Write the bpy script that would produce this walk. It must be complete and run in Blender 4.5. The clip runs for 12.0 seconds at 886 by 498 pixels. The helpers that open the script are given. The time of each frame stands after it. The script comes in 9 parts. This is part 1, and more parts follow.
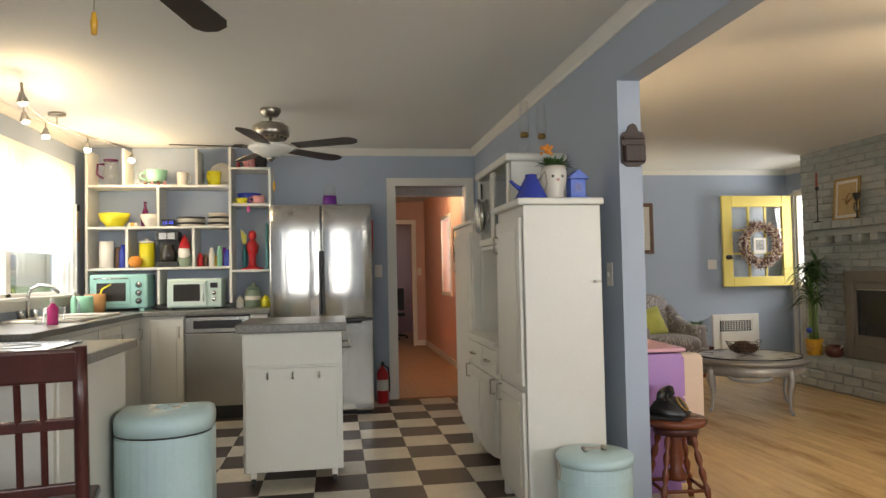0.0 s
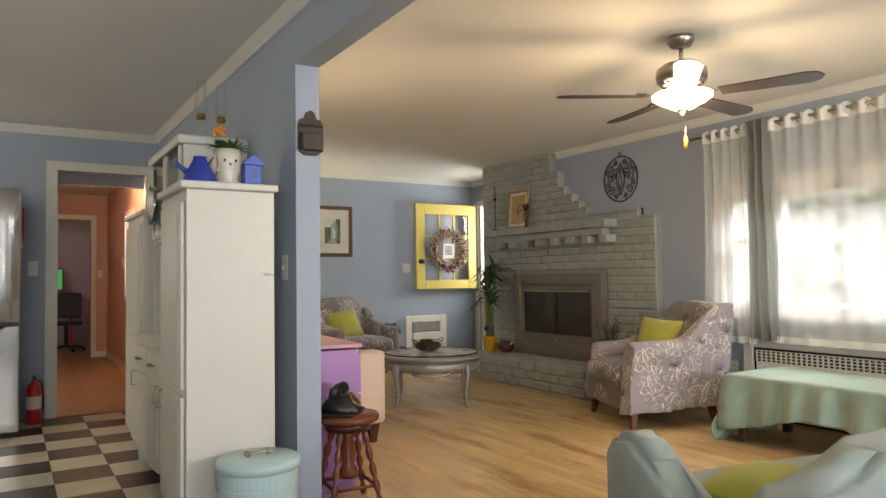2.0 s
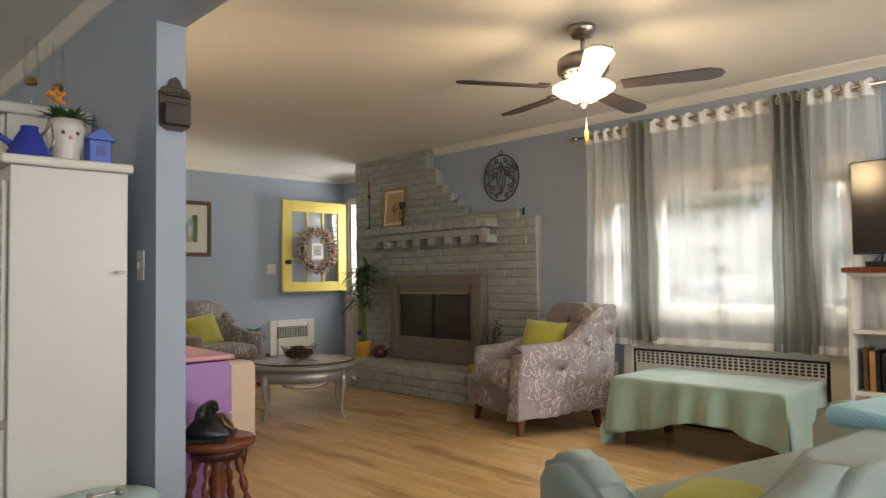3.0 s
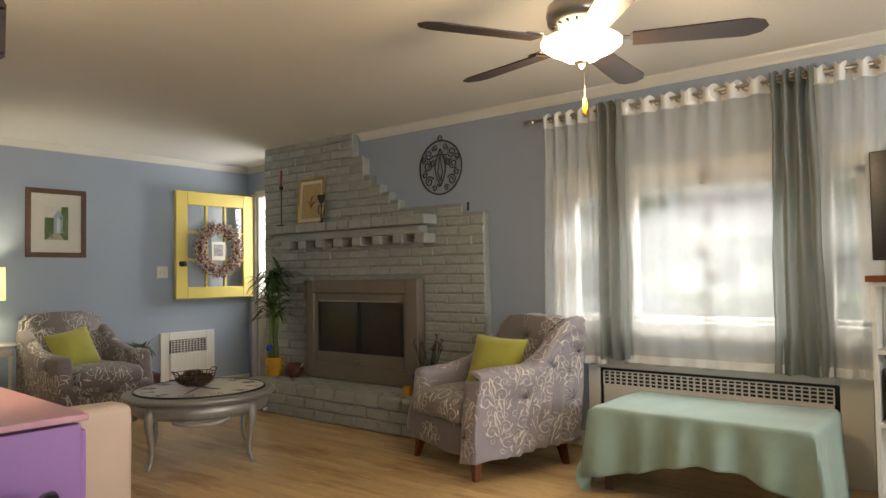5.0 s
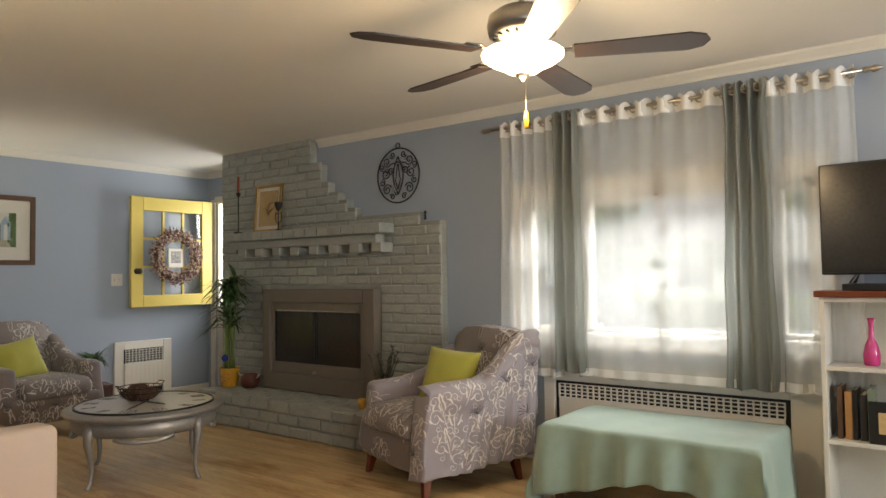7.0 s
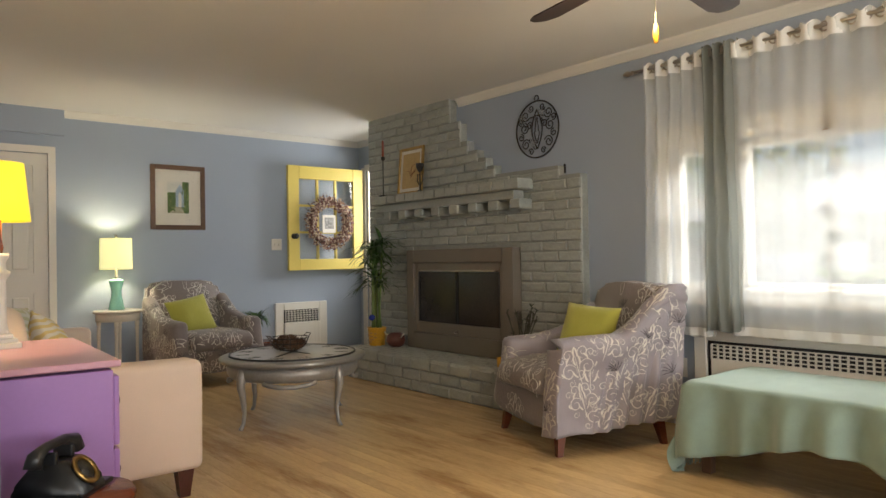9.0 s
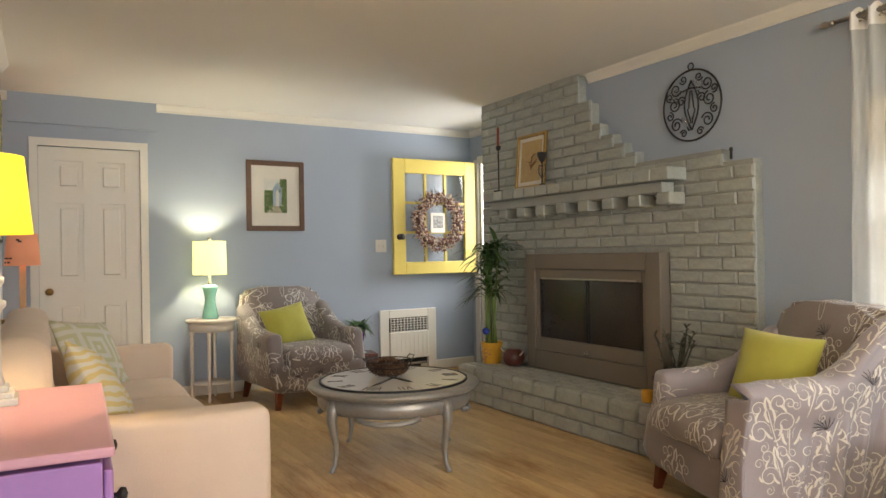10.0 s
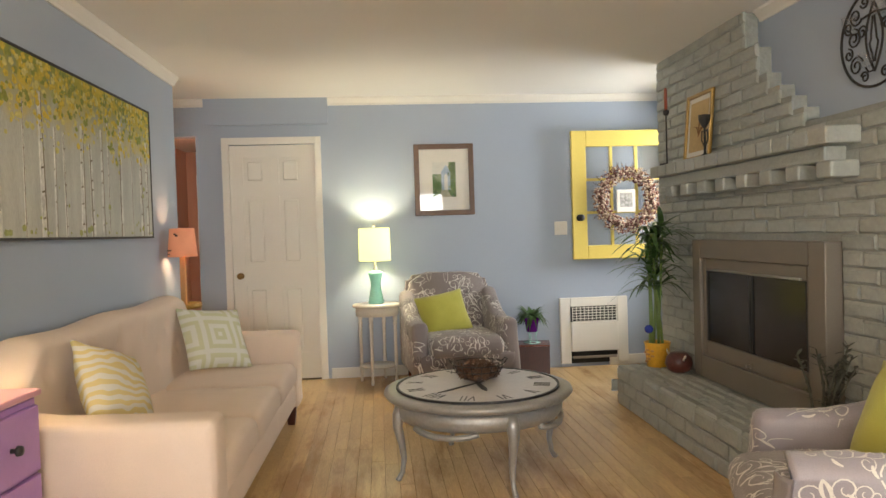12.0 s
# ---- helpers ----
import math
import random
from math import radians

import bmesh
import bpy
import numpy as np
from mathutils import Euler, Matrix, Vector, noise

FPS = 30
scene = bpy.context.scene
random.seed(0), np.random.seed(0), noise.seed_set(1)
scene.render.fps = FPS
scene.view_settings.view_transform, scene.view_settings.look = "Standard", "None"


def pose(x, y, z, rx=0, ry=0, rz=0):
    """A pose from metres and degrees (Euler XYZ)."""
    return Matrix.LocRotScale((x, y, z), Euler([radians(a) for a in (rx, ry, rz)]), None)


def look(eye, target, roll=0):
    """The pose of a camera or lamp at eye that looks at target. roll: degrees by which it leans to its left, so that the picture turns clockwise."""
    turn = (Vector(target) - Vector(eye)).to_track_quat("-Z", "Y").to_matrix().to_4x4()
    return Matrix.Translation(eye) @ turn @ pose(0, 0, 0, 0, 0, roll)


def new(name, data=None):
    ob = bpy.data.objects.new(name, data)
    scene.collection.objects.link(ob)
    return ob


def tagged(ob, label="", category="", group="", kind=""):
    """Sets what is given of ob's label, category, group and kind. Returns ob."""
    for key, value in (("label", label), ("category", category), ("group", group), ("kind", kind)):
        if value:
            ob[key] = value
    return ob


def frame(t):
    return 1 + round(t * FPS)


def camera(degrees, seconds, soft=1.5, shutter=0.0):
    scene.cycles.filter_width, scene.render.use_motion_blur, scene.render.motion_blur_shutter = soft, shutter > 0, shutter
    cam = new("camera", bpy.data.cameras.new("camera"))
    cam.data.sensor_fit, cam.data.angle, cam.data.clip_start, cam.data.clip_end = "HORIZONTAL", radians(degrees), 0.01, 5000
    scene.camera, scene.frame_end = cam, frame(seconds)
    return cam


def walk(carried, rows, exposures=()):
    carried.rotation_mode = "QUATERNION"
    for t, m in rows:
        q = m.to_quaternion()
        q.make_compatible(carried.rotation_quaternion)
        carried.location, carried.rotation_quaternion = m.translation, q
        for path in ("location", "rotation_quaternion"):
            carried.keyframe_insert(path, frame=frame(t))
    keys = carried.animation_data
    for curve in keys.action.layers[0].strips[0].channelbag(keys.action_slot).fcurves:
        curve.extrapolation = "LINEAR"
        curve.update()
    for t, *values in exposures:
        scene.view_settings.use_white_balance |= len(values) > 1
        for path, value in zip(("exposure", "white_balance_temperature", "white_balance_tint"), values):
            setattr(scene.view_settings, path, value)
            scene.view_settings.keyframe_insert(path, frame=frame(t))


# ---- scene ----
from mathutils.bvhtree import BVHTree

cam = camera(64.7, 12.0)
PATH = [
    (0, (0.828, 0.514, 1.203), (1.134, 2.489, 1.273), -1.2),
    (0.5, (0.886, 0.501, 1.163), (1.357, 2.443, 1.238), -1.1),
    (1, (0.946, 0.507, 1.146), (1.598, 2.396, 1.221), -1.0),
    (1.5, (1.02, 0.544, 1.126), (1.859, 2.358, 1.204), -0.9),
    (2, (1.078, 0.628, 1.124), (2.132, 2.326, 1.204), -0.8),
    (2.5, (1.116, 0.818, 1.135), (2.357, 2.384, 1.214), -0.9),
    (3, (1.167, 1.036, 1.114), (2.54, 2.488, 1.196), -0.8),
    (3.2, (1.205, 1.106, 1.112), (2.604, 2.533, 1.197), -0.4),
    (5, (1.702, 1.866, 1.184), (3.257, 3.122, 1.255), -0.9),
    (5.5, (1.803, 1.946, 1.229), (3.386, 3.167, 1.297), -1.0),
    (6, (1.861, 1.95, 1.233), (3.463, 3.146, 1.307), -0.8),
    (6.5, (1.875, 1.913, 1.241), (3.481, 3.102, 1.318), -0.8),
    (6.7, (1.866, 1.874, 1.252), (3.471, 3.065, 1.327), -0.8),
    (8.3, (1.893, 1.492, 1.051), (3.327, 2.884, 1.132), -0.7),
    (8.5, (1.948, 1.525, 1.026), (3.347, 2.953, 1.091), -0.7),
    (9, (2.082, 1.770, 1.07), (3.361, 3.308, 1.096), -1.0),
    (9.5, (2.28, 2.133, 1.106), (3.437, 3.764, 1.122), -1.0),
    (10, (2.551, 2.495, 1.155), (3.569, 4.216, 1.17), -1.0),
    (10.5, (2.871, 2.754, 1.164), (3.73, 4.56, 1.159), -1.2),
    (11, (3.264, 2.831, 1.191), (3.898, 4.728, 1.152), -1.6),
    (11.5, (3.646, 2.726, 1.213), (4.083, 4.677, 1.165), -1.5),
    (12, (3.86, 2.51, 1.245), (4.043, 4.501, 1.196), -1.8),
]
EXPOSURES = [(0, -0.28), (0.7, -0.08), (2.0, -0.2), (3.2, -0.5), (6.5, -0.42), (8.5, -0.40), (9.5, -0.2), (10.5, 0.22), (12, 0.24)]
walk(cam, [(t, look(eye, target, roll)) for t, eye, target, roll in PATH], EXPOSURES)

# ---- world, sun, large lights ----
world = bpy.data.worlds.new("sky")
scene.world = world
world.use_nodes = True
_wn = world.node_tree.nodes
_sky = _wn.new("ShaderNodeTexSky")
_sky.sky_type, _sky.sun_disc = "NISHITA", False
_sky.sun_elevation, _sky.sun_rotation = radians(60), radians(232)
world.node_tree.links.new(_sky.outputs[0], _wn["Background"].inputs[0])
_wn["Background"].inputs[1].default_value = 0.15
scene.view_settings.exposure = 0.0


def lamp(name, kind, m, energy, color, size=0.1, size_y=None):
    d = bpy.data.lights.new(name, kind)
    d.energy, d.color = energy, color
    if kind == "AREA":
        d.size = size
        if size_y:
            d.shape, d.size_y = "RECTANGLE", size_y
    elif kind == "SUN":
        d.angle = radians(size)
    else:
        d.shadow_soft_size = size
    ob = new(name, d)
    ob.matrix_world = m
    return ob


SUN = lamp("sun", "SUN", look((0, 0, 0), (0.45, 0.35, -1.0)), 5.0, (1.0, 0.96, 0.90), 2.0)
DAY = (1.0, 0.985, 0.95)
WARM = (1.0, 0.72, 0.40)
lamp("daylight_front_window", "AREA", look((7.6, 3.33, 3.1), (5.6, 3.33, 1.0)), 490, DAY, 2.4, 1.6)
lamp("daylight_kitchen_window", "AREA", look((-2.9, 5.9, 3.2), (-0.9, 5.9, 1.1)), 150, DAY, 2.2, 1.4)
# extra lamp behind the lace, added to lift the kitchen ceiling
lamp("kitchen_window_fill", "AREA", look((-1.455, 5.9, 1.62), (1.5, 5.7, 2.1)), 22, DAY, 1.9, 0.9)
lamp("daylight_front_door", "AREA", look((7.0, 8.0, 1.62), (4.5, 8.2, 1.2)), 40, DAY, 0.8, 1.0)
lamp("daylight_back_window", "AREA", look((4.3, -1.88, 1.5), (4.1, 8, 1.3)), 160, DAY, 2.2, 1.3)
# added fill aimed up at the kitchen ceiling; no window is known here
lamp("dining_ceiling_fill", "AREA", look((0.2, -1.88, 1.5), (0.6, 2.2, 5.0)), 100, DAY, 2.0, 1.3)
lamp("daylight_hall", "AREA", look((2.6, 9.95, 1.5), (0.6, 9.95, 1.2)), 10, DAY, 0.6, 0.9)


# ---- materials ----
def mat(name, color, rough=0.6, var=0.08, scale=6.0, bump=0.1, bscale=60.0, metal=0.0, stretch=(1, 1, 1), spec=0.5, rand=0.0, emit=None, power=0.0, sheen=0.0):
    """Colour with variation at two scales, fine relief, and a random shade for each object."""
    m = bpy.data.materials.new(name)
    m.use_nodes = True
    n, l = m.node_tree.nodes, m.node_tree.links
    b = n["Principled BSDF"]
    b.inputs["Roughness"].default_value = rough
    b.inputs["Metallic"].default_value = metal
    b.inputs["Specular IOR Level"].default_value = spec
    if sheen:
        b.inputs["Sheen Weight"].default_value = sheen
    tc, mp = n.new("ShaderNodeTexCoord"), n.new("ShaderNodeMapping")
    mp.inputs["Scale"].default_value = stretch
    l.new(tc.outputs["Object"], mp.inputs["Vector"])
    big, fine = n.new("ShaderNodeTexNoise"), n.new("ShaderNodeTexNoise")
    big.inputs["Scale"].default_value, big.inputs["Detail"].default_value = scale, 4
    fine.inputs["Scale"].default_value, fine.inputs["Detail"].default_value = bscale, 3
    l.new(mp.outputs[0], big.inputs["Vector"])
    l.new(mp.outputs[0], fine.inputs["Vector"])
    add = n.new("ShaderNodeMath")
    add.operation = "ADD"
    l.new(big.outputs["Fac"], add.inputs[0])
    l.new(fine.outputs["Fac"], add.inputs[1])
    last = add
    if rand:
        oi, mu, ad = n.new("ShaderNodeObjectInfo"), n.new("ShaderNodeMath"), n.new("ShaderNodeMath")
        mu.operation, ad.operation = "MULTIPLY_ADD", "ADD"
        mu.inputs[1].default_value, mu.inputs[2].default_value = rand, -rand / 2
        l.new(oi.outputs["Random"], mu.inputs[0])
        l.new(add.outputs[0], ad.inputs[0])
        l.new(mu.outputs[0], ad.inputs[1])
        last = ad
    mr = n.new("ShaderNodeMapRange")
    mr.inputs["From Min"].default_value, mr.inputs["From Max"].default_value = 0.6, 1.4
    mr.inputs["To Min"].default_value, mr.inputs["To Max"].default_value = 1 - var, 1 + var
    mr.clamp = False
    l.new(last.outputs[0], mr.inputs["Value"])
    sc = n.new("ShaderNodeVectorMath")
    sc.operation = "SCALE"
    sc.inputs[0].default_value = color
    l.new(mr.outputs["Result"], sc.inputs["Scale"])
    l.new(sc.outputs[0], b.inputs["Base Color"])
    if bump:
        bp = n.new("ShaderNodeBump")
        bp.inputs["Strength"].default_value, bp.inputs["Distance"].default_value = bump, 0.01
        l.new(fine.outputs["Fac"], bp.inputs["Height"])
        l.new(bp.outputs[0], b.inputs["Normal"])
    if emit:
        b.inputs["Emission Color"].default_value = (*emit, 1)
        b.inputs["Emission Strength"].default_value = power
    return m


def glass(name, color=(1, 1, 1), rough=0.02, alpha=0.12):
    """Thin clear glass: mostly see-through with a gloss."""
    m = bpy.data.materials.new(name)
    m.use_nodes = True
    n, l = m.node_tree.nodes, m.node_tree.links
    t, g, fr, mx = n.new("ShaderNodeBsdfTransparent"), n.new("ShaderNodeBsdfGlossy"), n.new("ShaderNodeLayerWeight"), n.new("ShaderNodeMixShader")
    t.inputs[0].default_value = (*color, 1)
    g.inputs["Roughness"].default_value = rough
    fr.inputs[0].default_value = 0.12
    ad = n.new("ShaderNodeMath")
    ad.operation = "MULTIPLY_ADD"
    ad.inputs[1].default_value, ad.inputs[2].default_value = 0.7, 0.03
    l.new(fr.outputs["Facing"], ad.inputs[0])
    l.new(ad.outputs[0], mx.inputs[0])
    l.new(t.outputs[0], mx.inputs[1])
    l.new(g.outputs[0], mx.inputs[2])
    l.new(mx.outputs[0], n["Material Output"].inputs["Surface"])
    return m


def sheer(name, color, clear, weave=900.0):
    """Thin cloth that lets part of the light straight through and glows with the rest."""
    m = bpy.data.materials.new(name)
    m.use_nodes = True
    n, l = m.node_tree.nodes, m.node_tree.links
    t, d, tr = n.new("ShaderNodeBsdfTransparent"), n.new("ShaderNodeBsdfDiffuse"), n.new("ShaderNodeBsdfTranslucent")
    d.inputs[0].default_value = tr.inputs[0].default_value = (*color, 1)
    a, b = n.new("ShaderNodeMixShader"), n.new("ShaderNodeMixShader")
    nz, mr, tc = n.new("ShaderNodeTexNoise"), n.new("ShaderNodeMapRange"), n.new("ShaderNodeTexCoord")
    nz.inputs["Scale"].default_value = 14
    l.new(tc.outputs["Object"], nz.inputs["Vector"])
    mr.inputs["To Min"].default_value, mr.inputs["To Max"].default_value = clear - 0.03, clear + 0.03
    l.new(nz.outputs["Fac"], mr.inputs["Value"])
    a.inputs[0].default_value = 0.5
    l.new(d.outputs[0], a.inputs[1])
    l.new(tr.outputs[0], a.inputs[2])
    l.new(mr.outputs["Result"], b.inputs[0])
    l.new(a.outputs[0], b.inputs[1])
    l.new(t.outputs[0], b.inputs[2])
    l.new(b.outputs[0], n["Material Output"].inputs["Surface"])
    return m


M_BLUE = mat("blue_wall_paint", (0.345, 0.40, 0.49), 0.55, 0.03, 2.0, 0.06, 160)
M_CEIL = mat("ceiling_paint", (0.80, 0.785, 0.75), 0.8, 0.02, 2.0, 0.05, 120)
M_TRIM = mat("white_trim_paint", (0.72, 0.695, 0.635), 0.4, 0.03, 4.0, 0.04, 90)
M_PEACH = mat("peach_wall_paint", (0.60, 0.36, 0.29), 0.55, 0.04, 2.0, 0.06, 140)
M_MAUVE = mat("mauve_wall_paint", (0.42, 0.30, 0.36), 0.6, 0.04, 2.0, 0.06, 140)
M_BRICK = mat("grey_painted_brick", (0.335, 0.35, 0.322), 0.5, 0.13, 7.0, 0.45, 45, rand=0.35)
M_GROUT = mat("grey_painted_mortar", (0.285, 0.296, 0.27), 0.8, 0.15, 9.0, 0.5, 60)
M_OAK = mat("oak_strip_floor", (0.58, 0.395, 0.19), 0.27, 0.20, 1.6, 0.10, 26, stretch=(8, 0.9, 8), rand=0.4)


def worn(m, color, amount):
    """Darker worn streaks that run across many boards, by place."""
    n, l = m.node_tree.nodes, m.node_tree.links
    b = n["Principled BSDF"]
    base = b.inputs["Base Color"].links[0].from_socket
    ge, mp, nz, mr, mx = n.new("ShaderNodeNewGeometry"), n.new("ShaderNodeMapping"), n.new("ShaderNodeTexNoise"), n.new("ShaderNodeMapRange"), n.new("ShaderNodeMix")
    mp.inputs["Scale"].default_value = (4.2, 0.75, 1)
    nz.inputs["Scale"].default_value, nz.inputs["Detail"].default_value, nz.inputs["Roughness"].default_value = 1.0, 6, 0.65
    mr.inputs["From Min"].default_value, mr.inputs["From Max"].default_value = 0.525, 0.64
    mr.inputs["To Max"].default_value = amount
    mx.data_type = "RGBA"
    l.new(ge.outputs["Position"], mp.inputs["Vector"])
    l.new(mp.outputs[0], nz.inputs["Vector"])
    l.new(nz.outputs["Fac"], mr.inputs["Value"])
    l.new(mr.outputs["Result"], mx.inputs["Factor"])
    l.new(base, mx.inputs["A"])
    mx.inputs["B"].default_value = (*color, 1)
    l.new(mx.outputs["Result"], b.inputs["Base Color"])


worn(M_OAK, (0.27, 0.125, 0.042), 0.62)
M_OAKGAP = mat("floor_joint", (0.27, 0.165, 0.075), 0.8, 0.1)
M_TILE_D = mat("dark_brown_vinyl_tile", (0.034, 0.019, 0.016), 0.42, 0.3, 5.0, 0.05, 40, rand=0.5, spec=0.3)
M_TILE_L = mat("cream_vinyl_tile", (0.50, 0.46, 0.37), 0.32, 0.12, 5.0, 0.05, 40, rand=0.4)
M_WHITE = mat("white_cabinet_paint", (0.63, 0.615, 0.56), 0.38, 0.035, 4.0, 0.05, 70)
M_STONE = mat("grey_speckled_counter", (0.16, 0.155, 0.14), 0.3, 0.5, 45, 0.05, 160)
M_STEEL = mat("brushed_steel", (0.55, 0.55, 0.54), 0.22, 0.06, 3.0, 0.03, 120, metal=1.0, stretch=(1, 1, 0.05))
M_BRASS = mat("aged_brass", (0.36, 0.22, 0.08), 0.32, 0.15, 9.0, 0.03, 140, metal=1.0)
M_NICKEL = mat("brushed_nickel", (0.42, 0.38, 0.33), 0.28, 0.08, 8.0, 0.03, 140, metal=1.0)
M_BLACK = mat("black_plastic", (0.012, 0.012, 0.013), 0.35, 0.15, 8.0, 0.03, 90)
M_IRON = mat("wrought_iron", (0.018, 0.016, 0.015), 0.5, 0.2, 20.0, 0.3, 120)
M_DARKWOOD = mat("dark_mahogany", (0.055, 0.012, 0.010), 0.28, 0.3, 3.0, 0.08, 30, stretch=(6, 6, 1))
M_REDWOOD = mat("red_brown_wood", (0.16, 0.042, 0.018), 0.25, 0.3, 4.0, 0.08, 30, stretch=(1, 6, 6))
M_BROWN = mat("brown_wood", (0.10, 0.050, 0.026), 0.4, 0.3, 6.0, 0.1, 40, stretch=(1, 5, 5))
M_MINT = mat("mint_enamel", (0.33, 0.60, 0.55), 0.25, 0.04, 5.0, 0.02, 60)
M_PALEBLUE = mat("pale_blue_enamel", (0.45, 0.60, 0.62), 0.3, 0.06, 6.0, 0.03, 60)
M_YELLOW = mat("yellow_door_paint", (0.68, 0.54, 0.13), 0.4, 0.05, 4.0, 0.06, 60)
M_LIME = mat("lime_pillow_cloth", (0.40, 0.385, 0.06), 0.8, 0.10, 12.0, 0.3, 260, sheen=0.2)
M_SOFA = mat("cream_sofa_cloth", (0.68, 0.55, 0.455), 0.85, 0.06, 6.0, 0.3, 320, sheen=0.15)
# same satin as the lilac one below; shade and warm light darken its colour
M_SATIN_WARM = mat("slipcover_satin_warm_toned", (0.185, 0.152, 0.146), 0.62, 0.14, 7.0, 0.25, 240, sheen=0.25)
M_SATIN = mat("lilac_slipcover_satin", (0.275, 0.243, 0.268), 0.40, 0.12, 7.0, 0.2, 240, sheen=0.2)
M_SCROLL_INK = mat("pale_scroll_print", (0.64, 0.60, 0.55), 0.6, 0.12, 18.0, 0.1, 240)
M_SPRAY_INK = mat("dark_spray_print", (0.035, 0.03, 0.035), 0.7, 0.2, 18.0, 0.0)
M_THROW = mat("sea_green_throw", (0.255, 0.355, 0.305), 0.9, 0.14, 10.0, 0.35, 330, sheen=0.3)
M_SAGE = mat("sage_upholstery", (0.26, 0.31, 0.29), 0.8, 0.08, 8.0, 0.25, 240, sheen=0.2)
M_AQUA = mat("aqua_fleece", (0.27, 0.52, 0.60), 0.95, 0.12, 16.0, 0.6, 150, sheen=0.4)
M_PURPLE = mat("lilac_dresser_paint", (0.36, 0.19, 0.46), 0.35, 0.04, 4.0, 0.03, 70)
M_PINK = mat("pink_dresser_top", (0.62, 0.33, 0.40), 0.3, 0.04, 4.0, 0.03, 70)
M_SILVER = mat("silver_grey_table_paint", (0.30, 0.285, 0.265), 0.34, 0.14, 6.0, 0.05, 60, metal=0.4)
M_NUMERAL = mat("faded_black_ink", (0.055, 0.05, 0.047), 0.6, 0.2, 20.0, 0.0)
M_CLOCK = mat("pale_clock_face", (0.66, 0.63, 0.60), 0.18, 0.06, 7.0, 0.02, 60)
M_FIREBOX = mat("taupe_fireplace_metal", (0.17, 0.145, 0.115), 0.45, 0.08, 6.0, 0.08, 120)
M_SOOT = mat("black_fire_glass", (0.028, 0.024, 0.020), 0.16, 0.3, 4.0, 0.0, spec=0.5)
M_SHEER = sheer("white_sheer", (0.93, 0.95, 0.94), 0.54)
M_GREY_CURTAIN = sheer("grey_green_curtain", (0.34, 0.36, 0.335), 0.06)
M_LINING = mat("white_curtain_top", (0.72, 0.72, 0.71), 0.8, 0.05, 10.0, 0.2, 200)
M_GLASS = glass("clear_glass")
M_LEAF = mat("leaf_green", (0.045, 0.10, 0.022), 0.45, 0.4, 14.0, 0.1, 60, rand=0.6)
M_STEM = mat("bamboo_stem", (0.13, 0.20, 0.05), 0.4, 0.2, 10.0, 0.1, 60)
M_POT = mat("yellow_glazed_pot", (0.62, 0.33, 0.03), 0.3, 0.15, 12.0, 0.1, 60)
M_BLADE = mat("dark_fan_blade", (0.030, 0.018, 0.014), 0.4, 0.3, 4.0, 0.05, 50, stretch=(1, 6, 6))
M_BULB = mat("glowing_frosted_glass", (0.85, 0.80, 0.70), 0.4, 0.0, 1, 0, emit=(1.0, 0.80, 0.50), power=9.0)
M_FROST = mat("frosted_glass_bowl", (0.75, 0.74, 0.70), 0.35, 0.04, 9.0, 0.0)
M_GRASS = mat("lawn", (0.14, 0.21, 0.06), 0.9, 0.35, 1.2, 0.5, 30)
M_ROAD = mat("asphalt", (0.30, 0.30, 0.29), 0.9, 0.2, 2.0, 0.4, 60)


# ---- mesh helpers ----
def part(name, bm, material, parent=None, label="", smooth=False):
    """One mesh object from a bmesh, under a thing or a part."""
    me = bpy.data.meshes.new(name)
    bmesh.ops.recalc_face_normals(bm, faces=bm.faces)
    for f in bm.faces:
        f.smooth = smooth
    bm.to_mesh(me)
    bm.free()
    me.materials.append(material)
    ob = new(name, me)
    if parent is not None:
        ob.parent = parent
    if label:
        ob["label"] = label
    return ob


def thing(name, m, label, category, group="", kind=""):
    """An Empty at the thing's base, that parents its parts."""
    ob = new(name)
    ob.empty_display_size = 0.1
    ob.matrix_world = m
    return tagged(ob, label, category, group, kind)


def setting(ob, label, category):
    return tagged(ob, label, category, "", "structure")


def add_box(bm, x0, x1, y0, y1, z0, z1, r=0.0, seg=2):
    vs = bmesh.ops.create_cube(bm, size=1.0)["verts"]
    for v in vs:
        v.co = Vector((x0 + (v.co.x + 0.5) * (x1 - x0), y0 + (v.co.y + 0.5) * (y1 - y0), z0 + (v.co.z + 0.5) * (z1 - z0)))
    if r > 0:
        es = list({e for v in vs for e in v.link_edges})
        bmesh.ops.bevel(bm, geom=es, offset=min(r, 0.49 * min(abs(x1 - x0), abs(y1 - y0), abs(z1 - z0))), segments=seg, affect="EDGES", profile=0.5)
    return bm


def boxes(*bs, r=0.0, seg=2):
    bm = bmesh.new()
    for b in bs:
        add_box(bm, *b, r=r, seg=seg)
    return bm


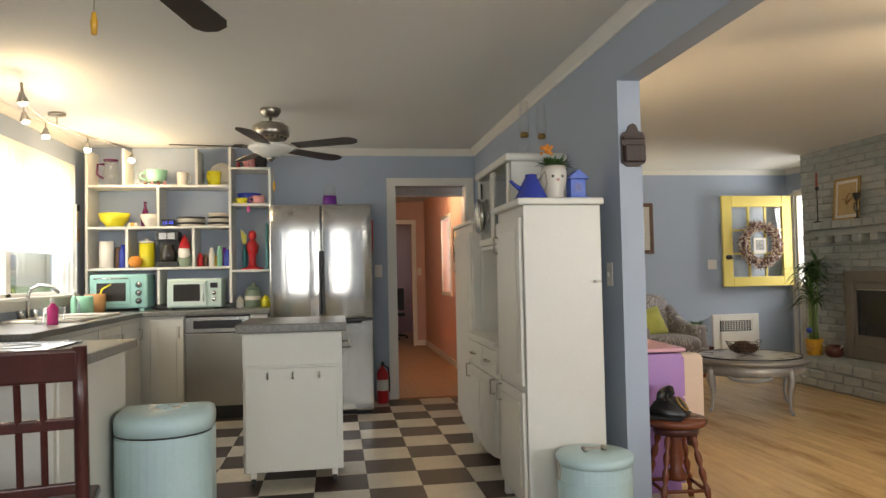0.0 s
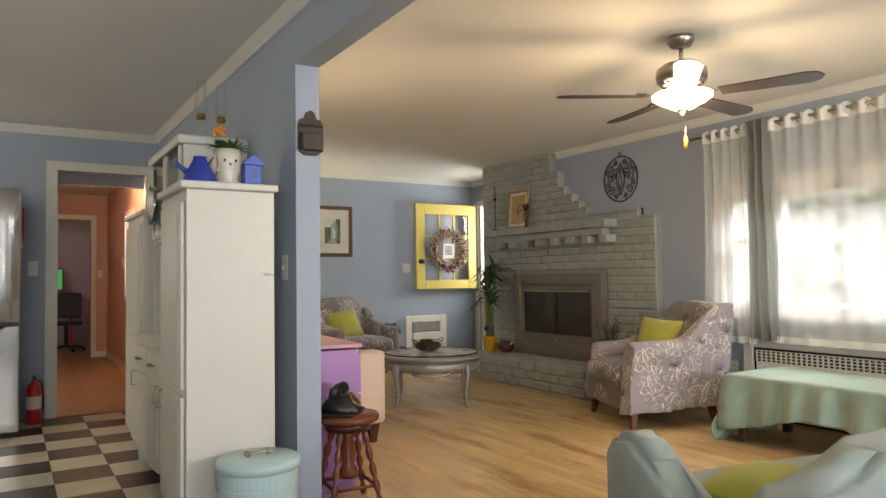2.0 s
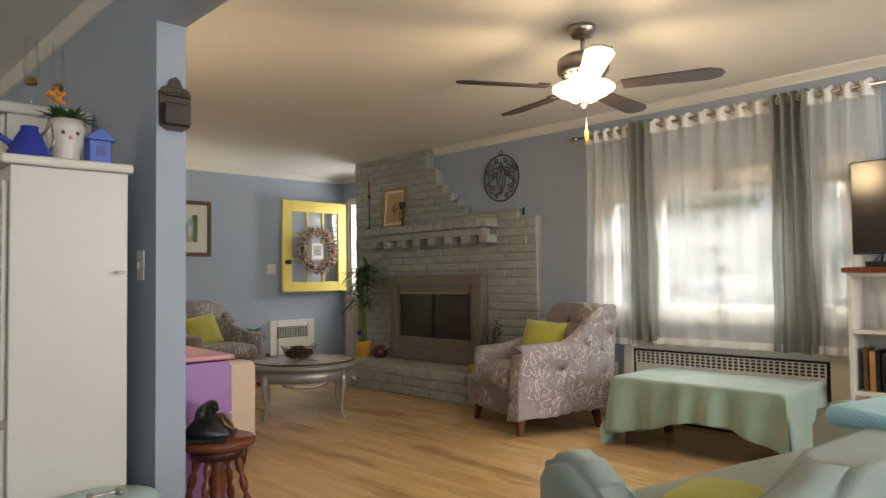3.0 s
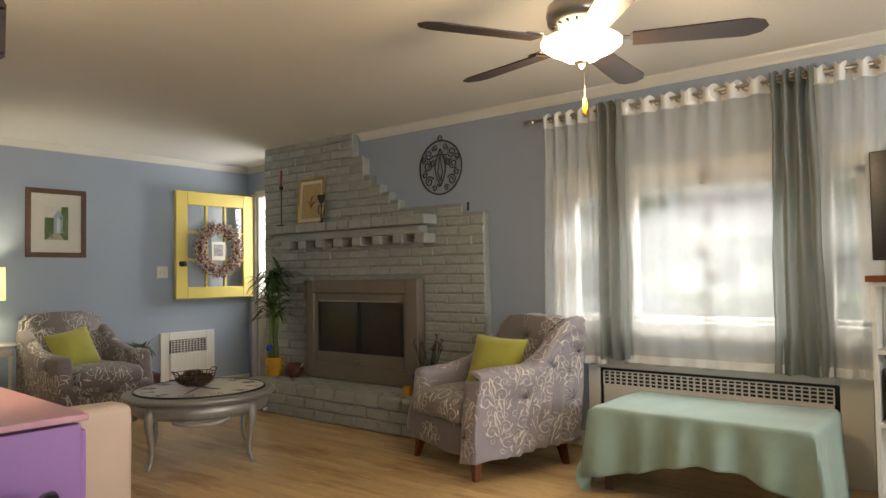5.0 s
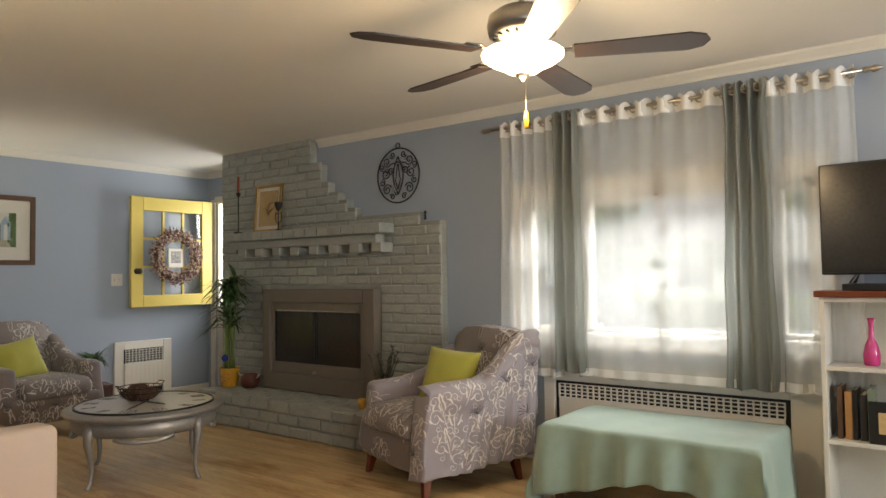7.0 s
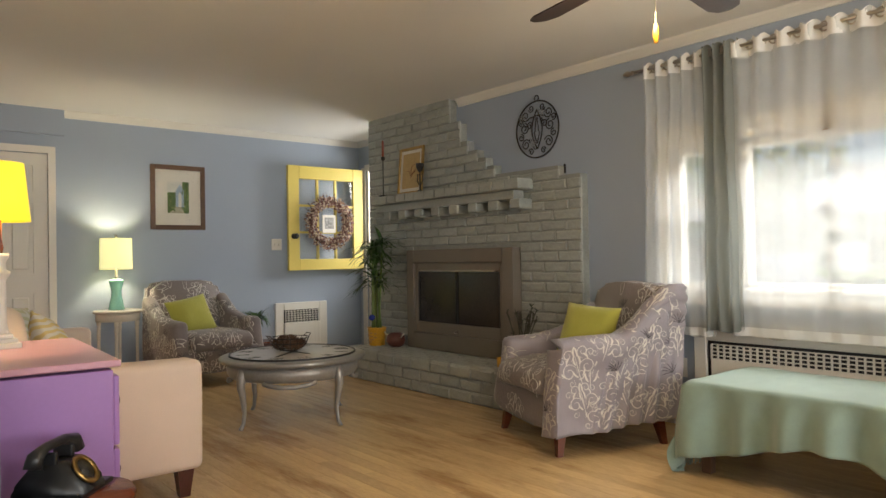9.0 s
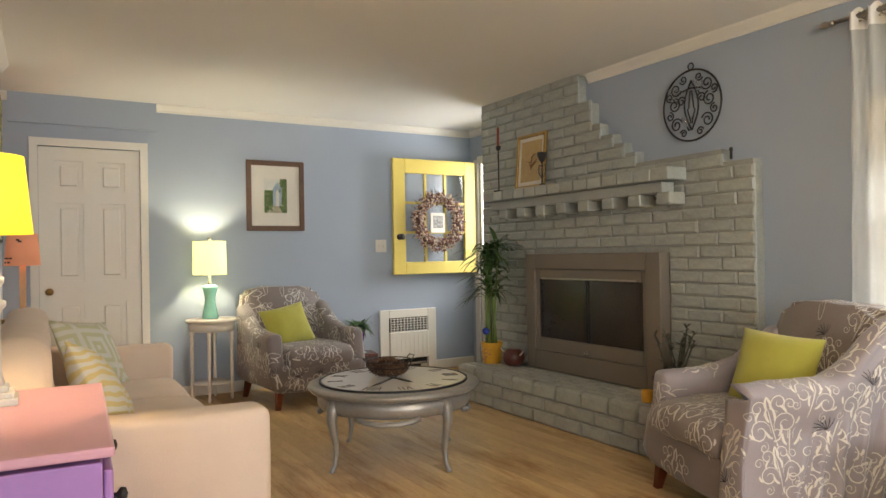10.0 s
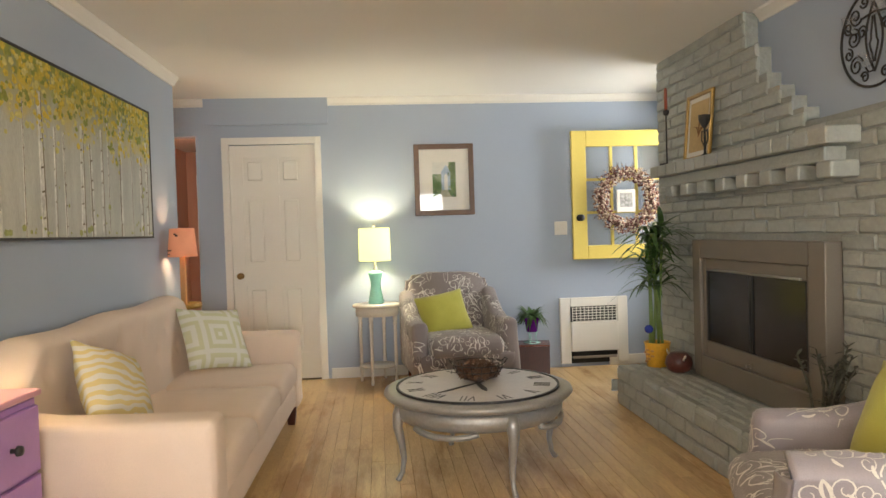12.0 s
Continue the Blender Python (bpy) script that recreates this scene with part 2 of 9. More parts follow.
def lathe(profile, n=24, cx=0.0, cy=0.0, bm=None):
    """A turned shape from (radius, height) pairs."""
    bm = bm or bmesh.new()
    rings = []
    for r, z in profile:
        if r < 1e-5:
            rings.append([bm.verts.new((cx, cy, z))])
        else:
            rings.append([bm.verts.new((cx + r * math.cos(2 * math.pi * k / n), cy + r * math.sin(2 * math.pi * k / n), z)) for k in range(n)])
    for a, b in zip(rings, rings[1:]):
        for k in range(n):
            if len(a) == 1 and len(b) == 1:
                continue
            if len(a) == 1:
                bm.faces.new((a[0], b[k], b[(k + 1) % n]))
            elif len(b) == 1:
                bm.faces.new((a[k], a[(k + 1) % n], b[0]))
            else:
                bm.faces.new((a[k], a[(k + 1) % n], b[(k + 1) % n], b[k]))
    if len(rings[0]) > 1:
        bm.faces.new(rings[0])
    if len(rings[-1]) > 1:
        bm.faces.new(rings[-1])
    return bm


def tube(points, r, n=8, bm=None, closed=False):
    """A round bar along points; r is one radius or one for each point."""
    bm = bm or bmesh.new()
    pts = [Vector(p) for p in points]
    rr = r if isinstance(r, (list, tuple)) else [r] * len(pts)
    rings = []
    side = None
    for i, p in enumerate(pts):
        a = pts[i - 1] if i or closed else p
        b = pts[(i + 1) % len(pts)] if i < len(pts) - 1 or closed else p
        d = (b - a).normalized()
        if side is None:
            side = d.orthogonal().normalized()
        side = (side - d * side.dot(d)).normalized()
        up = d.cross(side)
        rings.append([bm.verts.new(p + rr[i] * (math.cos(2 * math.pi * k / n) * side + math.sin(2 * math.pi * k / n) * up)) for k in range(n)])
    pairs = list(zip(rings, rings[1:]))
    if closed:
        pairs.append((rings[-1], rings[0]))
    for a, b in pairs:
        for k in range(n):
            bm.faces.new((a[k], a[(k + 1) % n], b[(k + 1) % n], b[k]))
    if not closed:
        bm.faces.new(rings[0])
        bm.faces.new(rings[-1])
    return bm


def moved(bm, m):
    bmesh.ops.transform(bm, matrix=m, verts=bm.verts)
    return bm


def prism(outline, axis, a, b, bm=None):
    """A flat outline of (u, v) pairs pushed from a to b along an axis."""
    bm = bm or bmesh.new()

    def at(u, v, w):
        return {"x": (w, u, v), "y": (u, w, v), "z": (u, v, w)}[axis]
    lo = [bm.verts.new(at(u, v, a)) for u, v in outline]
    hi = [bm.verts.new(at(u, v, b)) for u, v in outline]
    bm.faces.new(lo)
    bm.faces.new(hi)
    for k in range(len(lo)):
        bm.faces.new((lo[k], lo[(k + 1) % len(lo)], hi[(k + 1) % len(lo)], hi[k]))
    return bm


def cushion(w, d, h, puff=0.5, n=10):
    """A soft pad, w by d, h thick in the middle, with pinched rims."""
    bm = bmesh.new()
    top, bot = {}, {}
    for i in range(n + 1):
        for j in range(n + 1):
            u, v = 2 * i / n - 1, 2 * j / n - 1
            bulge = max(0.0, (1 - abs(u) ** 3) * (1 - abs(v) ** 3)) ** puff
            inset = 1 - 0.05 * (1 - abs(v) ** 2) * abs(u) - 0.05 * (1 - abs(u) ** 2) * abs(v)
            x, y = u * w / 2 * inset, v * d / 2 * inset
            wob = 0.015 * noise.noise(Vector((x * 9, y * 9, w * 13)))
            z = h / 2 * bulge + 0.006
            top[i, j] = bm.verts.new((x, y, z + wob * bulge))
            bot[i, j] = bm.verts.new((x, y, -z + wob * bulge))
    for i in range(n):
        for j in range(n):
            bm.faces.new((top[i, j], top[i + 1, j], top[i + 1, j + 1], top[i, j + 1]))
            bm.faces.new((bot[i, j], bot[i, j + 1], bot[i + 1, j + 1], bot[i + 1, j]))
    rim = [(i, 0) for i in range(n)] + [(n, j) for j in range(n)] + [(i, n) for i in range(n, 0, -1)] + [(0, j) for j in range(n, 0, -1)]
    for k, a in enumerate(rim):
        b = rim[(k + 1) % len(rim)]
        bm.faces.new((top[a], top[b], bot[b], bot[a]))
    return bm


def ease(a, b, x):
    x = max(0.0, min(1.0, (x - a) / (b - a)))
    return x * x * (3 - 2 * x)


# ---- the large structure ----
CEIL = 2.43
XL, XP0, XP1, XR = -1.42, 2.22, 2.338, 6.04      # kitchen's outer wall, both faces of the partition, living room's window wall
YB, YK, YF = -2.0, 7.33, 8.64                     # back wall, kitchen's far wall, living room's far wall
WIN = (2.44, 4.26, 0.84, 1.74)                    # window in the window wall: y, y, z, z
setting(part("wall_east", boxes(
    (XR, XR + 0.15, YB, WIN[0], 0, CEIL), (XR, XR + 0.15, WIN[1], 7.50, 0, CEIL),
    (XR, XR + 0.15, WIN[0], WIN[1], 0, WIN[2]), (XR, XR + 0.15, WIN[0], WIN[1], WIN[3], CEIL),
    (XR + 0.15, 6.54, 7.40, 7.50, 0, CEIL)), M_BLUE), "blue painted wall with a wide window", "wall")
setting(part("wall_entry", boxes((6.54, 6.69, 7.50, 7.62, 0, CEIL), (6.54, 6.69, 8.47, YF, 0, CEIL), (6.54, 6.69, 7.62, 8.47, 2.10, CEIL)), M_BLUE), "blue wall round the front doorway", "wall")
setting(part("wall_north", boxes((2.34, 2.60, YF, YF + 0.12, 0, CEIL), (3.345, 6.69, YF, YF + 0.12, 0, CEIL), (2.60, 3.345, YF, YF + 0.12, 2.045, CEIL), (1.30, 2.34, YF, YF + 0.12, 2.12, CEIL)), M_BLUE), "pale blue painted living room wall", "wall")
setting(part("wall_partition", prism([(XP0, 3.77), (XP1, 3.77), (2.40, 7.80), (XP0, 7.80)], "z", 0, CEIL, boxes( (XP0, XP1, -0.6, 3.77, 2.14, CEIL), (XP0, XP1, YB, -0.6, 0, CEIL))), M_BLUE), "blue wall between kitchen and living room, with wide opening", "wall")
setting(part("wall_kitchen", boxes((XL, 1.41, YK, YK + 0.12, 0, CEIL), (2.13, XP0, YK, YK + 0.12, 0, CEIL), (1.41, 2.13, YK, YK + 0.12, 2.07, CEIL)), M_BLUE), "blue kitchen wall with a doorway", "wall")
KW = (4.85, 6.93, 1.07, 2.14)
setting(part("wall_west", boxes((XL - 0.15, XL, YB, KW[0], 0, CEIL), (XL - 0.15, XL, KW[1], YK + 0.12, 0, CEIL), (XL - 0.15, XL, KW[0], KW[1], 0, KW[2]), (XL - 0.15, XL, KW[0], KW[1], KW[3], CEIL)), M_BLUE), "blue kitchen wall with a sunny window", "wall")
# out of view; the dining-side opening is made up to go with the fill
setting(part("wall_south", boxes((XL - 0.15, -0.8, YB - 0.15, YB, 0, CEIL), (1.2, 3.2, YB - 0.15, YB, 0, CEIL), (5.4, XR + 0.15, YB - 0.15, YB, 0, CEIL), (-0.8, 1.2, YB - 0.15, YB, 0, 0.85), (3.2, 5.4, YB - 0.15, YB, 0, 0.85), (-0.8, 1.2, YB - 0.15, YB, 2.15, CEIL), (3.2, 5.4, YB - 0.15, YB, 2.15, CEIL)), M_BLUE), "unseen blue back wall with a window and an added opening", "wall")
# hall behind the kitchen
setting(part("wall_hall", boxes((1.18, 1.30, YK + 0.12, 12.6, 0, CEIL), (2.34, 2.46, YF + 0.12, 9.6, 0, CEIL), (2.34, 2.46, 10.3, 12.6, 0, CEIL), (2.34, 2.46, 9.6, 10.3, 0, 0.95), (2.34, 2.46, 9.6, 10.3, 1.95, CEIL)), M_PEACH), "peach painted hall walls", "wall")
setting(part("wall_hall_end", boxes((1.30, 1.50, 12.3, 12.42, 0, CEIL), (2.12, 2.34, 12.3, 12.42, 0, CEIL), (1.50, 2.12, 12.3, 12.42, 2.05, CEIL)), M_PEACH), "peach wall with a doorway at the hall's end", "wall")
setting(part("wall_far_room", boxes((0.3, 3.4, 15.0, 15.1, 0, CEIL), (0.2, 0.3, 12.42, 15.1, 0, CEIL), (3.4, 3.5, 12.42, 15.1, 0, CEIL)), M_MAUVE), "mauve walls of the far room", "wall")
setting(part("ceiling", boxes((XL - 0.15, 6.69, YB - 0.15, YF + 0.12, CEIL, CEIL + 0.12), (0.2, 3.5, YF + 0.12, 15.1, CEIL, CEIL + 0.12)), M_CEIL), "smooth off-white ceiling", "ceiling")
setting(part("floor", boxes((XL - 0.15, 6.69, YB - 0.15, YF + 0.12, -0.14, -0.012), (0.2, 3.5, YF + 0.12, 15.1, -0.14, -0.012)), M_OAKGAP), "dark sub-floor under planks and tiles", "floor")

# soffit over the closet door
setting(part("trim_soffit", boxes((2.42, 3.46, YF - 0.035, YF, 2.205, CEIL)), M_BLUE), "shallow blue boxed soffit above the closet door", "soffit")


def crown(x0, y0, x1, y1, nx, ny):
    """Crown moulding along a wall; (nx, ny) points into the room."""
    prof = [(0, 2.365), (0.012, 2.365), (0.016, 2.38), (0.045, 2.415), (0.05, CEIL - 0.001), (0, CEIL - 0.001)]
    bm = bmesh.new()
    a = [bm.verts.new((x0 + nx * d, y0 + ny * d, z)) for d, z in prof]
    b = [bm.verts.new((x1 + nx * d, y1 + ny * d, z)) for d, z in prof]
    bm.faces.new(a)
    bm.faces.new(b)
    for k in range(len(a)):
        bm.faces.new((a[k], a[(k + 1) % len(a)], b[(k + 1) % len(a)], b[k]))
    return setting(part("trim_crown", bm, M_TRIM), "white crown moulding along the ceiling", "moulding")


crown(XR, YB, XR, 6.28, -1, 0)
crown(3.46, YF, 6.54, YF, 0, -1)
crown(2.0, YF, 2.42, YF, 0, -1)
crown(XP1, YB, XP1, 3.77, 1, 0)
crown(XP1, 3.77, 2.40, 7.80, 1, 0)
crown(XP0, YB, XP0, YK, -1, 0)
crown(0.30, YK, XP0, YK, 0, -1)
crown(XL, YB, XL, YK, 1, 0)
crown(6.54, 7.5, 6.54, YF, -1, 0)


def baseboard(*b):
    return setting(part("baseboard", boxes(b, r=0.004, seg=1), M_TRIM), "white painted baseboard", "baseboard")


baseboard(XR - 0.016, XR, 4.10, 5.0, 0, 0.10)
baseboard(XR - 0.016, XR, YB, 2.52, 0, 0.10)
baseboard(3.42, 5.30, YF - 0.016, YF, 0, 0.09)
baseboard(5.90, 6.54, YF - 0.016, YF, 0, 0.09)
baseboard(2.324, 2.34, YF + 0.12, 12.3, 0, 0.09)
baseboard(2.125, 2.34, 12.284, 12.3, 0, 0.09)

# kitchen doorway casing
setting(part("door_trim_kitchen", boxes((1.335, 1.41, YK - 0.02, YK, 0, 2.145), (2.13, 2.20, YK - 0.02, YK, 0, 2.145), (1.41, 2.13, YK - 0.02, YK, 2.07, 2.145), (1.41, 1.425, YK, YK + 0.12, 0, 2.07), (2.115, 2.13, YK, YK + 0.12, 0, 2.07)), M_TRIM), "white casing round the kitchen doorway", "door casing")
setting(part("door_trim_hall", boxes((1.43, 1.50, 12.28, 12.3, 0, 2.12), (2.12, 2.19, 12.28, 12.3, 0, 2.12), (1.50, 2.12, 12.28, 12.3, 2.05, 2.12)), M_TRIM), "cream casing at the hall's end", "door casing")


# closet door
def closet_door():
    t = setting(thing("door_1", pose(0, 0, 0), "closed white six-panel closet door", "door"), "", "")
    x0, x1, y = 2.615, 3.330, YF
    bs = [(x0, x1, y + 0.02, y + 0.05, 0.012, 2.035)]
    sx = [(x0, x0 + 0.11), (x0 + 0.305, x0 + 0.41), (x1 - 0.11, x1)]
    for a, b in sx:
        bs.append((a, b, y + 0.005, y + 0.022, 0.012, 2.035))
    for z0, z1 in ((0.012, 0.24), (0.83, 1.00), (1.60, 1.70), (1.93, 2.035)):
        for a, b in ((sx[0][1], sx[1][0]), (sx[1][1], sx[2][0])):
            bs.append((a, b, y + 0.005, y + 0.022, z0, z1))
    part("door_leaf", boxes(*bs), M_TRIM, t)
    for z0, z1 in ((0.24, 0.83), (1.00, 1.60), (1.70, 1.93)):
        for a, b in ((sx[0][1], sx[1][0]), (sx[1][1], sx[2][0])):
            part("panel", boxes((a + 0.035, b - 0.035, y + 0.008, y + 0.026, z0 + 0.035, z1 - 0.035), r=0.008, seg=1), M_TRIM, t)
    part("door_knob", moved(lathe([(0.026, 0), (0.026, 0.006), (0.010, 0.012), (0.010, 0.035), (0.024, 0.045), (0.028, 0.058), (0.020, 0.07), (0, 0.073)], 16), pose(x0 + 0.065, y + 0.004, 0.92, 90)), M_BRASS, t, "aged brass knob", True)
    for z in (0.25, 1.05, 1.82):
        part("hinge", boxes((x1 + 0.002, x1 + 0.012, y - 0.006, y + 0.006, z, z + 0.09), r=0.003), M_NICKEL, t)
    part("casing", boxes((2.555, 2.612, y - 0.02, y + 0.0, 0, 2.10), (3.333, 3.391, y - 0.02, y + 0.0, 0, 2.10), (2.612, 3.333, y - 0.02, y, 2.04, 2.10), (2.60, 2.612, y, y + 0.1, 0, 2.04), (3.333, 3.345, y, y + 0.1, 0, 2.04)), M_TRIM, t)
    part("closet_back", boxes((2.5, 3.4, y + 0.12, y + 0.14, 0, CEIL)), M_BLUE, t)


closet_door()


# front door: the upper half of a dutch door stands open along the wall
def dutch_door():
    t = setting(thing("door_2", pose(0, 0, 0), "yellow upper half of a dutch door, standing open", "door"), "", "")
    x0, x1, y0, y1, z0, z1 = 5.56, 6.50, 8.50, 8.54, 0.965, 2.09
    gx0, gx1, gz0, gz1 = x0 + 0.13, x1 - 0.13, z0 + 0.12, z1 - 0.14
    part("door_leaf", boxes((x0, gx0, y0, y1, z0, z1), (gx1, x1, y0, y1, z0, z1), (gx0, gx1, y0, y1, z0, gz0), (gx0, gx1, y0, y1, gz1, z1), r=0.004, seg=1), M_YELLOW, t)
    wx, wz = (gx1 - gx0) / 3, (gz1 - gz0) / 3
    for i in (1, 2):
        part("muntin", boxes((gx0 + i * wx - 0.012, gx0 + i * wx + 0.012, y0 + 0.006, y1 - 0.006, gz0, gz1)), M_YELLOW, t)
        part("muntin", boxes((gx0, gx1, y0 + 0.008, y1 - 0.008, gz0 + i * wz - 0.012, gz0 + i * wz + 0.012)), M_YELLOW, t)
    for i in range(3):
        for j in range(3):
            part("pane", boxes((gx0 + i * wx + 0.013, gx0 + (i + 1) * wx - 0.013, y0 + 0.018, y0 + 0.022, gz0 + j * wz + 0.013, gz0 + (j + 1) * wz - 0.013)), M_GLASS, t)
    part("door_knob", moved(lathe([(0.03, 0), (0.03, 0.006), (0.011, 0.012), (0.011, 0.04), (0.026, 0.048), (0.03, 0.062), (0.02, 0.075), (0, 0.078)], 16), pose(x0 + 0.06, y0, 1.33, 90)), M_IRON, t, "dark bronze knob", True)
    setting(t, "", "")
    t2 = setting(thing("door_3", pose(0, 0, 0), "white lower half of the front door, shut", "door"), "", "")
    part("door_leaf", boxes((6.60, 6.645, 7.65, 8.44, 0.02, 0.965), r=0.004, seg=1), M_TRIM, t2)
    part("ledge", boxes((6.575, 6.67, 7.65, 8.44, 0.966, 0.99), r=0.004, seg=1), M_TRIM, t2)
    part("casing", boxes((6.52, 6.54, 7.56, 7.635, 0, 2.12), (6.52, 6.54, 8.49, 8.56, 0, 2.12), (6.52, 6.54, 7.635, 8.49, 2.085, 2.15), (6.54, 6.69, 7.62, 7.645, 0, 2.10), (6.54, 6.69, 8.445, 8.47, 0, 2.10), (6.54, 6.69, 7.645, 8.445, 2.075, 2.10)), M_TRIM, t2)


dutch_door()

# ---- chimney ----
FX = 5.95                     # face of the brickwork
STEPS = [(2.43, 6.30), (2.21, 6.17), (2.05, 6.08), (1.96, 5.96), (1.885, 5.86), (1.81, 5.76), (1.735, 5.10), (1.66, 4.90)]   # height and right-hand edge


def brick_edge(z):
    y = 6.30
    for top, edge in STEPS:
        if z <= top + 1e-4:
            y = edge
    return y


def chimney():
    t = setting(thing("chimney", pose(0, 0, 0), "grey painted brick chimney breast with stepped shoulder", "chimney"), "", "")
    out = [(7.54, 0.0), (7.54, 2.425), (6.31, 2.425)]
    for (top, edge), (ntop, nedge) in zip(STEPS, STEPS[1:]):
        out += [(edge + 0.012, ntop - 0.008), (nedge + 0.012, ntop - 0.008)]
    out += [(STEPS[-1][1] + 0.012, 0.0), (5.62, 0.0), (5.62, 0.98), (6.74, 0.98), (6.74, 0.0)]
    part("core", prism(out, "x", FX + 0.006, XR - 0.002), M_GROUT, t)
    part("return", boxes((XR, 6.54, 7.505, 7.54, 0, 2.425)), M_GROUT, t)
    part("firebox", boxes((FX + 0.3, FX + 0.32, 5.62, 6.74, 0.28, 0.98)), M_SOOT, t)
    return t


CHIMNEY = chimney()


def hearth():
    t = setting(thing("hearth", pose(0, 0, 0), "raised grey painted brick hearth", "hearth"), "", "")
    part("core", boxes((5.515, FX + 0.01, 4.96, 7.27, 0, 0.262)), M_GROUT, t)
    return t


HEARTH = hearth()


def mantel():
    t = thing("mantel", pose(0, 0, 0), "grey painted brick mantel shelf on brick corbels", "mantel")
    n = 14
    y0, y1 = 5.35, 7.30
    for k in range(n):
        a = y0 + (y1 - y0) * k / n
        j = random.uniform(-0.004, 0.004)
        part("brick", boxes((FX - 0.17 + j, FX - 0.001, a + 0.003, a + (y1 - y0) / n - 0.003, 1.575, 1.65 + j / 2), r=0.008), M_BRICK, t)
    part("brick_course", boxes((FX - 0.11, FX - 0.001, y0 + 0.10, y1 - 0.02, 1.505, 1.574), r=0.008), M_BRICK, t)
    for k in range(8):
        a = y0 + 0.015 + k * 0.235
        part("corbel", boxes((FX - 0.14, FX - 0.001, a, a + 0.105, 1.43, 1.504), r=0.01), M_BRICK, t)


mantel()


def fireplace():
    t = thing("fireplace_surround", pose(0, 0, 0), "taupe metal fireplace surround with glass doors", "fireplace")
    x = FX - 0.085
    part("frame", boxes((x, FX + 0.011, 5.50, 5.62, 0.28, 1.145), (x, FX + 0.011, 6.74, 6.84, 0.28, 1.145), (x, FX + 0.011, 5.62, 6.74, 1.03, 1.145), (x, FX + 0.011, 5.62, 6.74, 0.28, 0.42), r=0.006), M_FIREBOX, t)
    part("inner_frame", boxes((x + 0.02, FX + 0.011, 5.62, 5.665, 0.42, 1.03), (x + 0.02, FX + 0.011, 6.70, 6.74, 0.42, 1.03), (x + 0.02, FX + 0.011, 5.665, 6.70, 0.955, 1.03), (x + 0.02, FX + 0.011, 5.665, 6.70, 0.42, 0.515), r=0.005), M_FIREBOX, t)
    for a, b in ((5.667, 6.178), (6.186, 6.698)):
        d = part("glass_door", boxes((x + 0.03, x + 0.036, a, b, 0.517, 0.953)), M_SOOT, t, "dark smoked glass door")
        for e in (a, b - 0.012):
            part("edge_strip", boxes((x + 0.022, x + 0.03, e, e + 0.012, 0.517, 0.953)), M_BLACK, d)
    part("rail", boxes((x + 0.005, x + 0.02, 5.70, 6.66, 0.955, 0.967), r=0.003), M_NICKEL, t)
    part("latch", moved(lathe([(0.012, 0), (0.012, 0.01), (0.006, 0.014), (0.008, 0.03), (0, 0.033)], 10), pose(x + 0.02, 6.18, 0.45, 0, -90)), M_NICKEL, t)


fireplace()

# ---- living room: window, radiator, curtains ----
def front_window():
    t = setting(thing("window_1", pose(0, 0, 0), "wide white three-part window behind sheer curtains", "window"), "", "")
    y0, y1, z0, z1 = WIN
    xs = (XR + 0.03, XR + 0.12)
    part("window_frame", boxes((*xs, y0, y1, z0, z0 + 0.05), (*xs, y0, y1, z1 - 0.05, z1), (*xs, y0, y0 + 0.05, z0, z1), (*xs, y1 - 0.05, y1, z0, z1), (*xs, 2.62, 2.90, z0, z1), (*xs, 3.775, 3.96, z0, z1), r=0.004, seg=1), M_TRIM, t)
    part("casing", boxes((XR - 0.018, XR - 0.001, y0 - 0.08, y0, z0 - 0.08, z1 + 0.12), (XR - 0.018, XR - 0.001, y1, y1 + 0.08, z0 - 0.08, z1 + 0.12), (XR - 0.018, XR - 0.001, y0, y1, z1, z1 + 0.12), (XR - 0.018, XR - 0.001, y0, y1, z0 - 0.08, z0)), M_TRIM, t)
    part("window_sill", boxes((XR - 0.05, XR + 0.03, y0 - 0.05, y1 + 0.05, z0 - 0.002, z0 + 0.024), r=0.005), M_TRIM, t)
    for a, b in ((y0 + 0.05, 2.62), (2.90, 3.775), (3.96, y1 - 0.05)):
        p = part("pane", boxes((XR + 0.07, XR + 0.074, a, b, z0 + 0.05, z1 - 0.05)), M_GLASS, t)
        p.visible_shadow = False
    for a, b in ((y0 + 0.05, 2.62), (3.96, y1 - 0.05)):
        part("sash_rail", boxes((XR + 0.05, XR + 0.10, a, b, 1.36, 1.40)), M_TRIM, t)


front_window()


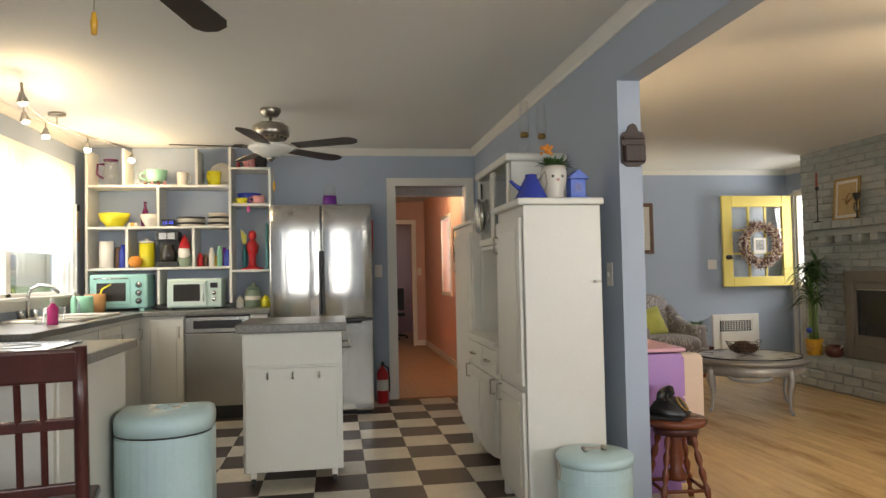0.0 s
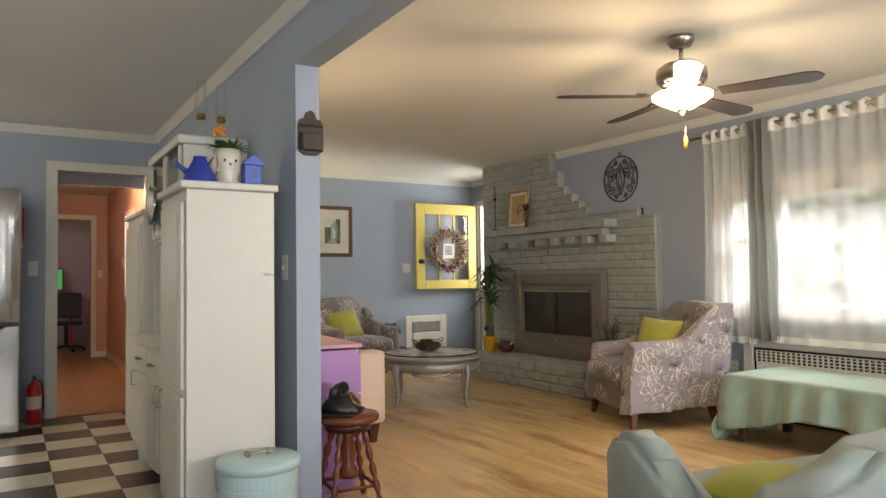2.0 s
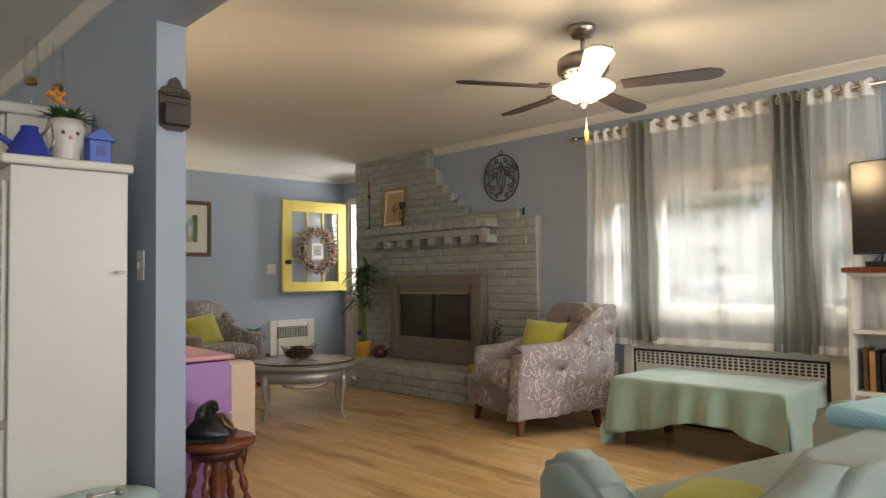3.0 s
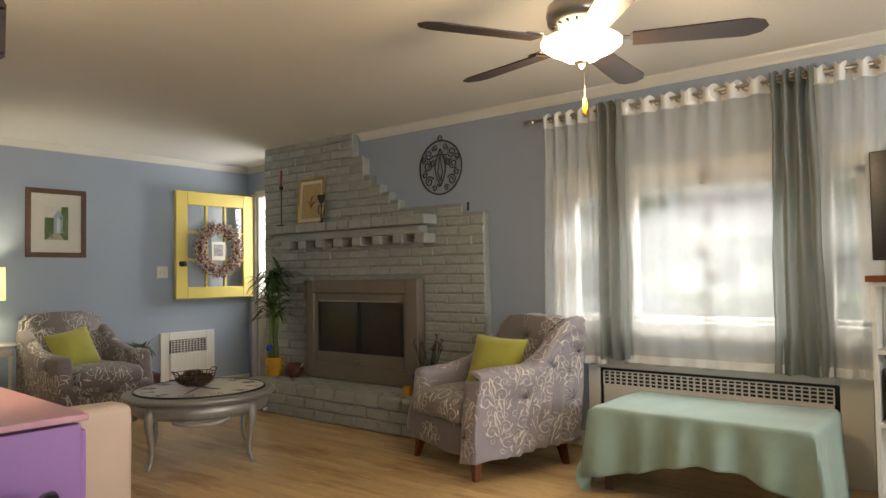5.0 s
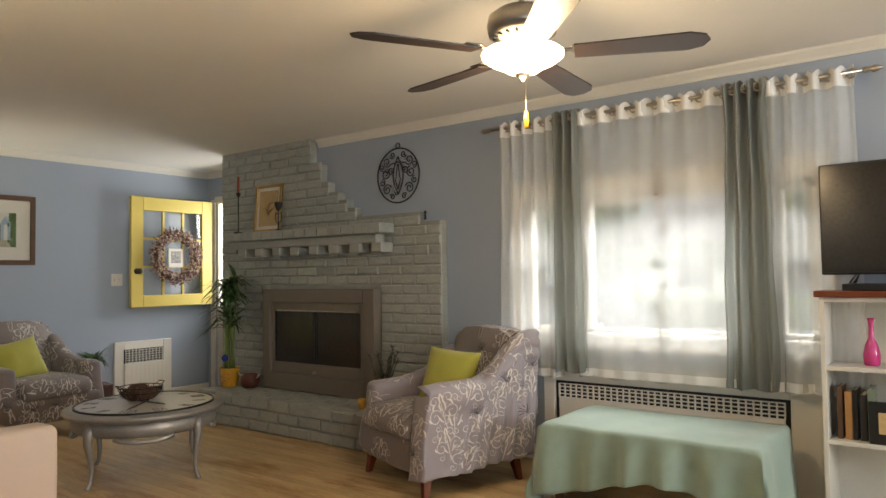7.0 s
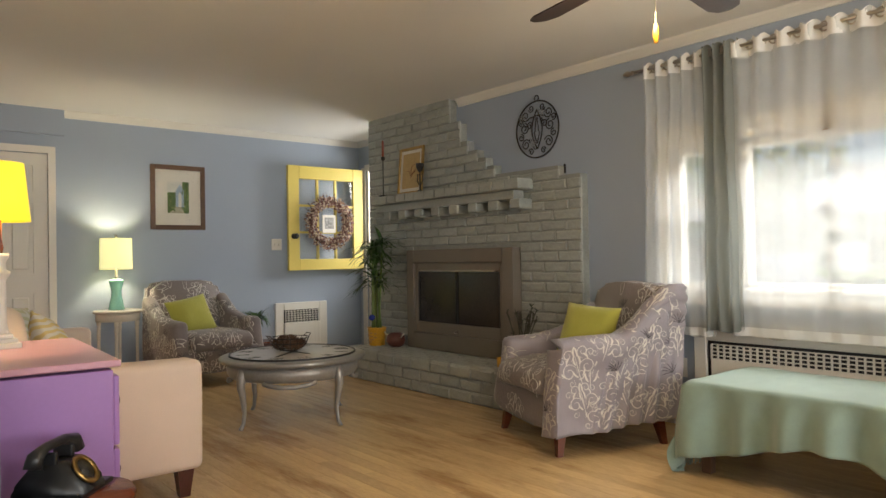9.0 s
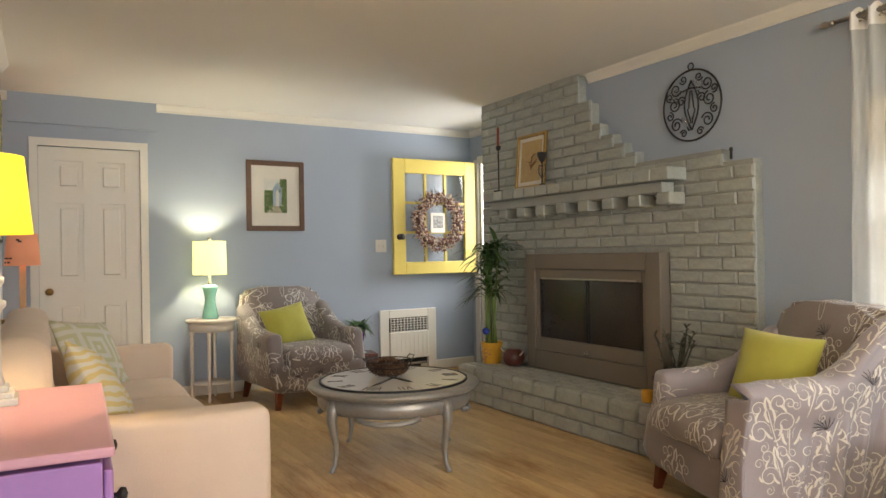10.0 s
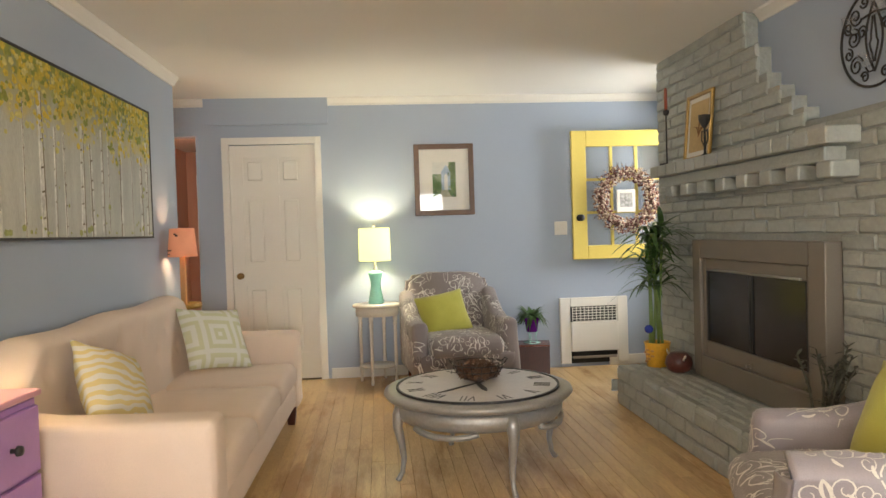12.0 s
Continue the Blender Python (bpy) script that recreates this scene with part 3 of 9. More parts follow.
def curtain(name, y0, y1, x, ztop, zbot, folds, depth, material, label, flare=1.0, header=None):
    """A hanging cloth with soft folds, pleated on the rod."""
    t = thing(name, pose(x, (y0 + y1) / 2, zbot), label, "curtain", "curtains at the front window")
    bm = bmesh.new()
    n, m = max(24, folds * 14), 26
    w = y1 - y0
    ring_depth = max(depth, 0.026)

    def fold(u, f):
        ph = u * folds * 2 * math.pi
        d = depth * (0.55 + 0.45 * f) + (ring_depth - depth) * ease(0.80, 0.99, f)
        return d * math.sin(ph + 0.5 * math.sin(3 * f + u * 5) * ease(1.0, 0.8, f)) + 0.012 * noise.noise(Vector((u * 6, f * 3, y0)))

    grid = []
    for j in range(m + 1):
        f = j / m
        row = []
        for i in range(n + 1):
            u = i / n
            ph = u * folds * 2 * math.pi
            dx = fold(u, f)
            yy = (u - 0.5) * w * (1 + (flare - 1) * (1 - f)) + 0.014 * noise.noise(Vector((u * 5, f * 4, y0 * 3)))
            z = (ztop - zbot) * f + 0.012 * math.sin(ph * 0.5 + 1) * (1 - f) + 0.012 * math.cos(2 * ph) * ease(0.9, 1.0, f)
            row.append(bm.verts.new((dx, yy, z)))
        grid.append(row)
    for j in range(m):
        for i in range(n):
            bm.faces.new((grid[j][i], grid[j][i + 1], grid[j + 1][i + 1], grid[j + 1][i]))
    part("cloth", bm, material, t, smooth=True)
    for z0, z1 in ((ztop - 0.095 - zbot, ztop - zbot), (0.0, 0.05)):
        lo, hem = [], bmesh.new()
        for i in range(n + 1):
            u = i / n
            f = 0.5 * (z0 + z1) / (ztop - zbot)
            ph = u * folds * 2 * math.pi
            dx, lift = fold(u, 1.0 if z0 > 0.5 else f) - 0.003, 0.012 * math.cos(2 * ph) if z0 > 0.5 else 0.0
            yy = (u - 0.5) * w * (1 + (flare - 1) * (1 - f))
            lo.append((hem.verts.new((dx, yy, z0)), hem.verts.new((dx, yy, z1 + lift))))
        for a, b in zip(lo, lo[1:]):
            hem.faces.new((a[0], b[0], b[1], a[1]))
        part("hem", hem, header or material, t, smooth=True)
    k = folds * 2
    for i in range(k):
        yy = i / k * w - w / 2 + 0.25 * w / k
        ring = [(0.004, yy + 0.024 * math.cos(a), ztop - 0.035 - zbot + 0.024 * math.sin(a)) for a in [2 * math.pi * q / 14 for q in range(14)]]
        part("grommet", tube(ring, 0.0045, 6, closed=True), M_NICKEL, t, "metal grommet", True)


RODX, RODZ = 5.925, 2.245
rod = thing("curtain_rod", pose(RODX, 3.33, RODZ), "brushed metal curtain rod with small finials", "curtain rod")
part("rod", tube([(0, -1.13, 0), (0, 1.10, 0)], 0.011, 10), M_NICKEL, rod, smooth=True)
for s, yy in ((-1, -1.13), (1, 1.10)):
    part("finial", moved(lathe([(0.0, 0), (0.014, 0.004), (0.016, 0.018), (0.010, 0.03), (0.020, 0.045), (0.016, 0.065), (0.004, 0.085), (0, 0.09)], 12), pose(0, yy, 0, -90 * s)), M_NICKEL, rod, smooth=True)
for yy in (-0.95, 0.0, 0.95):
    part("bracket", boxes((0.0, XR - RODX, yy - 0.008, yy + 0.008, -0.02, -0.006), (XR - RODX - 0.006, XR - RODX - 0.0005, yy - 0.02, yy + 0.02, -0.05, 0.04)), M_NICKEL, rod)
curtain("sheer_curtain", 3.92, 4.36, RODX, 2.275, 0.58, 5, 0.022, M_SHEER, "white sheer curtain panel bunched on a rod", 1.06, M_LINING)
curtain("sheer_curtain", 2.86, 3.78, RODX, 2.275, 0.60, 7, 0.009, M_SHEER, "wide white sheer curtain panel over the window", 1.02, M_LINING)
curtain("sheer_curtain", 2.24, 2.66, RODX, 2.275, 0.60, 4, 0.028, M_SHEER, "white sheer curtain panel at the window's end", 1.06, M_LINING)
curtain("grey_curtain", 3.735, 3.945, RODX - 0.012, 2.285, 0.62, 3, 0.042, M_GREY_CURTAIN, "grey green curtain drawn into narrow folds", 1.05)
curtain("grey_curtain", 2.62, 2.88, RODX - 0.006, 2.285, 0.60, 4, 0.044, M_GREY_CURTAIN, "grey green curtain gathered in loose folds", 1.15)


def radiator_cover():
    t = setting(thing("radiator_cover", pose(0, 0, 0), "white built-in radiator cover with pierced grille", "radiator"), "", "")
    y0, y1, z1 = 2.60, 4.02, 0.545
    part("frame", boxes((XR - 0.03, XR - 0.002, y0 - 0.16, y0, 0, 0.63), (XR - 0.03, XR - 0.002, y1, y1 + 0.08, 0, 0.63), (XR - 0.03, XR - 0.002, y0, y1, z1, 0.63), r=0.004, seg=1), M_TRIM, t)
    part("shelf", boxes((XR - 0.06, XR - 0.002, y0 - 0.18, y1 + 0.10, 0.631, 0.66), r=0.005), M_TRIM, t)
    # black sheet stands in for the shade behind the grille
    part("gap_shade_sheet", boxes((XR - 0.010, XR - 0.003, y0 + 0.002, y1 - 0.002, 0.0, z1 - 0.002)), M_BLACK, t)
    part("panel", boxes((XR - 0.026, XR - 0.011, y0 + 0.03, y1 - 0.03, 0.02, 0.435)), M_TRIM, t)
    n = 34
    w = (y1 - y0 - 0.06) / n
    for k in range(n + 1):
        a = y0 + 0.03 + k * w
        part("grille_bar", boxes((XR - 0.026, XR - 0.012, a - 0.004, a + 0.004, 0.436, 0.525)), M_TRIM, t)
    for z in (0.436, 0.458, 0.481, 0.504, 0.524):
        part("grille_rail", boxes((XR - 0.025, XR - 0.013, y0 + 0.03, y1 - 0.03, z - 0.003, z + 0.003)), M_TRIM, t)


radiator_cover()


# ---- living room: furniture ----
def leg_shape(x, y, h=0.13, r0=0.016, r1=0.028):
    return boxes_taper(x, y, 0, h, r0, r1)


def boxes_taper(x, y, z0, z1, r0, r1):
    bm = bmesh.new()
    a = [bm.verts.new((x + sx * r0, y + sy * r0, z0)) for sx, sy in ((-1, -1), (1, -1), (1, 1), (-1, 1))]
    b = [bm.verts.new((x + sx * r1, y + sy * r1, z1)) for sx, sy in ((-1, -1), (1, -1), (1, 1), (-1, 1))]
    bm.faces.new(a)
    bm.faces.new(b)
    for k in range(4):
        bm.faces.new((a[k], a[(k + 1) % 4], b[(k + 1) % 4], b[k]))
    return bm


def soft(bm, cuts=2, amp=0.012, freq=6.0, seed=0.0):
    """Loosens a padded shape so that it looks stuffed."""
    bmesh.ops.subdivide_edges(bm, edges=bm.edges[:], cuts=cuts, use_grid_fill=True)
    bmesh.ops.recalc_face_normals(bm, faces=bm.faces)
    bm.normal_update()
    for v in bm.verts:
        v.co += v.normal * amp * noise.noise(v.co * freq + Vector((seed, seed, seed)))
    return bm


def scroll_motif(rng):
    """Strokes of one flourish in a unit field: points across the cloth, and their width."""
    out = [([(0.02 * math.sin(6 * k), -0.5 + 0.075 * k) for k in range(10)], 0.024)]
    for s in (-1, 1):
        for cx, cy, r, a0, turns, w in ((0.24, -0.12, 0.22, 200, -1.45, 0.024), (0.17, 0.26, 0.16, 250, -1.35, 0.021), (0.38, 0.18, 0.11, 210, -1.3, 0.017), (0.30, -0.38, 0.10, 120, 1.25, 0.017)):
            cx += rng.uniform(-0.03, 0.03)
            pts = []
            for k in range(17):
                f = k / 16
                a, q = radians(a0) + turns * 2 * math.pi * f, r * (1 - 0.78 * f)
                pts.append((s * (cx + q * math.cos(a)), cy + q * math.sin(a)))
            out.append((pts, w))
        for cx, cy, a, ln in ((0.06, -0.30, 40, 0.20), (0.05, -0.02, 58, 0.22), (0.03, 0.18, 70, 0.24), (0.28, 0.06, 95, 0.17), (0.40, -0.18, 30, 0.13)):
            a = radians(a + rng.uniform(-10, 10))
            out.append(([(s * (cx + ln * f * math.cos(a + 0.5 * f)), cy + ln * f * math.sin(a + 0.5 * f)) for f in (0, 0.25, 0.5, 0.75, 1)], 0.046))
    return out


def spray_motif(rng):
    return [([(0.34 * f * math.cos(a + 0.3 * f), 0.34 * f * math.sin(a + 0.3 * f)) for f in (0, 0.3, 0.6, 0.8, 1)], 0.022) for a in [radians(20 + 23 * k + rng.uniform(-6, 6)) for k in range(7)]]


def printed(bm, seed, gap=0.175, size=0.215):
    """Pale scrolls and dark sprays laid on the outside of a padded shape; returns both as meshes."""
    tree_ = BVHTree.FromBMesh(bm)
    rng = random.Random(seed)
    tris = [[l.vert.co for l in tri] + [tri[0].face.normal.copy()] for tri in bm.calc_loop_triangles() if tri[0].face.normal.z > -0.5]
    heavy = [(b - a).cross(c - a).length for a, b, c, _ in tris]
    sites = []
    for a, b, c, n in rng.choices(tris, heavy, k=500):
        u, v = rng.random(), rng.random()
        if u + v > 1:
            u, v = 1 - u, 1 - v
        c = a + (b - a) * u + (c - a) * v
        if all((c - o).length > gap for o, _ in sites):
            sites.append((c, n))
    inks = (bmesh.new(), bmesh.new())
    for k, (c, n) in enumerate(sites):
        up = Vector((0, 0, 1)) if abs(n.z) < 0.75 else Vector((0, 1, 0))
        a = up.cross(n).normalized()
        b = n.cross(a)
        turn = radians(rng.uniform(-35, 35))
        a, b = a * math.cos(turn) + b * math.sin(turn), b * math.cos(turn) - a * math.sin(turn)
        jobs = [(0, c, scroll_motif(rng), size * rng.uniform(0.85, 1.15))]
        if k % 3 == 0:
            jobs.append((1, c + b * gap * 0.55, spray_motif(rng), size * 0.75))
        for ink, o, strokes, sz in jobs:
            for pts, w in strokes:
                line = []
                for x, y in pts:
                    hit, nn, _, _ = tree_.ray_cast(o + (a * x + b * y) * sz + n * 0.12, -n, 0.26)
                    if hit is None:
                        break
                    line.append((hit, nn if nn.dot(n) > 0 else -nn))
                if len(line) < 3:
                    continue
                prev = None
                for i, (p, nn) in enumerate(line):
                    d = line[min(i + 1, len(line) - 1)][0] - line[max(i - 1, 0)][0]
                    if d.length > 0.08:
                        prev = None
                        continue
                    sd = d.cross(nn).normalized() * 1.05 * w * sz * (0.25 + 0.75 * math.sin(math.pi * (i + 0.6) / (len(line) + 0.2)))
                    cur = (inks[ink].verts.new(p + sd * 0.5 + nn * 0.0022), inks[ink].verts.new(p - sd * 0.5 + nn * 0.0022))
                    if prev:
                        inks[ink].faces.new((prev[0], prev[1], cur[1], cur[0]))
                    prev = cur
    return inks


def covered(name, bm, material, parent, seed, label=""):
    """A slipcovered part with the print of its cloth."""
    bmesh.ops.recalc_face_normals(bm, faces=bm.faces)
    bm.normal_update()
    pale, dark = printed(bm, seed)
    ob = part(name, bm, material, parent, label, True)
    tagged(part("scroll_print", pale, M_SCROLL_INK, ob), "", "", "", "stuff")
    tagged(part("spray_print", dark, M_SPRAY_INK, ob), "", "", "", "stuff")
    return ob


def armchair(m, label, seed, drape=False):
    """Slipcovered armchair facing local -y."""
    t = thing("armchair", m, label, "armchair", "slipcovered armchairs")
    for sx in (-1, 1):
        for sy in (-1, 1):
            leg = boxes_taper(0, 0, 0, 0.15, 0.016, 0.027)
            for v in leg.verts:
                v.co.x += sx * (0.345 - 0.16 * v.co.z)
                v.co.y += sy * (0.335 - 0.16 * v.co.z)
            part("leg", leg, M_REDWOOD, t)
    base = soft(boxes((-0.375, 0.375, -0.385, 0.36, 0.135, 0.33), r=0.04, seg=3), 2, 0.010, 7, 1)
    for v in base.verts:
        if v.co.y < -0.3:
            v.co.z -= 0.03 * (1 - abs(v.co.x) / 0.4) * (0.33 - v.co.z) / 0.2
    covered("base", base, M_SATIN_WARM, t, seed)
    seat = soft(boxes((-0.285, 0.285, -0.425, 0.24, 0.315, 0.455), r=0.055, seg=3), 2, 0.014, 5, 2)
    for v in seat.verts:
        v.co.z += 0.02 * (1 - (v.co.x / 0.3) ** 2) - 0.03 * ease(-0.3, -0.43, v.co.y)
    covered("seat", seat, M_SATIN_WARM, t, seed + 1)
    back = bmesh.new()
    out = [(-0.36, 0.30), (-0.375, 0.62), (-0.36, 0.80), (-0.325, 0.875), (-0.15, 0.90), (0.15, 0.90), (0.325, 0.875), (0.36, 0.80), (0.375, 0.62), (0.36, 0.30)]
    prism(out, "y", 0.20, 0.35, back)
    bmesh.ops.bevel(back, geom=back.edges[:], offset=0.04, segments=3, affect="EDGES")
    bmesh.ops.subdivide_edges(back, edges=back.edges[:], cuts=1, use_grid_fill=True)
    for v in back.verts:
        v.co.y += 0.27 * max(0, v.co.z - 0.35)
    covered("backrest", soft(back, 1, 0.012, 6, 3), M_SATIN_WARM, t, seed + 2)
    for sx in (-1, 1):
        arm = boxes((min(sx * 0.285, sx * 0.415), max(sx * 0.285, sx * 0.415), -0.33, 0.36, 0.15, 0.575), r=0.05, seg=3)
        arm = soft(arm, 2, 0.009, 7, 4 + sx)
        for v in arm.verts:
            if v.co.z > 0.4:
                v.co.z += 0.20 * ease(0.0, 0.36, v.co.y)
            v.co.y += 0.06 * ease(0.5, 0.2, v.co.z) * ease(0.0, -0.3, v.co.y) * -1
        covered("arm", arm, M_SATIN if drape else M_SATIN_WARM, t, seed + 4 + sx)
    if drape:
        # loose satin pulled tight over the arm and the side of the back
        bm = bmesh.new()
        rows = []
        n, k = 84, 30
        for q in range(8):
            g = q / 7
            turn = math.pi / 2 * g
            rows.append([bm.verts.new((0.30 + 0.125 * math.sin(turn) + 0.004 * math.sin(9 * j / 36 + q), -0.372 + 0.02 * (1 - math.cos(turn)) - 0.045 * j / 36, 0.585 - 0.02 * (1 - g) - (0.585 - 0.125) * j / 36)) for j in range(37)])
        for i in range(n + 1):
            u = i / n
            rise = ease(0.42, 0.93, u)
            top = 0.594 + 0.02 * u + 0.265 * rise
            inner = []
            for q in range(6, 0, -1):
                g = q / 6
                inner.append(bm.verts.new((0.424 - 0.05 * rise - (0.135 - 0.075 * rise) * g, -0.345 + 0.83 * u - 0.02 * rise * g, top + 0.012 + 0.022 * math.sin(g * 2.6) - 0.02 * g * rise + 0.006 * noise.noise(Vector((u * 9, g * 5, 1))))))
            row = []
            for j in range(k + 1):
                f = j / k
                y0, y1 = -0.345 + 0.83 * u, -0.40 + 0.775 * u
                yy = y0 + (y1 - y0) * f
                low = 0.118 + 0.045 * u + 0.006 * math.sin(u * 13)
                z = top + (low - top) * f
                mid = ease(0.12, 0.4, u) * ease(1.02, 0.75, u)
                pl = 0.015 * math.sin(58 * u + 7 * f * (1 - u)) * mid * ease(0.1, 0.6, f)
                pl += 0.012 * math.sin(60 * f - 16 * u) * ease(0.55, 0.8, u) * ease(0.5, 0.1, f)
                pl += 0.018 * noise.noise(Vector((u * 4, f * 4, 2))) - 0.012 * math.sin(math.pi * f) * (1 - rise)
                row.append(bm.verts.new((0.432 - 0.05 * rise * (1 - f) ** 1.5 + pl + 0.004 * f, yy, z)))
            rows.append(inner + row)
        for a, b in zip(rows, rows[1:]):
            for q in range(len(a) - 1):
                bm.faces.new((a[q], a[q + 1], b[q + 1], b[q]))
        ob = covered("slipcover_side", bm, M_SATIN, t, seed + 9, "shiny lilac scroll cloth")
        md = ob.modifiers.new("thick", "SOLIDIFY")
        md.thickness, md.offset = 0.004, -1.0
    return t


CH1 = pose(5.37, 4.475, 0, 0, 0, -110)
armchair(CH1, "armchair in lilac-grey scroll slipcover beside the window", 40, True)
CH2 = pose(4.46, 8.05, 0, 0, 0, 6)
armchair(CH2, "armchair with pale scroll pattern, cloth toned as in warm shade", 60)


def pillow(m, w, h, material, label, thick=0.14):
    """A square throw pillow standing upright in local x and z."""
    ob = part("throw_pillow", moved(cushion(w, h, thick, 0.6, 12), Matrix.Rotation(radians(90), 4, "X")), material, smooth=True)
    ob.matrix_world = m
    return tagged(ob, label, "pillow", "throw pillows")


pillow(CH1 @ pose(0.0, 0.06, 0.60, -20, 3, 18), 0.40, 0.36, M_LIME, "lime green square throw pillow on the armchair")
pillow(CH2 @ pose(-0.10, 0.02, 0.595, -24, -9, 8), 0.40, 0.34, M_LIME, "lime green square throw pillow on the armchair")


def sofa():
    """Long cream sofa along the partition, facing +x."""
    t = thing("sofa", pose(XP1 + 0.05, 4.955, 0, 0, 0, -0.9), "long cream tufted sofa along the wall", "sofa")
    L, D = 2.34, 0.895
    part("base", soft(boxes((0.05, D - 0.03, 0.02, L - 0.02, 0.13, 0.30), r=0.03), 2, 0.004, 5, 1), M_SOFA, t, smooth=True)
    for k in range(3):
        a, w = 0.185 + k * (L - 0.37) / 3, (L - 0.37) / 3
        cu = soft(boxes((0.20, D - 0.005, a + 0.003, a + w - 0.003, 0.285, 0.43), r=0.055, seg=3), 2, 0.006, 4, k)
        for v in cu.verts:
            v.co.z += 0.022 * math.sin(math.pi * (v.co.y - a) / w) * ease(0.3, 0.42, v.co.z)
        part("seat_cushion", cu, M_SOFA, t, smooth=True)
    tufts = [(0.30 + 0.352 * k + (0.176 if r_ else 0.0), 0.755 - 0.145 * r_) for r_ in range(2) for k in range(6 - r_)]
    n = 110

    def height(y):
        return 0.66 + 0.235 * ease(0.0, 0.30, min(y, L - y)) + 0.008 * math.sin(7 * y)

    def face(y, z):
        x = 0.215 + 0.13 * max(0.0, 0.66 - z) + 0.012 * noise.noise(Vector((y * 3, z * 4, 5)))
        for ty, tz in tufts:
            q = math.hypot(y - ty, (z - tz) * 1.1)
            x -= 0.026 * math.exp(-(q / 0.032) ** 2) + 0.010 * math.exp(-((y - ty) / 0.018) ** 2) * ease(tz + 0.16, tz, z) * ease(tz - 0.005, tz + 0.02, z)
        return x

    bm = bmesh.new()
    cols = []
    for i in range(n + 1):
        y = L * i / n
        h = height(y)
        ring = [(face(y, z), z) for z in [0.30 + (h - 0.35) * j / 20 for j in range(21)]]
        x1 = ring[-1][0]
        for k in range(1, 8):
            a = math.pi * k / 8
            ring.append(((x1 + 0.02) / 2 + (x1 - 0.02) / 2 * math.cos(a), h - 0.05 + 0.05 * math.sin(a)))
        ring += [(0.02, h - 0.05), (0.0, 0.15), (0.2, 0.15)]
        cols.append([bm.verts.new((x, y, z)) for x, z in ring])
    for a, b in zip(cols, cols[1:]):
        for k in range(len(a)):
            bm.faces.new((a[k], a[(k + 1) % len(a)], b[(k + 1) % len(a)], b[k]))
    bm.faces.new(cols[0])
    bm.faces.new(cols[-1])
    part("backrest", bm, M_SOFA, t, smooth=True)
    for ty, tz in tufts:
        part("tuft_button", moved(lathe([(0.012, 0), (0.010, 0.005), (0, 0.008)], 10), pose(face(ty, tz) - 0.002, ty, tz, 0, 90)), M_SOFA, t, smooth=True)
    for a in (0.0, L - 0.18):
        arm = soft(boxes((0.04, D, a, a + 0.18, 0.13, 0.625), r=0.035, seg=3), 2, 0.005, 4, a)
        for v in arm.verts:
            v.co.z += 0.05 * ease(0.45, 0.05, v.co.x) * ease(0.4, 0.6, v.co.z)
        part("arm", arm, M_SOFA, t, smooth=True)
    for x in (0.10, D - 0.07):
        for y in (0.08, L - 0.08):
            part("leg", boxes_taper(x, y, 0, 0.14, 0.022, 0.038), M_DARKWOOD, t)


sofa()


def striped(name, a, b, scale, rings=False):
    m = mat(name, a, 0.85, 0.06, 8.0, 0.3, 240)
    n, l = m.node_tree.nodes, m.node_tree.links
    bs = n["Principled BSDF"]
    base = bs.inputs["Base Color"].links[0].from_socket
    tc, w = n.new("ShaderNodeTexCoord"), n.new("ShaderNodeTexWave")
    w.wave_type = "BANDS"
    w.bands_direction = "DIAGONAL" if rings else "Z"
    w.inputs["Scale"].default_value, w.inputs["Distortion"].default_value = scale, 1.6 if rings else 9.0
    w.inputs["Detail"].default_value = 1
    l.new(tc.outputs["Object"], w.inputs["Vector"])
    mr, mx = n.new("ShaderNodeMapRange"), n.new("ShaderNodeMix")
    mr.inputs["From Min"].default_value, mr.inputs["From Max"].default_value = 0.45, 0.55
    mx.data_type = "RGBA"
    if rings:
        mp, vo, sn = n.new("ShaderNodeMapping"), n.new("ShaderNodeTexVoronoi"), n.new("ShaderNodeMath")
        mp.inputs["Scale"].default_value = (1, 0, 1)
        vo.distance = "CHEBYCHEV"
        vo.inputs["Scale"].default_value, vo.inputs["Randomness"].default_value = 4.6, 0.0
        sn.operation = "PINGPONG"
        sn.inputs[1].default_value = 0.125
        l.new(tc.outputs["Object"], mp.inputs["Vector"])
        l.new(mp.outputs[0], vo.inputs["Vector"])
        l.new(vo.outputs["Distance"], sn.inputs[0])
        l.new(sn.outputs[0], mr.inputs["Value"])
        mr.inputs["From Min"].default_value, mr.inputs["From Max"].default_value = 0.055, 0.075
    else:
        l.new(w.outputs["Fac"], mr.inputs["Value"])
    l.new(mr.outputs["Result"], mx.inputs["Factor"])
    l.new(base, mx.inputs["A"])
    mx.inputs["B"].default_value = (*b, 1)
    l.new(mx.outputs["Result"], bs.inputs["Base Color"])
    return m


M_PIL1 = striped("yellow_white_stripe_cloth", (0.66, 0.63, 0.56), (0.64, 0.52, 0.24), 8.0)
M_PIL2 = striped("grey_lime_maze_cloth", (0.60, 0.60, 0.54), (0.50, 0.50, 0.33), 9.0, True)
pillow(pose(2.78, 5.44, 0.645, -26, 0, 84) @ pose(0, 0, 0, 0, 22, 0), 0.40, 0.38, M_PIL1, "cream pillow with yellow stripes on the sofa")
pillow(pose(2.84, 6.90, 0.635, -30, 0, 50) @ pose(0, 0, 0, 0, 8, 0), 0.43, 0.40, M_PIL2, "grey and lime geometric pillow on the sofa", 0.12)


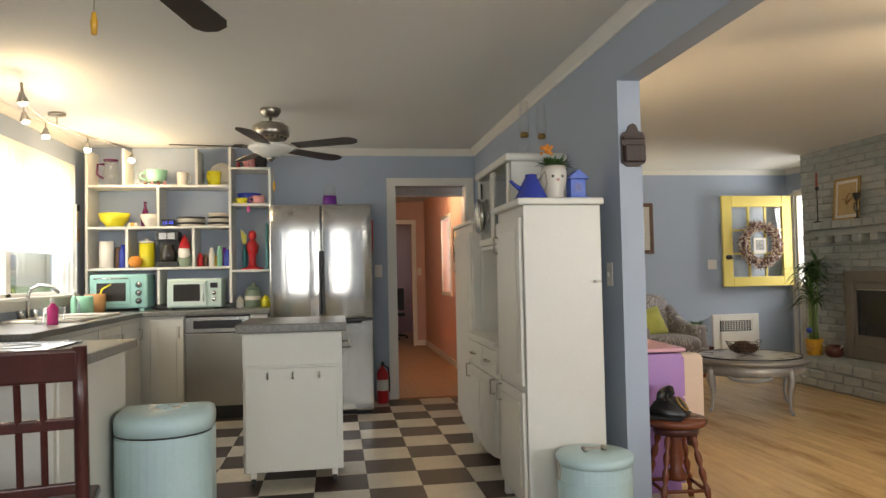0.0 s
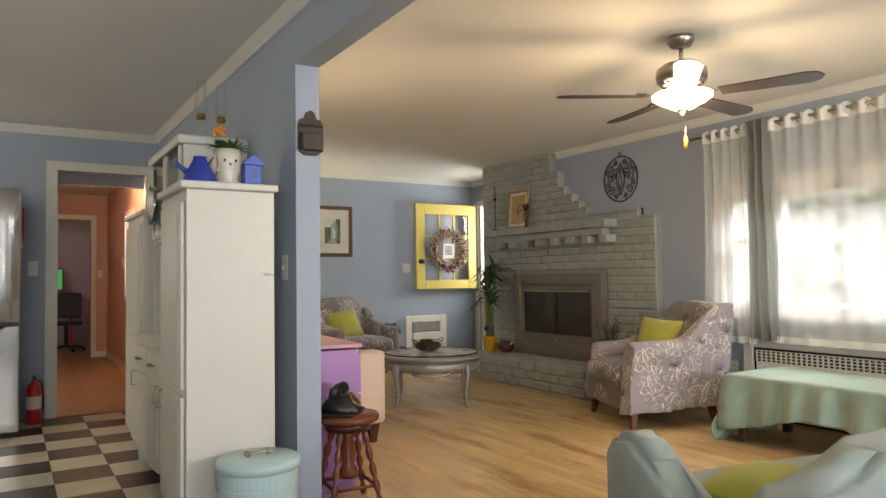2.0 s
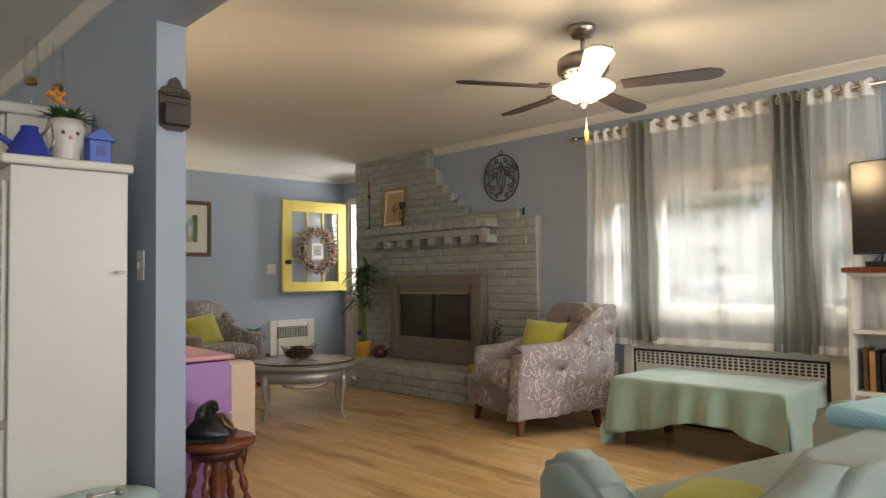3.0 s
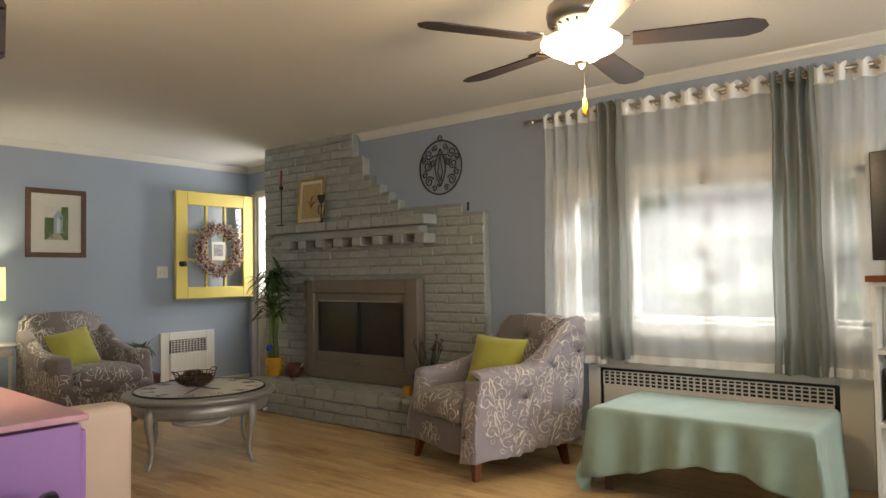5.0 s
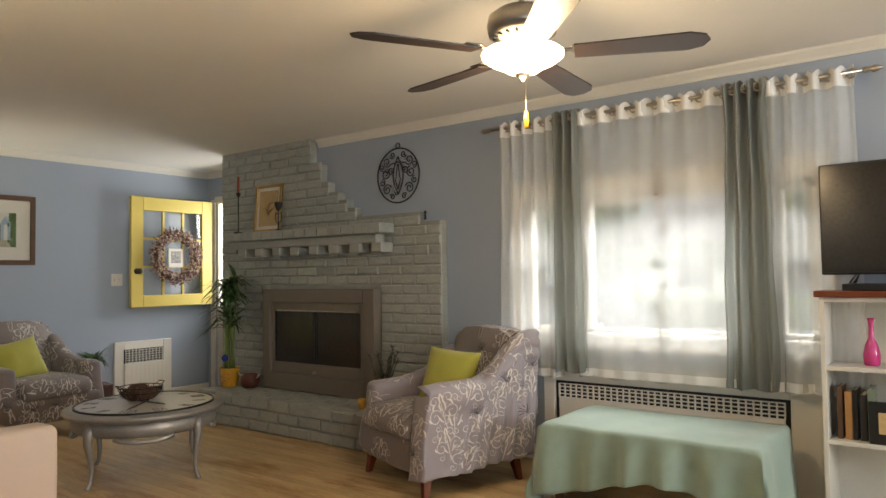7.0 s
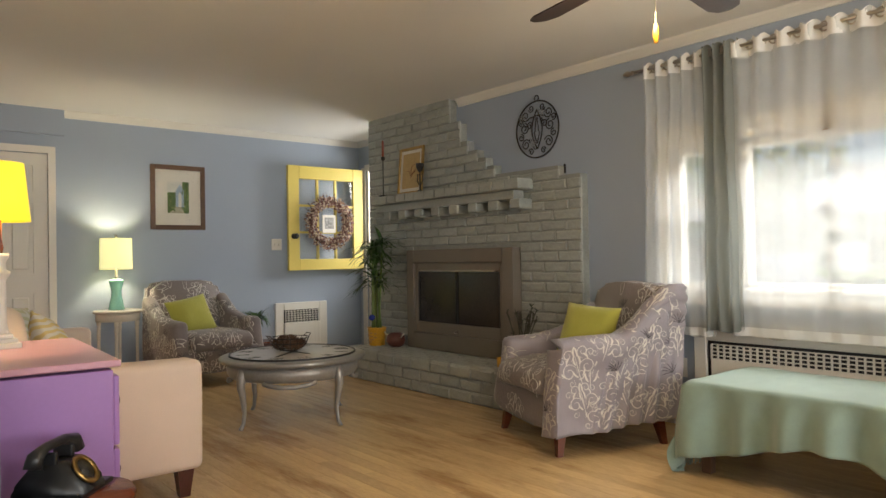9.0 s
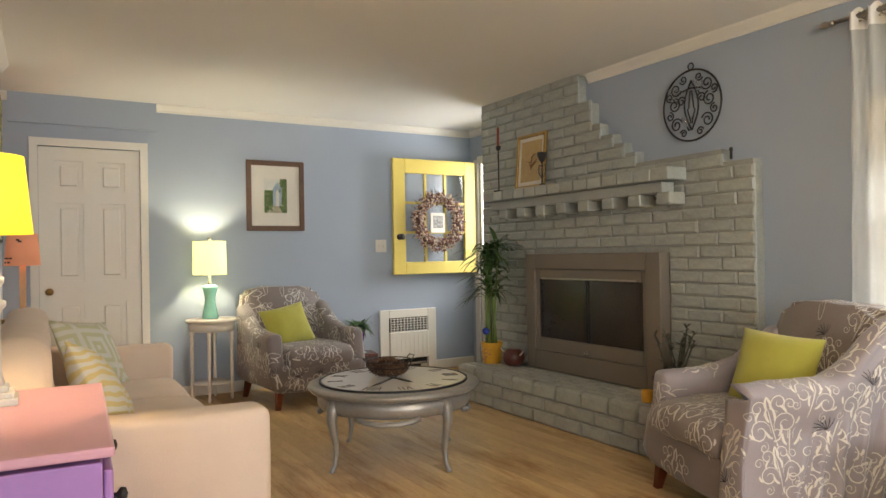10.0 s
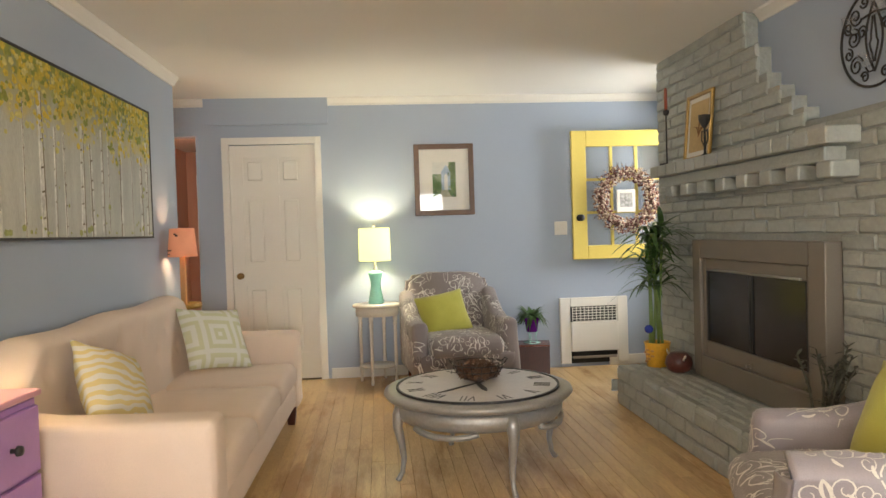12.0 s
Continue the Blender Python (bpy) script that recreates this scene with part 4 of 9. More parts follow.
def dresser():
    t = thing("dresser", pose(XP1 + 0.022, 4.09, 0, 0, 0, -3), "small lilac dresser with a pink top beside the sofa", "dresser")
    W, L, H = 0.335, 0.84, 0.775
    part("body", boxes((0, W - 0.02, 0.0, L, 0.05, H - 0.03), (0.01, W - 0.04, 0.01, L - 0.01, 0.0, 0.05), r=0.004), M_PURPLE, t)
    part("top", boxes((-0.002, W + 0.003, -0.003, L + 0.003, H - 0.022, H), r=0.006), M_PINK, t, "pink painted top")
    for k in range(3):
        d = part("drawer", boxes((W - 0.019, W, 0.015, L - 0.015, 0.06 + k * 0.225, 0.275 + k * 0.225), r=0.006), M_PURPLE, t)
        for y in (0.18, 0.66):
            part("drawer_knob", moved(lathe([(0.008, 0), (0.006, 0.012), (0.017, 0.02), (0.015, 0.032), (0, 0.036)], 12), pose(W, y, 0.17 + k * 0.225, 0, 90)), M_IRON, d, "dark round knob", True)


dresser()


def lathe_ring(r0, r1, z0, z1, n=56):
    bm = bmesh.new()
    rings = [[bm.verts.new((r * math.cos(2 * math.pi * k / n), r * math.sin(2 * math.pi * k / n), z)) for k in range(n)] for r, z in ((r0, z0), (r1, z0), (r1, z1), (r0, z1))]
    for a, b in zip(rings, rings[1:] + rings[:1]):
        for k in range(n):
            bm.faces.new((a[k], a[(k + 1) % n], b[(k + 1) % n], b[k]))
    return bm


def coffee_table():
    t = thing("coffee_table", pose(4.35, 6.12, 0, 0, 0, 14), "round silver-grey coffee table with a clock-face top", "coffee table")
    part("tabletop", lathe([(0, 0.395), (0.45, 0.395), (0.475, 0.402), (0.49, 0.42), (0.485, 0.432), (0.46, 0.44), (0, 0.44)], 48), M_SILVER, t, smooth=True)
    part("apron", lathe([(0.40, 0.30), (0.42, 0.305), (0.435, 0.33), (0.44, 0.395), (0.36, 0.395), (0.36, 0.305)], 48), M_SILVER, t, smooth=True)
    for k in range(4):
        a0 = math.pi / 2 * k + math.pi / 4
        pts = []
        for i in range(9):
            a = a0 + (i - 4) * 0.10
            pts.append((0.425 * math.cos(a), 0.425 * math.sin(a), 0.302 - 0.030 * (1 - abs(i - 4) / 4) ** 0.6 * (1.0 if i != 4 else 0.75)))
        part("carving", tube(pts, 0.016, 6), M_SILVER, t, smooth=True)
    for k in range(4):
        a = math.pi / 2 * k
        c, s = math.cos(a), math.sin(a)
        pts, rr = [], []
        for f, rad, z, r in ((0, 0.415, 0.38, 0.030), (0.1, 0.432, 0.33, 0.032), (0.2, 0.437, 0.27, 0.026), (0.4, 0.42, 0.19, 0.019), (0.6, 0.41, 0.11, 0.015), (0.8, 0.42, 0.04, 0.012), (1, 0.44, 0.008, 0.014), (1.05, 0.445, 0.0, 0.014)):
            pts.append((rad * c, rad * s, z))
            rr.append(r)
        part("leg", tube(pts, rr, 10), M_SILVER, t, smooth=True)
    part("clock_rim", lathe_ring(0.412, 0.424, 0.4402, 0.451), M_IRON, t, "dark rim of the clock face")
    f = part("clock_face", lathe([(0, 0.4405), (0.411, 0.4405), (0.4115, 0.444), (0.411, 0.4475), (0, 0.4475)], 56), M_CLOCK, t, "pale grey clock face under glass")
    roman = ("XII", "I", "II", "III", "IIII", "V", "VI", "VII", "VIII", "IX", "X", "XI")
    for k, s in enumerate(roman):
        ang = math.pi / 2 - k * math.pi / 6
        bm = bmesh.new()
        w = {"I": 0.022, "V": 0.04, "X": 0.04}
        total = sum(w[c] for c in s)
        u = -total / 2
        for c in s:
            h = 0.042
            if c == "I":
                segs = [((0.011, -h), (0.011, h))]
            elif c == "V":
                segs = [((0.004, h), (0.020, -h)), ((0.020, -h), (0.036, h))]
            else:
                segs = [((0.004, h), (0.036, -h)), ((0.004, -h), (0.036, h))]
            for (xa, ya), (xb, yb) in segs:
                d = Vector((xb - xa, yb - ya, 0)).normalized()
                q = Vector((-d.y, d.x, 0)) * 0.003
                pa, pb = Vector((u + xa, ya, 0.4478)), Vector((u + xb, yb, 0.4478))
                lo = [bm.verts.new(p) for p in (pa - q, pb - q, pb + q, pa + q)]
                hi = [bm.verts.new(p.co + Vector((0, 0, 0.0012))) for p in lo]
                bm.faces.new(lo)
                bm.faces.new(hi)
                for e in range(4):
                    bm.faces.new((lo[e], lo[(e + 1) % 4], hi[(e + 1) % 4], hi[e]))
            u += w[c]
        part("numeral", moved(bm, Matrix.Translation((0.335 * math.cos(ang), 0.335 * math.sin(ang), 0)) @ Matrix.Rotation(ang - math.pi / 2, 4, "Z")), M_NUMERAL, f)
    for ang, ln, wd in ((radians(-98), 0.20, 0.016), (radians(205), 0.29, 0.012)):
        bm = prism([(-0.05, -wd / 2), (ln * 0.7, -wd), (ln, 0), (ln * 0.7, wd), (-0.05, wd / 2)], "z", 0.4495, 0.4515)
        part("clock_hand", moved(bm, Matrix.Rotation(ang, 4, "Z")), M_IRON, f)


coffee_table()


def wire_bowl():
    t = thing("wire_bowl", pose(4.37, 6.22, 0.4515), "dark wire bowl of pine cones on the coffee table", "bowl")
    prof = [(0.065, 0.003), (0.10, 0.018), (0.125, 0.05), (0.138, 0.085)]
    for r, z in prof:
        part("wire_ring", tube([(r * math.cos(a), r * math.sin(a), z) for a in [2 * math.pi * k / 24 for k in range(24)]], 0.003, 5, closed=True), M_IRON, t, smooth=True)
    for k in range(16):
        a = 2 * math.pi * k / 16
        part("wire_rib", tube([(r * math.cos(a), r * math.sin(a), z) for r, z in prof], 0.0022, 5), M_IRON, t, smooth=True)
    for s in (-1, 1):
        part("handle", tube([(s * 0.136, -0.035, 0.085), (s * 0.155, -0.03, 0.105), (s * 0.155, 0.03, 0.105), (s * 0.136, 0.035, 0.085)], 0.003, 5), M_IRON, t, smooth=True)
    random.seed(5)
    for k in range(17):
        r, a = (0.0, 0) if k == 0 else (0.085 if k < 10 else 0.05, k * 0.71)
        z = 0.042 if k < 10 else 0.068
        bm = bmesh.new()
        for q in range(7):
            zz = -0.03 + q * 0.011
            rr = 0.012 + 0.018 * math.sin(math.pi * (q + 0.6) / 7.5)
            for e in range(7):
                aa = 2 * math.pi * (e + q * 0.5) / 7
                p = Vector((rr * math.cos(aa), rr * math.sin(aa), zz))
                o = Vector((math.cos(aa), math.sin(aa), 0.35)) * 0.012
                s2 = Vector((-math.sin(aa), math.cos(aa), 0)) * 0.009
                a1, b1, c1 = bm.verts.new(p * 0.5 - s2), bm.verts.new(p * 0.5 + s2), bm.verts.new(p + o)
                d1 = bm.verts.new(p * 0.5 + Vector((0, 0, 0.007)))
                for fv in ((a1, b1, c1), (a1, c1, d1), (b1, d1, c1)):
                    bm.faces.new(fv)
        moved(bm, pose(r * math.cos(a), r * math.sin(a), z, random.uniform(0, 180), random.uniform(0, 180), 0))
        part("pine_cone", bm, M_BROWN, t)


wire_bowl()


def bench():
    """Low bench before the radiator with a woven throw hanging over it."""
    t = thing("bench", pose(5.52, 3.12, 0), "low dark bench before the radiator", "bench")
    part("seat", boxes((-0.30, 0.28, -0.52, 0.52, 0.36, 0.425), r=0.02), M_BROWN, t)
    for sx in (-0.26, 0.24):
        for sy in (-0.47, 0.47):
            part("leg", boxes((sx - 0.025, sx + 0.025, sy - 0.025, sy + 0.025, 0, 0.36), r=0.004), M_BROWN, t)
    c = thing("throw_blanket", pose(5.52, 3.12, 0), "sea green woven throw draped over a low bench", "blanket")
    bm = bmesh.new()
    nx, ny = 48, 72
    hx0, hx1, hy = -0.32, 0.30, 0.54
    ext_f, ext_s = 0.42, 0.38
    g = []
    for i in range(nx + 1):
        row = []
        s = -(hx1 - hx0) / 2 - ext_f + ((hx1 - hx0) + ext_f) * i / nx
        for j in range(ny + 1):
            q = -hy - ext_s + (2 * hy + 2 * ext_s) * j / ny
            mid = (hx0 + hx1) / 2
            x = mid + s
            y = q
            z = 0.448 + 0.006 * noise.noise(Vector((x * 5, y * 5, 0)))
            dx, dy = max(0.0, hx0 - x), max(0.0, abs(q) - hy)
            drop = dx + dy if not (dx and dy) else math.hypot(dx, dy) * 1.05
            if drop > 0:
                fold = (0.030 * math.sin(q * 27 + 1.5 * math.sin(q * 5)) + 0.016 * math.sin(q * 11 + 2)) * min(1, dx / 0.22) + 0.020 * math.sin(x * 18) * min(1, dy / 0.2)
                scoop = 0.86 - 0.34 * math.exp(-((q + 0.10) / 0.38) ** 2) if dx else 1.0
                z = 0.448 - drop * (scoop if dx else 1.0)
                z = max(z, 0.012 + 0.006 * noise.noise(Vector((x * 8, y * 8, 3))))
                if dx:
                    x = hx0 - 0.02 - 0.10 * dx - fold - (0.05 * dy)
                if dy:
                    y = math.copysign(hy + 0.015 + 0.10 * dy + fold * 0.6, q)
            row.append(bm.verts.new((x, y, z)))
        g.append(row)
    for i in range(nx):
        for j in range(ny):
            bm.faces.new((g[i][j], g[i][j + 1], g[i + 1][j + 1], g[i + 1][j]))
    hem_f = [v.co.copy() for v in g[0]]
    hem_s = [g[i][0].co.copy() for i in range(nx + 1)]
    hem_t = [g[i][ny].co.copy() for i in range(nx + 1)]
    ob = part("cloth", bm, M_THROW, c, smooth=True)
    md = ob.modifiers.new("thick", "SOLIDIFY")
    md.thickness = 0.006
    fr = bmesh.new()
    for line in (hem_s, hem_t):
        for k in range(len(line) - 1):
            for f in (0.0, 0.33, 0.66):
                p = line[k].lerp(line[k + 1], f)
                ln = min(0.09, p.z - 0.003)
                if ln > 0.015:
                    tube([p, p + Vector((random.uniform(-0.006, 0.006), random.uniform(-0.006, 0.006), -ln * 0.6)), p + Vector((random.uniform(-0.012, 0.012), random.uniform(-0.012, 0.012), -ln))], 0.0025, 4, fr)
    tagged(part("fringe", fr, M_THROW, c), "", "", "", "stuff")


bench()


def chaise():
    """Sage settee with a scooped arm, in front of the opening."""
    t = thing("settee", pose(2.62, 1.62, 0, 0, 0, -12), "sage green settee with a scooped low arm", "settee")
    part("base", soft(boxes((0.02, 1.45, 0.08, 0.72, 0.12, 0.34), r=0.04, seg=3), 2, 0.006, 5, 1), M_SAGE, t, smooth=True)
    part("seat_cushion", soft(boxes((0.14, 1.33, 0.16, 0.74, 0.33, 0.45), r=0.05, seg=3), 2, 0.008, 5, 2), M_SAGE, t, smooth=True)
    out = [(0.0, 0.12), (0.0, 0.50), (0.10, 0.56), (0.24, 0.635), (0.40, 0.665), (0.75, 0.69), (1.10, 0.68), (1.47, 0.64), (1.47, 0.12)]
    bm = prism(out, "y", 0.0, 0.18)
    bmesh.ops.bevel(bm, geom=bm.edges[:], offset=0.045, segments=3, affect="EDGES")
    part("backrest", bm, M_SAGE, t, smooth=True)
    side = [(0.02, 0.12), (0.02, 0.52), (0.12, 0.50), (0.26, 0.40), (0.40, 0.44), (0.52, 0.575), (0.60, 0.625), (0.70, 0.61), (0.74, 0.55), (0.74, 0.12)]
    for x0 in (-0.02, 1.34):
        bm = prism(side, "x", x0, x0 + 0.15)
        bmesh.ops.bevel(bm, geom=bm.edges[:], offset=0.03, segments=3, affect="EDGES")
        part("arm", bm, M_SAGE, t, smooth=True)
    for x in (0.08, 1.38):
        for y in (0.10, 0.66):
            part("leg", boxes_taper(x, y, 0, 0.13, 0.018, 0.028), M_DARKWOOD, t)
    m = pose(2.62, 1.62, 0, 0, 0, -12)
    pillow(m @ pose(0.36, 0.40, 0.455, -86, 2, 20), 0.36, 0.30, M_LIME, "lime green throw pillow on the settee")
    b = part("folded_fleece", soft(boxes((0.70, 1.30, -0.03, 0.30, 0.675, 0.73), r=0.025, seg=3), 3, 0.016, 5, 3), M_AQUA, smooth=True)
    b.matrix_world = m
    tagged(b, "folded aqua fleece blanket over the settee's back", "blanket")


chaise()


# ---- ceiling fans and lamps ----
def ceiling_fan(m, label, bowl_mat, turn, drop=0.0, chain=0.13, cx=0.02):
    t = thing("ceiling_fan", m, label, "ceiling fan", "ceiling fans")
    part("canopy", lathe([(0.072, 0.0), (0.075, -0.02), (0.055, -0.055), (0.022, -0.065), (0, -0.065)], 24), M_NICKEL, t, smooth=True)
    part("downrod", lathe([(0.012, -0.06), (0.012, -0.12 - drop)], 12), M_NICKEL, t, smooth=True)
    z = -drop
    part("motor_housing", lathe([(0.03, z - 0.10), (0.10, z - 0.11), (0.132, z - 0.135), (0.138, z - 0.17), (0.132, z - 0.205), (0.09, z - 0.225), (0.055, z - 0.24), (0.05, z - 0.27), (0, z - 0.27)], 32), M_NICKEL, t, smooth=True)
    for k in range(18):
        a = 2 * math.pi * k / 18
        part("vent_slot", moved(boxes((0.085, 0.115, -0.004, 0.004, z - 0.222, z - 0.212)), Matrix.Rotation(a, 4, "Z")), M_BLACK, t)
    for k in range(5):
        a = radians(turn) + 2 * math.pi * k / 5
        r = Matrix.Rotation(a, 4, "Z")
        b = part("blade", moved(prism([(0.20, -0.052), (0.62, -0.068), (0.675, -0.045), (0.695, 0.0), (0.675, 0.045), (0.62, 0.068), (0.20, 0.052)], "z", -0.003, 0.003), r @ pose(0, 0, z - 0.285, -9)), M_BLADE, t)
        part("blade_iron", moved(boxes((0.04, 0.26, -0.018, 0.018, z - 0.281, z - 0.274), (0.19, 0.26, -0.04, 0.04, z - 0.280, z - 0.274), r=0.003), r), M_NICKEL, b)
    part("light_bowl", lathe([(0.150, z - 0.270), (0.162, z - 0.280), (0.160, z - 0.294), (0.128, z - 0.317), (0.088, z - 0.334), (0.062, z - 0.352), (0, z - 0.358)], 32), bowl_mat, t, "frosted glass bowl", True)
    part("finial", lathe([(0.024, z - 0.356), (0.032, z - 0.362), (0.018, z - 0.376), (0.006, z - 0.388), (0, z - 0.392)], 14), M_NICKEL, t, smooth=True)
    part("pull_chain", lathe([(0.0015, z - 0.40), (0.0015, z - 0.40 - chain)], 6, cx), M_NICKEL, t)
    part("pull_tassel", lathe([(0.003, z - 0.40 - chain), (0.007, z - 0.405 - chain), (0.011, z - 0.435 - chain), (0.008, z - 0.47 - chain), (0, z - 0.47 - chain)], 10, cx), M_POT, t, "orange chain pull", True)
    return t


FAN = (4.22, 3.17, CEIL)
ceiling_fan(pose(*FAN), "brushed nickel ceiling fan with its light on", M_BULB, 6, 0.045, 0.10)
lamp("fan_lamp", "POINT", pose(4.22, 3.17, 1.90), 38, WARM, 0.12)
lamp("fan_lamp_up", "POINT", pose(4.31, 3.12, 2.075), 6, WARM, 0.04)
ceiling_fan(pose(0.38, 5.71, CEIL), "brushed nickel ceiling fan with unlit bowl in the kitchen", M_FROST, 44)
ceiling_fan(pose(0.20, 2.72, CEIL), "ceiling fan over the dining corner", M_FROST, 3, -0.05, 0.07, -0.075)


# ---- living room: lamps ----
M_SH_YELLOW = mat("lit_yellow_shade", (0.75, 0.60, 0.06), 0.8, 0.05, 9, 0.1, 300, emit=(1.0, 0.72, 0.03), power=1.25)
M_SH_CREAM = mat("lit_cream_shade", (0.80, 0.80, 0.50), 0.8, 0.05, 9, 0.1, 300, emit=(1.0, 0.95, 0.42), power=1.05)
M_SH_SALMON = mat("salmon_shade", (0.62, 0.27, 0.17), 0.8, 0.08, 9, 0.1, 300, emit=(1.0, 0.35, 0.15), power=0.18)
M_GOLD = mat("aged_brass", (0.40, 0.26, 0.09), 0.35, 0.15, 12, 0.05, 80, metal=1.0)
M_PINE = mat("honey_pine", (0.42, 0.22, 0.08), 0.4, 0.2, 4, 0.06, 40, stretch=(6, 6, 1))
M_AQUAGLASS = mat("aqua_glass_base", (0.34, 0.74, 0.62), 0.12, 0.06, 8, 0.0, 60)
M_REDPAINT = mat("glossy_red", (0.50, 0.015, 0.02), 0.3, 0.08, 8, 0.02, 60)
M_COBALT = mat("cobalt_blue", (0.03, 0.05, 0.34), 0.2, 0.08, 8, 0.02, 60)
M_VIOLET = mat("violet_glaze", (0.13, 0.015, 0.24), 0.2, 0.1, 8, 0.02, 60)
M_CERAMIC = mat("cream_ceramic", (0.68, 0.63, 0.54), 0.25, 0.05, 9, 0.02, 60)
M_LEMON = mat("lemon_glaze", (0.62, 0.55, 0.02), 0.22, 0.06, 9, 0.02, 60)
M_JADE = mat("jade_glaze", (0.24, 0.48, 0.34), 0.22, 0.06, 9, 0.02, 60)
M_ROSE = mat("rose_glaze", (0.62, 0.28, 0.28), 0.22, 0.06, 9, 0.02, 60)
M_MAGENTA = mat("magenta_glass", (0.55, 0.05, 0.22), 0.12, 0.06, 9, 0.0, 60)
M_PLUM = mat("plum_glass", (0.12, 0.008, 0.06), 0.1, 0.06, 9, 0.0, 60)
M_PAPER = mat("white_paper", (0.74, 0.71, 0.64), 0.85, 0.05, 12, 0.1, 200)
M_SAGEGREEN = mat("sage_glaze", (0.20, 0.25, 0.18), 0.4, 0.1, 9, 0.02, 60)
M_ORANGE = mat("orange_petal", (0.70, 0.26, 0.03), 0.6, 0.2, 20, 0.1, 80)


def turned(name, profile, m, material, label, category, group="", n=20):
    """A single turned object standing at m."""
    ob = part(name, lathe(profile, n), material, smooth=True)
    ob.matrix_world = m
    return tagged(ob, label, category, group)


def drum(bm_r0, bm_r1, z0, z1, n=32, th=0.003):
    """An open shade with thickness."""
    return lathe_open([(bm_r0, z0), (bm_r1, z1), (bm_r1 - th, z1), (bm_r0 - th, z0)], n)


def lathe_open(profile, n):
    bm = bmesh.new()
    rings = [[bm.verts.new((r * math.cos(2 * math.pi * k / n), r * math.sin(2 * math.pi * k / n), z)) for k in range(n)] for r, z in profile]
    for a, b in zip(rings, rings[1:] + rings[:1]):
        for k in range(n):
            bm.faces.new((a[k], a[(k + 1) % n], b[(k + 1) % n], b[k]))
    return bm


t = thing("table_lamp", pose(2.462, 4.72, 0.775), "white column lamp with a lit yellow shade on the dresser", "lamp")
part("base", boxes((-0.06, 0.06, -0.06, 0.06, 0, 0.02), (-0.05, 0.05, -0.05, 0.05, 0.02, 0.035), (-0.038, 0.038, -0.038, 0.038, 0.035, 0.05), r=0.004), M_TRIM, t)
part("column", lathe([(0.03, 0.05), (0.026, 0.07), (0.022, 0.09), (0.020, 0.24), (0.024, 0.25), (0.034, 0.262), (0.034, 0.275), (0.022, 0.28), (0.020, 0.31), (0.03, 0.325), (0.03, 0.34), (0, 0.34)], 20), M_TRIM, t, smooth=True)
part("neck", lathe([(0.011, 0.34), (0.014, 0.36), (0.009, 0.39), (0.009, 0.50), (0, 0.50)], 12), M_REDWOOD, t, smooth=True)
part("shade", drum(0.100, 0.080, 0.455, 0.665), M_SH_YELLOW, t, "glowing yellow cloth shade", True)
lamp("dresser_lamp_bulb", "POINT", pose(2.462, 4.72, 1.37), 20, WARM, 0.03)

t = thing("side_table", pose(3.83, 8.40, 0), "small cream side table with thin turned legs", "side table")
part("tabletop", lathe([(0, 0.635), (0.195, 0.635), (0.205, 0.645), (0.20, 0.66), (0, 0.66)], 36), M_CERAMIC, t, smooth=True)
part("apron", lathe([(0.17, 0.565), (0.18, 0.565), (0.18, 0.634), (0, 0.634)], 36), M_CERAMIC, t, smooth=True)
for k in range(4):
    a = radians(-20 + 90 * k)
    part("leg", lathe([(0.010, 0), (0.014, 0.02), (0.011, 0.06), (0.016, 0.12), (0.013, 0.30), (0.015, 0.48), (0.019, 0.50), (0.013, 0.515), (0.019, 0.53), (0.019, 0.566)], 12, 0.155 * math.cos(a), 0.155 * math.sin(a)), M_CERAMIC, t, smooth=True)
part("shelf", lathe([(0, 0.135), (0.15, 0.135), (0.155, 0.143), (0.15, 0.15), (0, 0.15)], 30), M_CERAMIC, t, smooth=True)
t = thing("table_lamp", pose(3.825, 8.42, 0.66), "aqua glass lamp with a lit cream drum shade", "lamp")
part("base", lathe([(0.062, 0), (0.066, 0.008), (0.058, 0.05), (0.042, 0.13), (0.040, 0.17), (0.055, 0.235), (0.062, 0.255), (0.05, 0.27), (0.02, 0.278), (0, 0.278)], 28), M_AQUAGLASS, t, "aqua pressed glass base", True)
part("neck", lathe([(0.014, 0.278), (0.018, 0.29), (0.010, 0.31), (0.010, 0.45), (0, 0.45)], 12), M_NICKEL, t, smooth=True)
part("shade", drum(0.134, 0.130, 0.36, 0.635, 36), M_SH_CREAM, t, "glowing cream drum shade", True)
part("finial", lathe([(0.004, 0.60), (0.004, 0.64), (0.013, 0.65), (0.012, 0.665), (0, 0.672)], 10), M_NICKEL, t, smooth=True)
lamp("side_lamp_bulb", "POINT", pose(3.825, 8.42, 1.17), 24, (1.0, 0.88, 0.62), 0.035)

t = thing("floor_lamp", pose(2.515, 7.47, 0), "pine post floor lamp with tray and salmon shade", "floor lamp")
part("base", lathe([(0.14, 0), (0.14, 0.02), (0.03, 0.035), (0, 0.035)], 24), M_PINE, t, smooth=True)
part("post", boxes((-0.018, 0.018, -0.018, 0.018, 0.03, 1.22), r=0.003), M_PINE, t)
part("tray", lathe([(0, 0.775), (0.11, 0.775), (0.115, 0.785), (0.115, 0.81), (0.108, 0.81), (0.105, 0.787), (0, 0.787)], 28), M_GOLD, t, smooth=True)
s = part("shade", drum(0.098, 0.082, 1.13, 1.325), M_SH_SALMON, t, "salmon cloth shade with small printed marks", True)
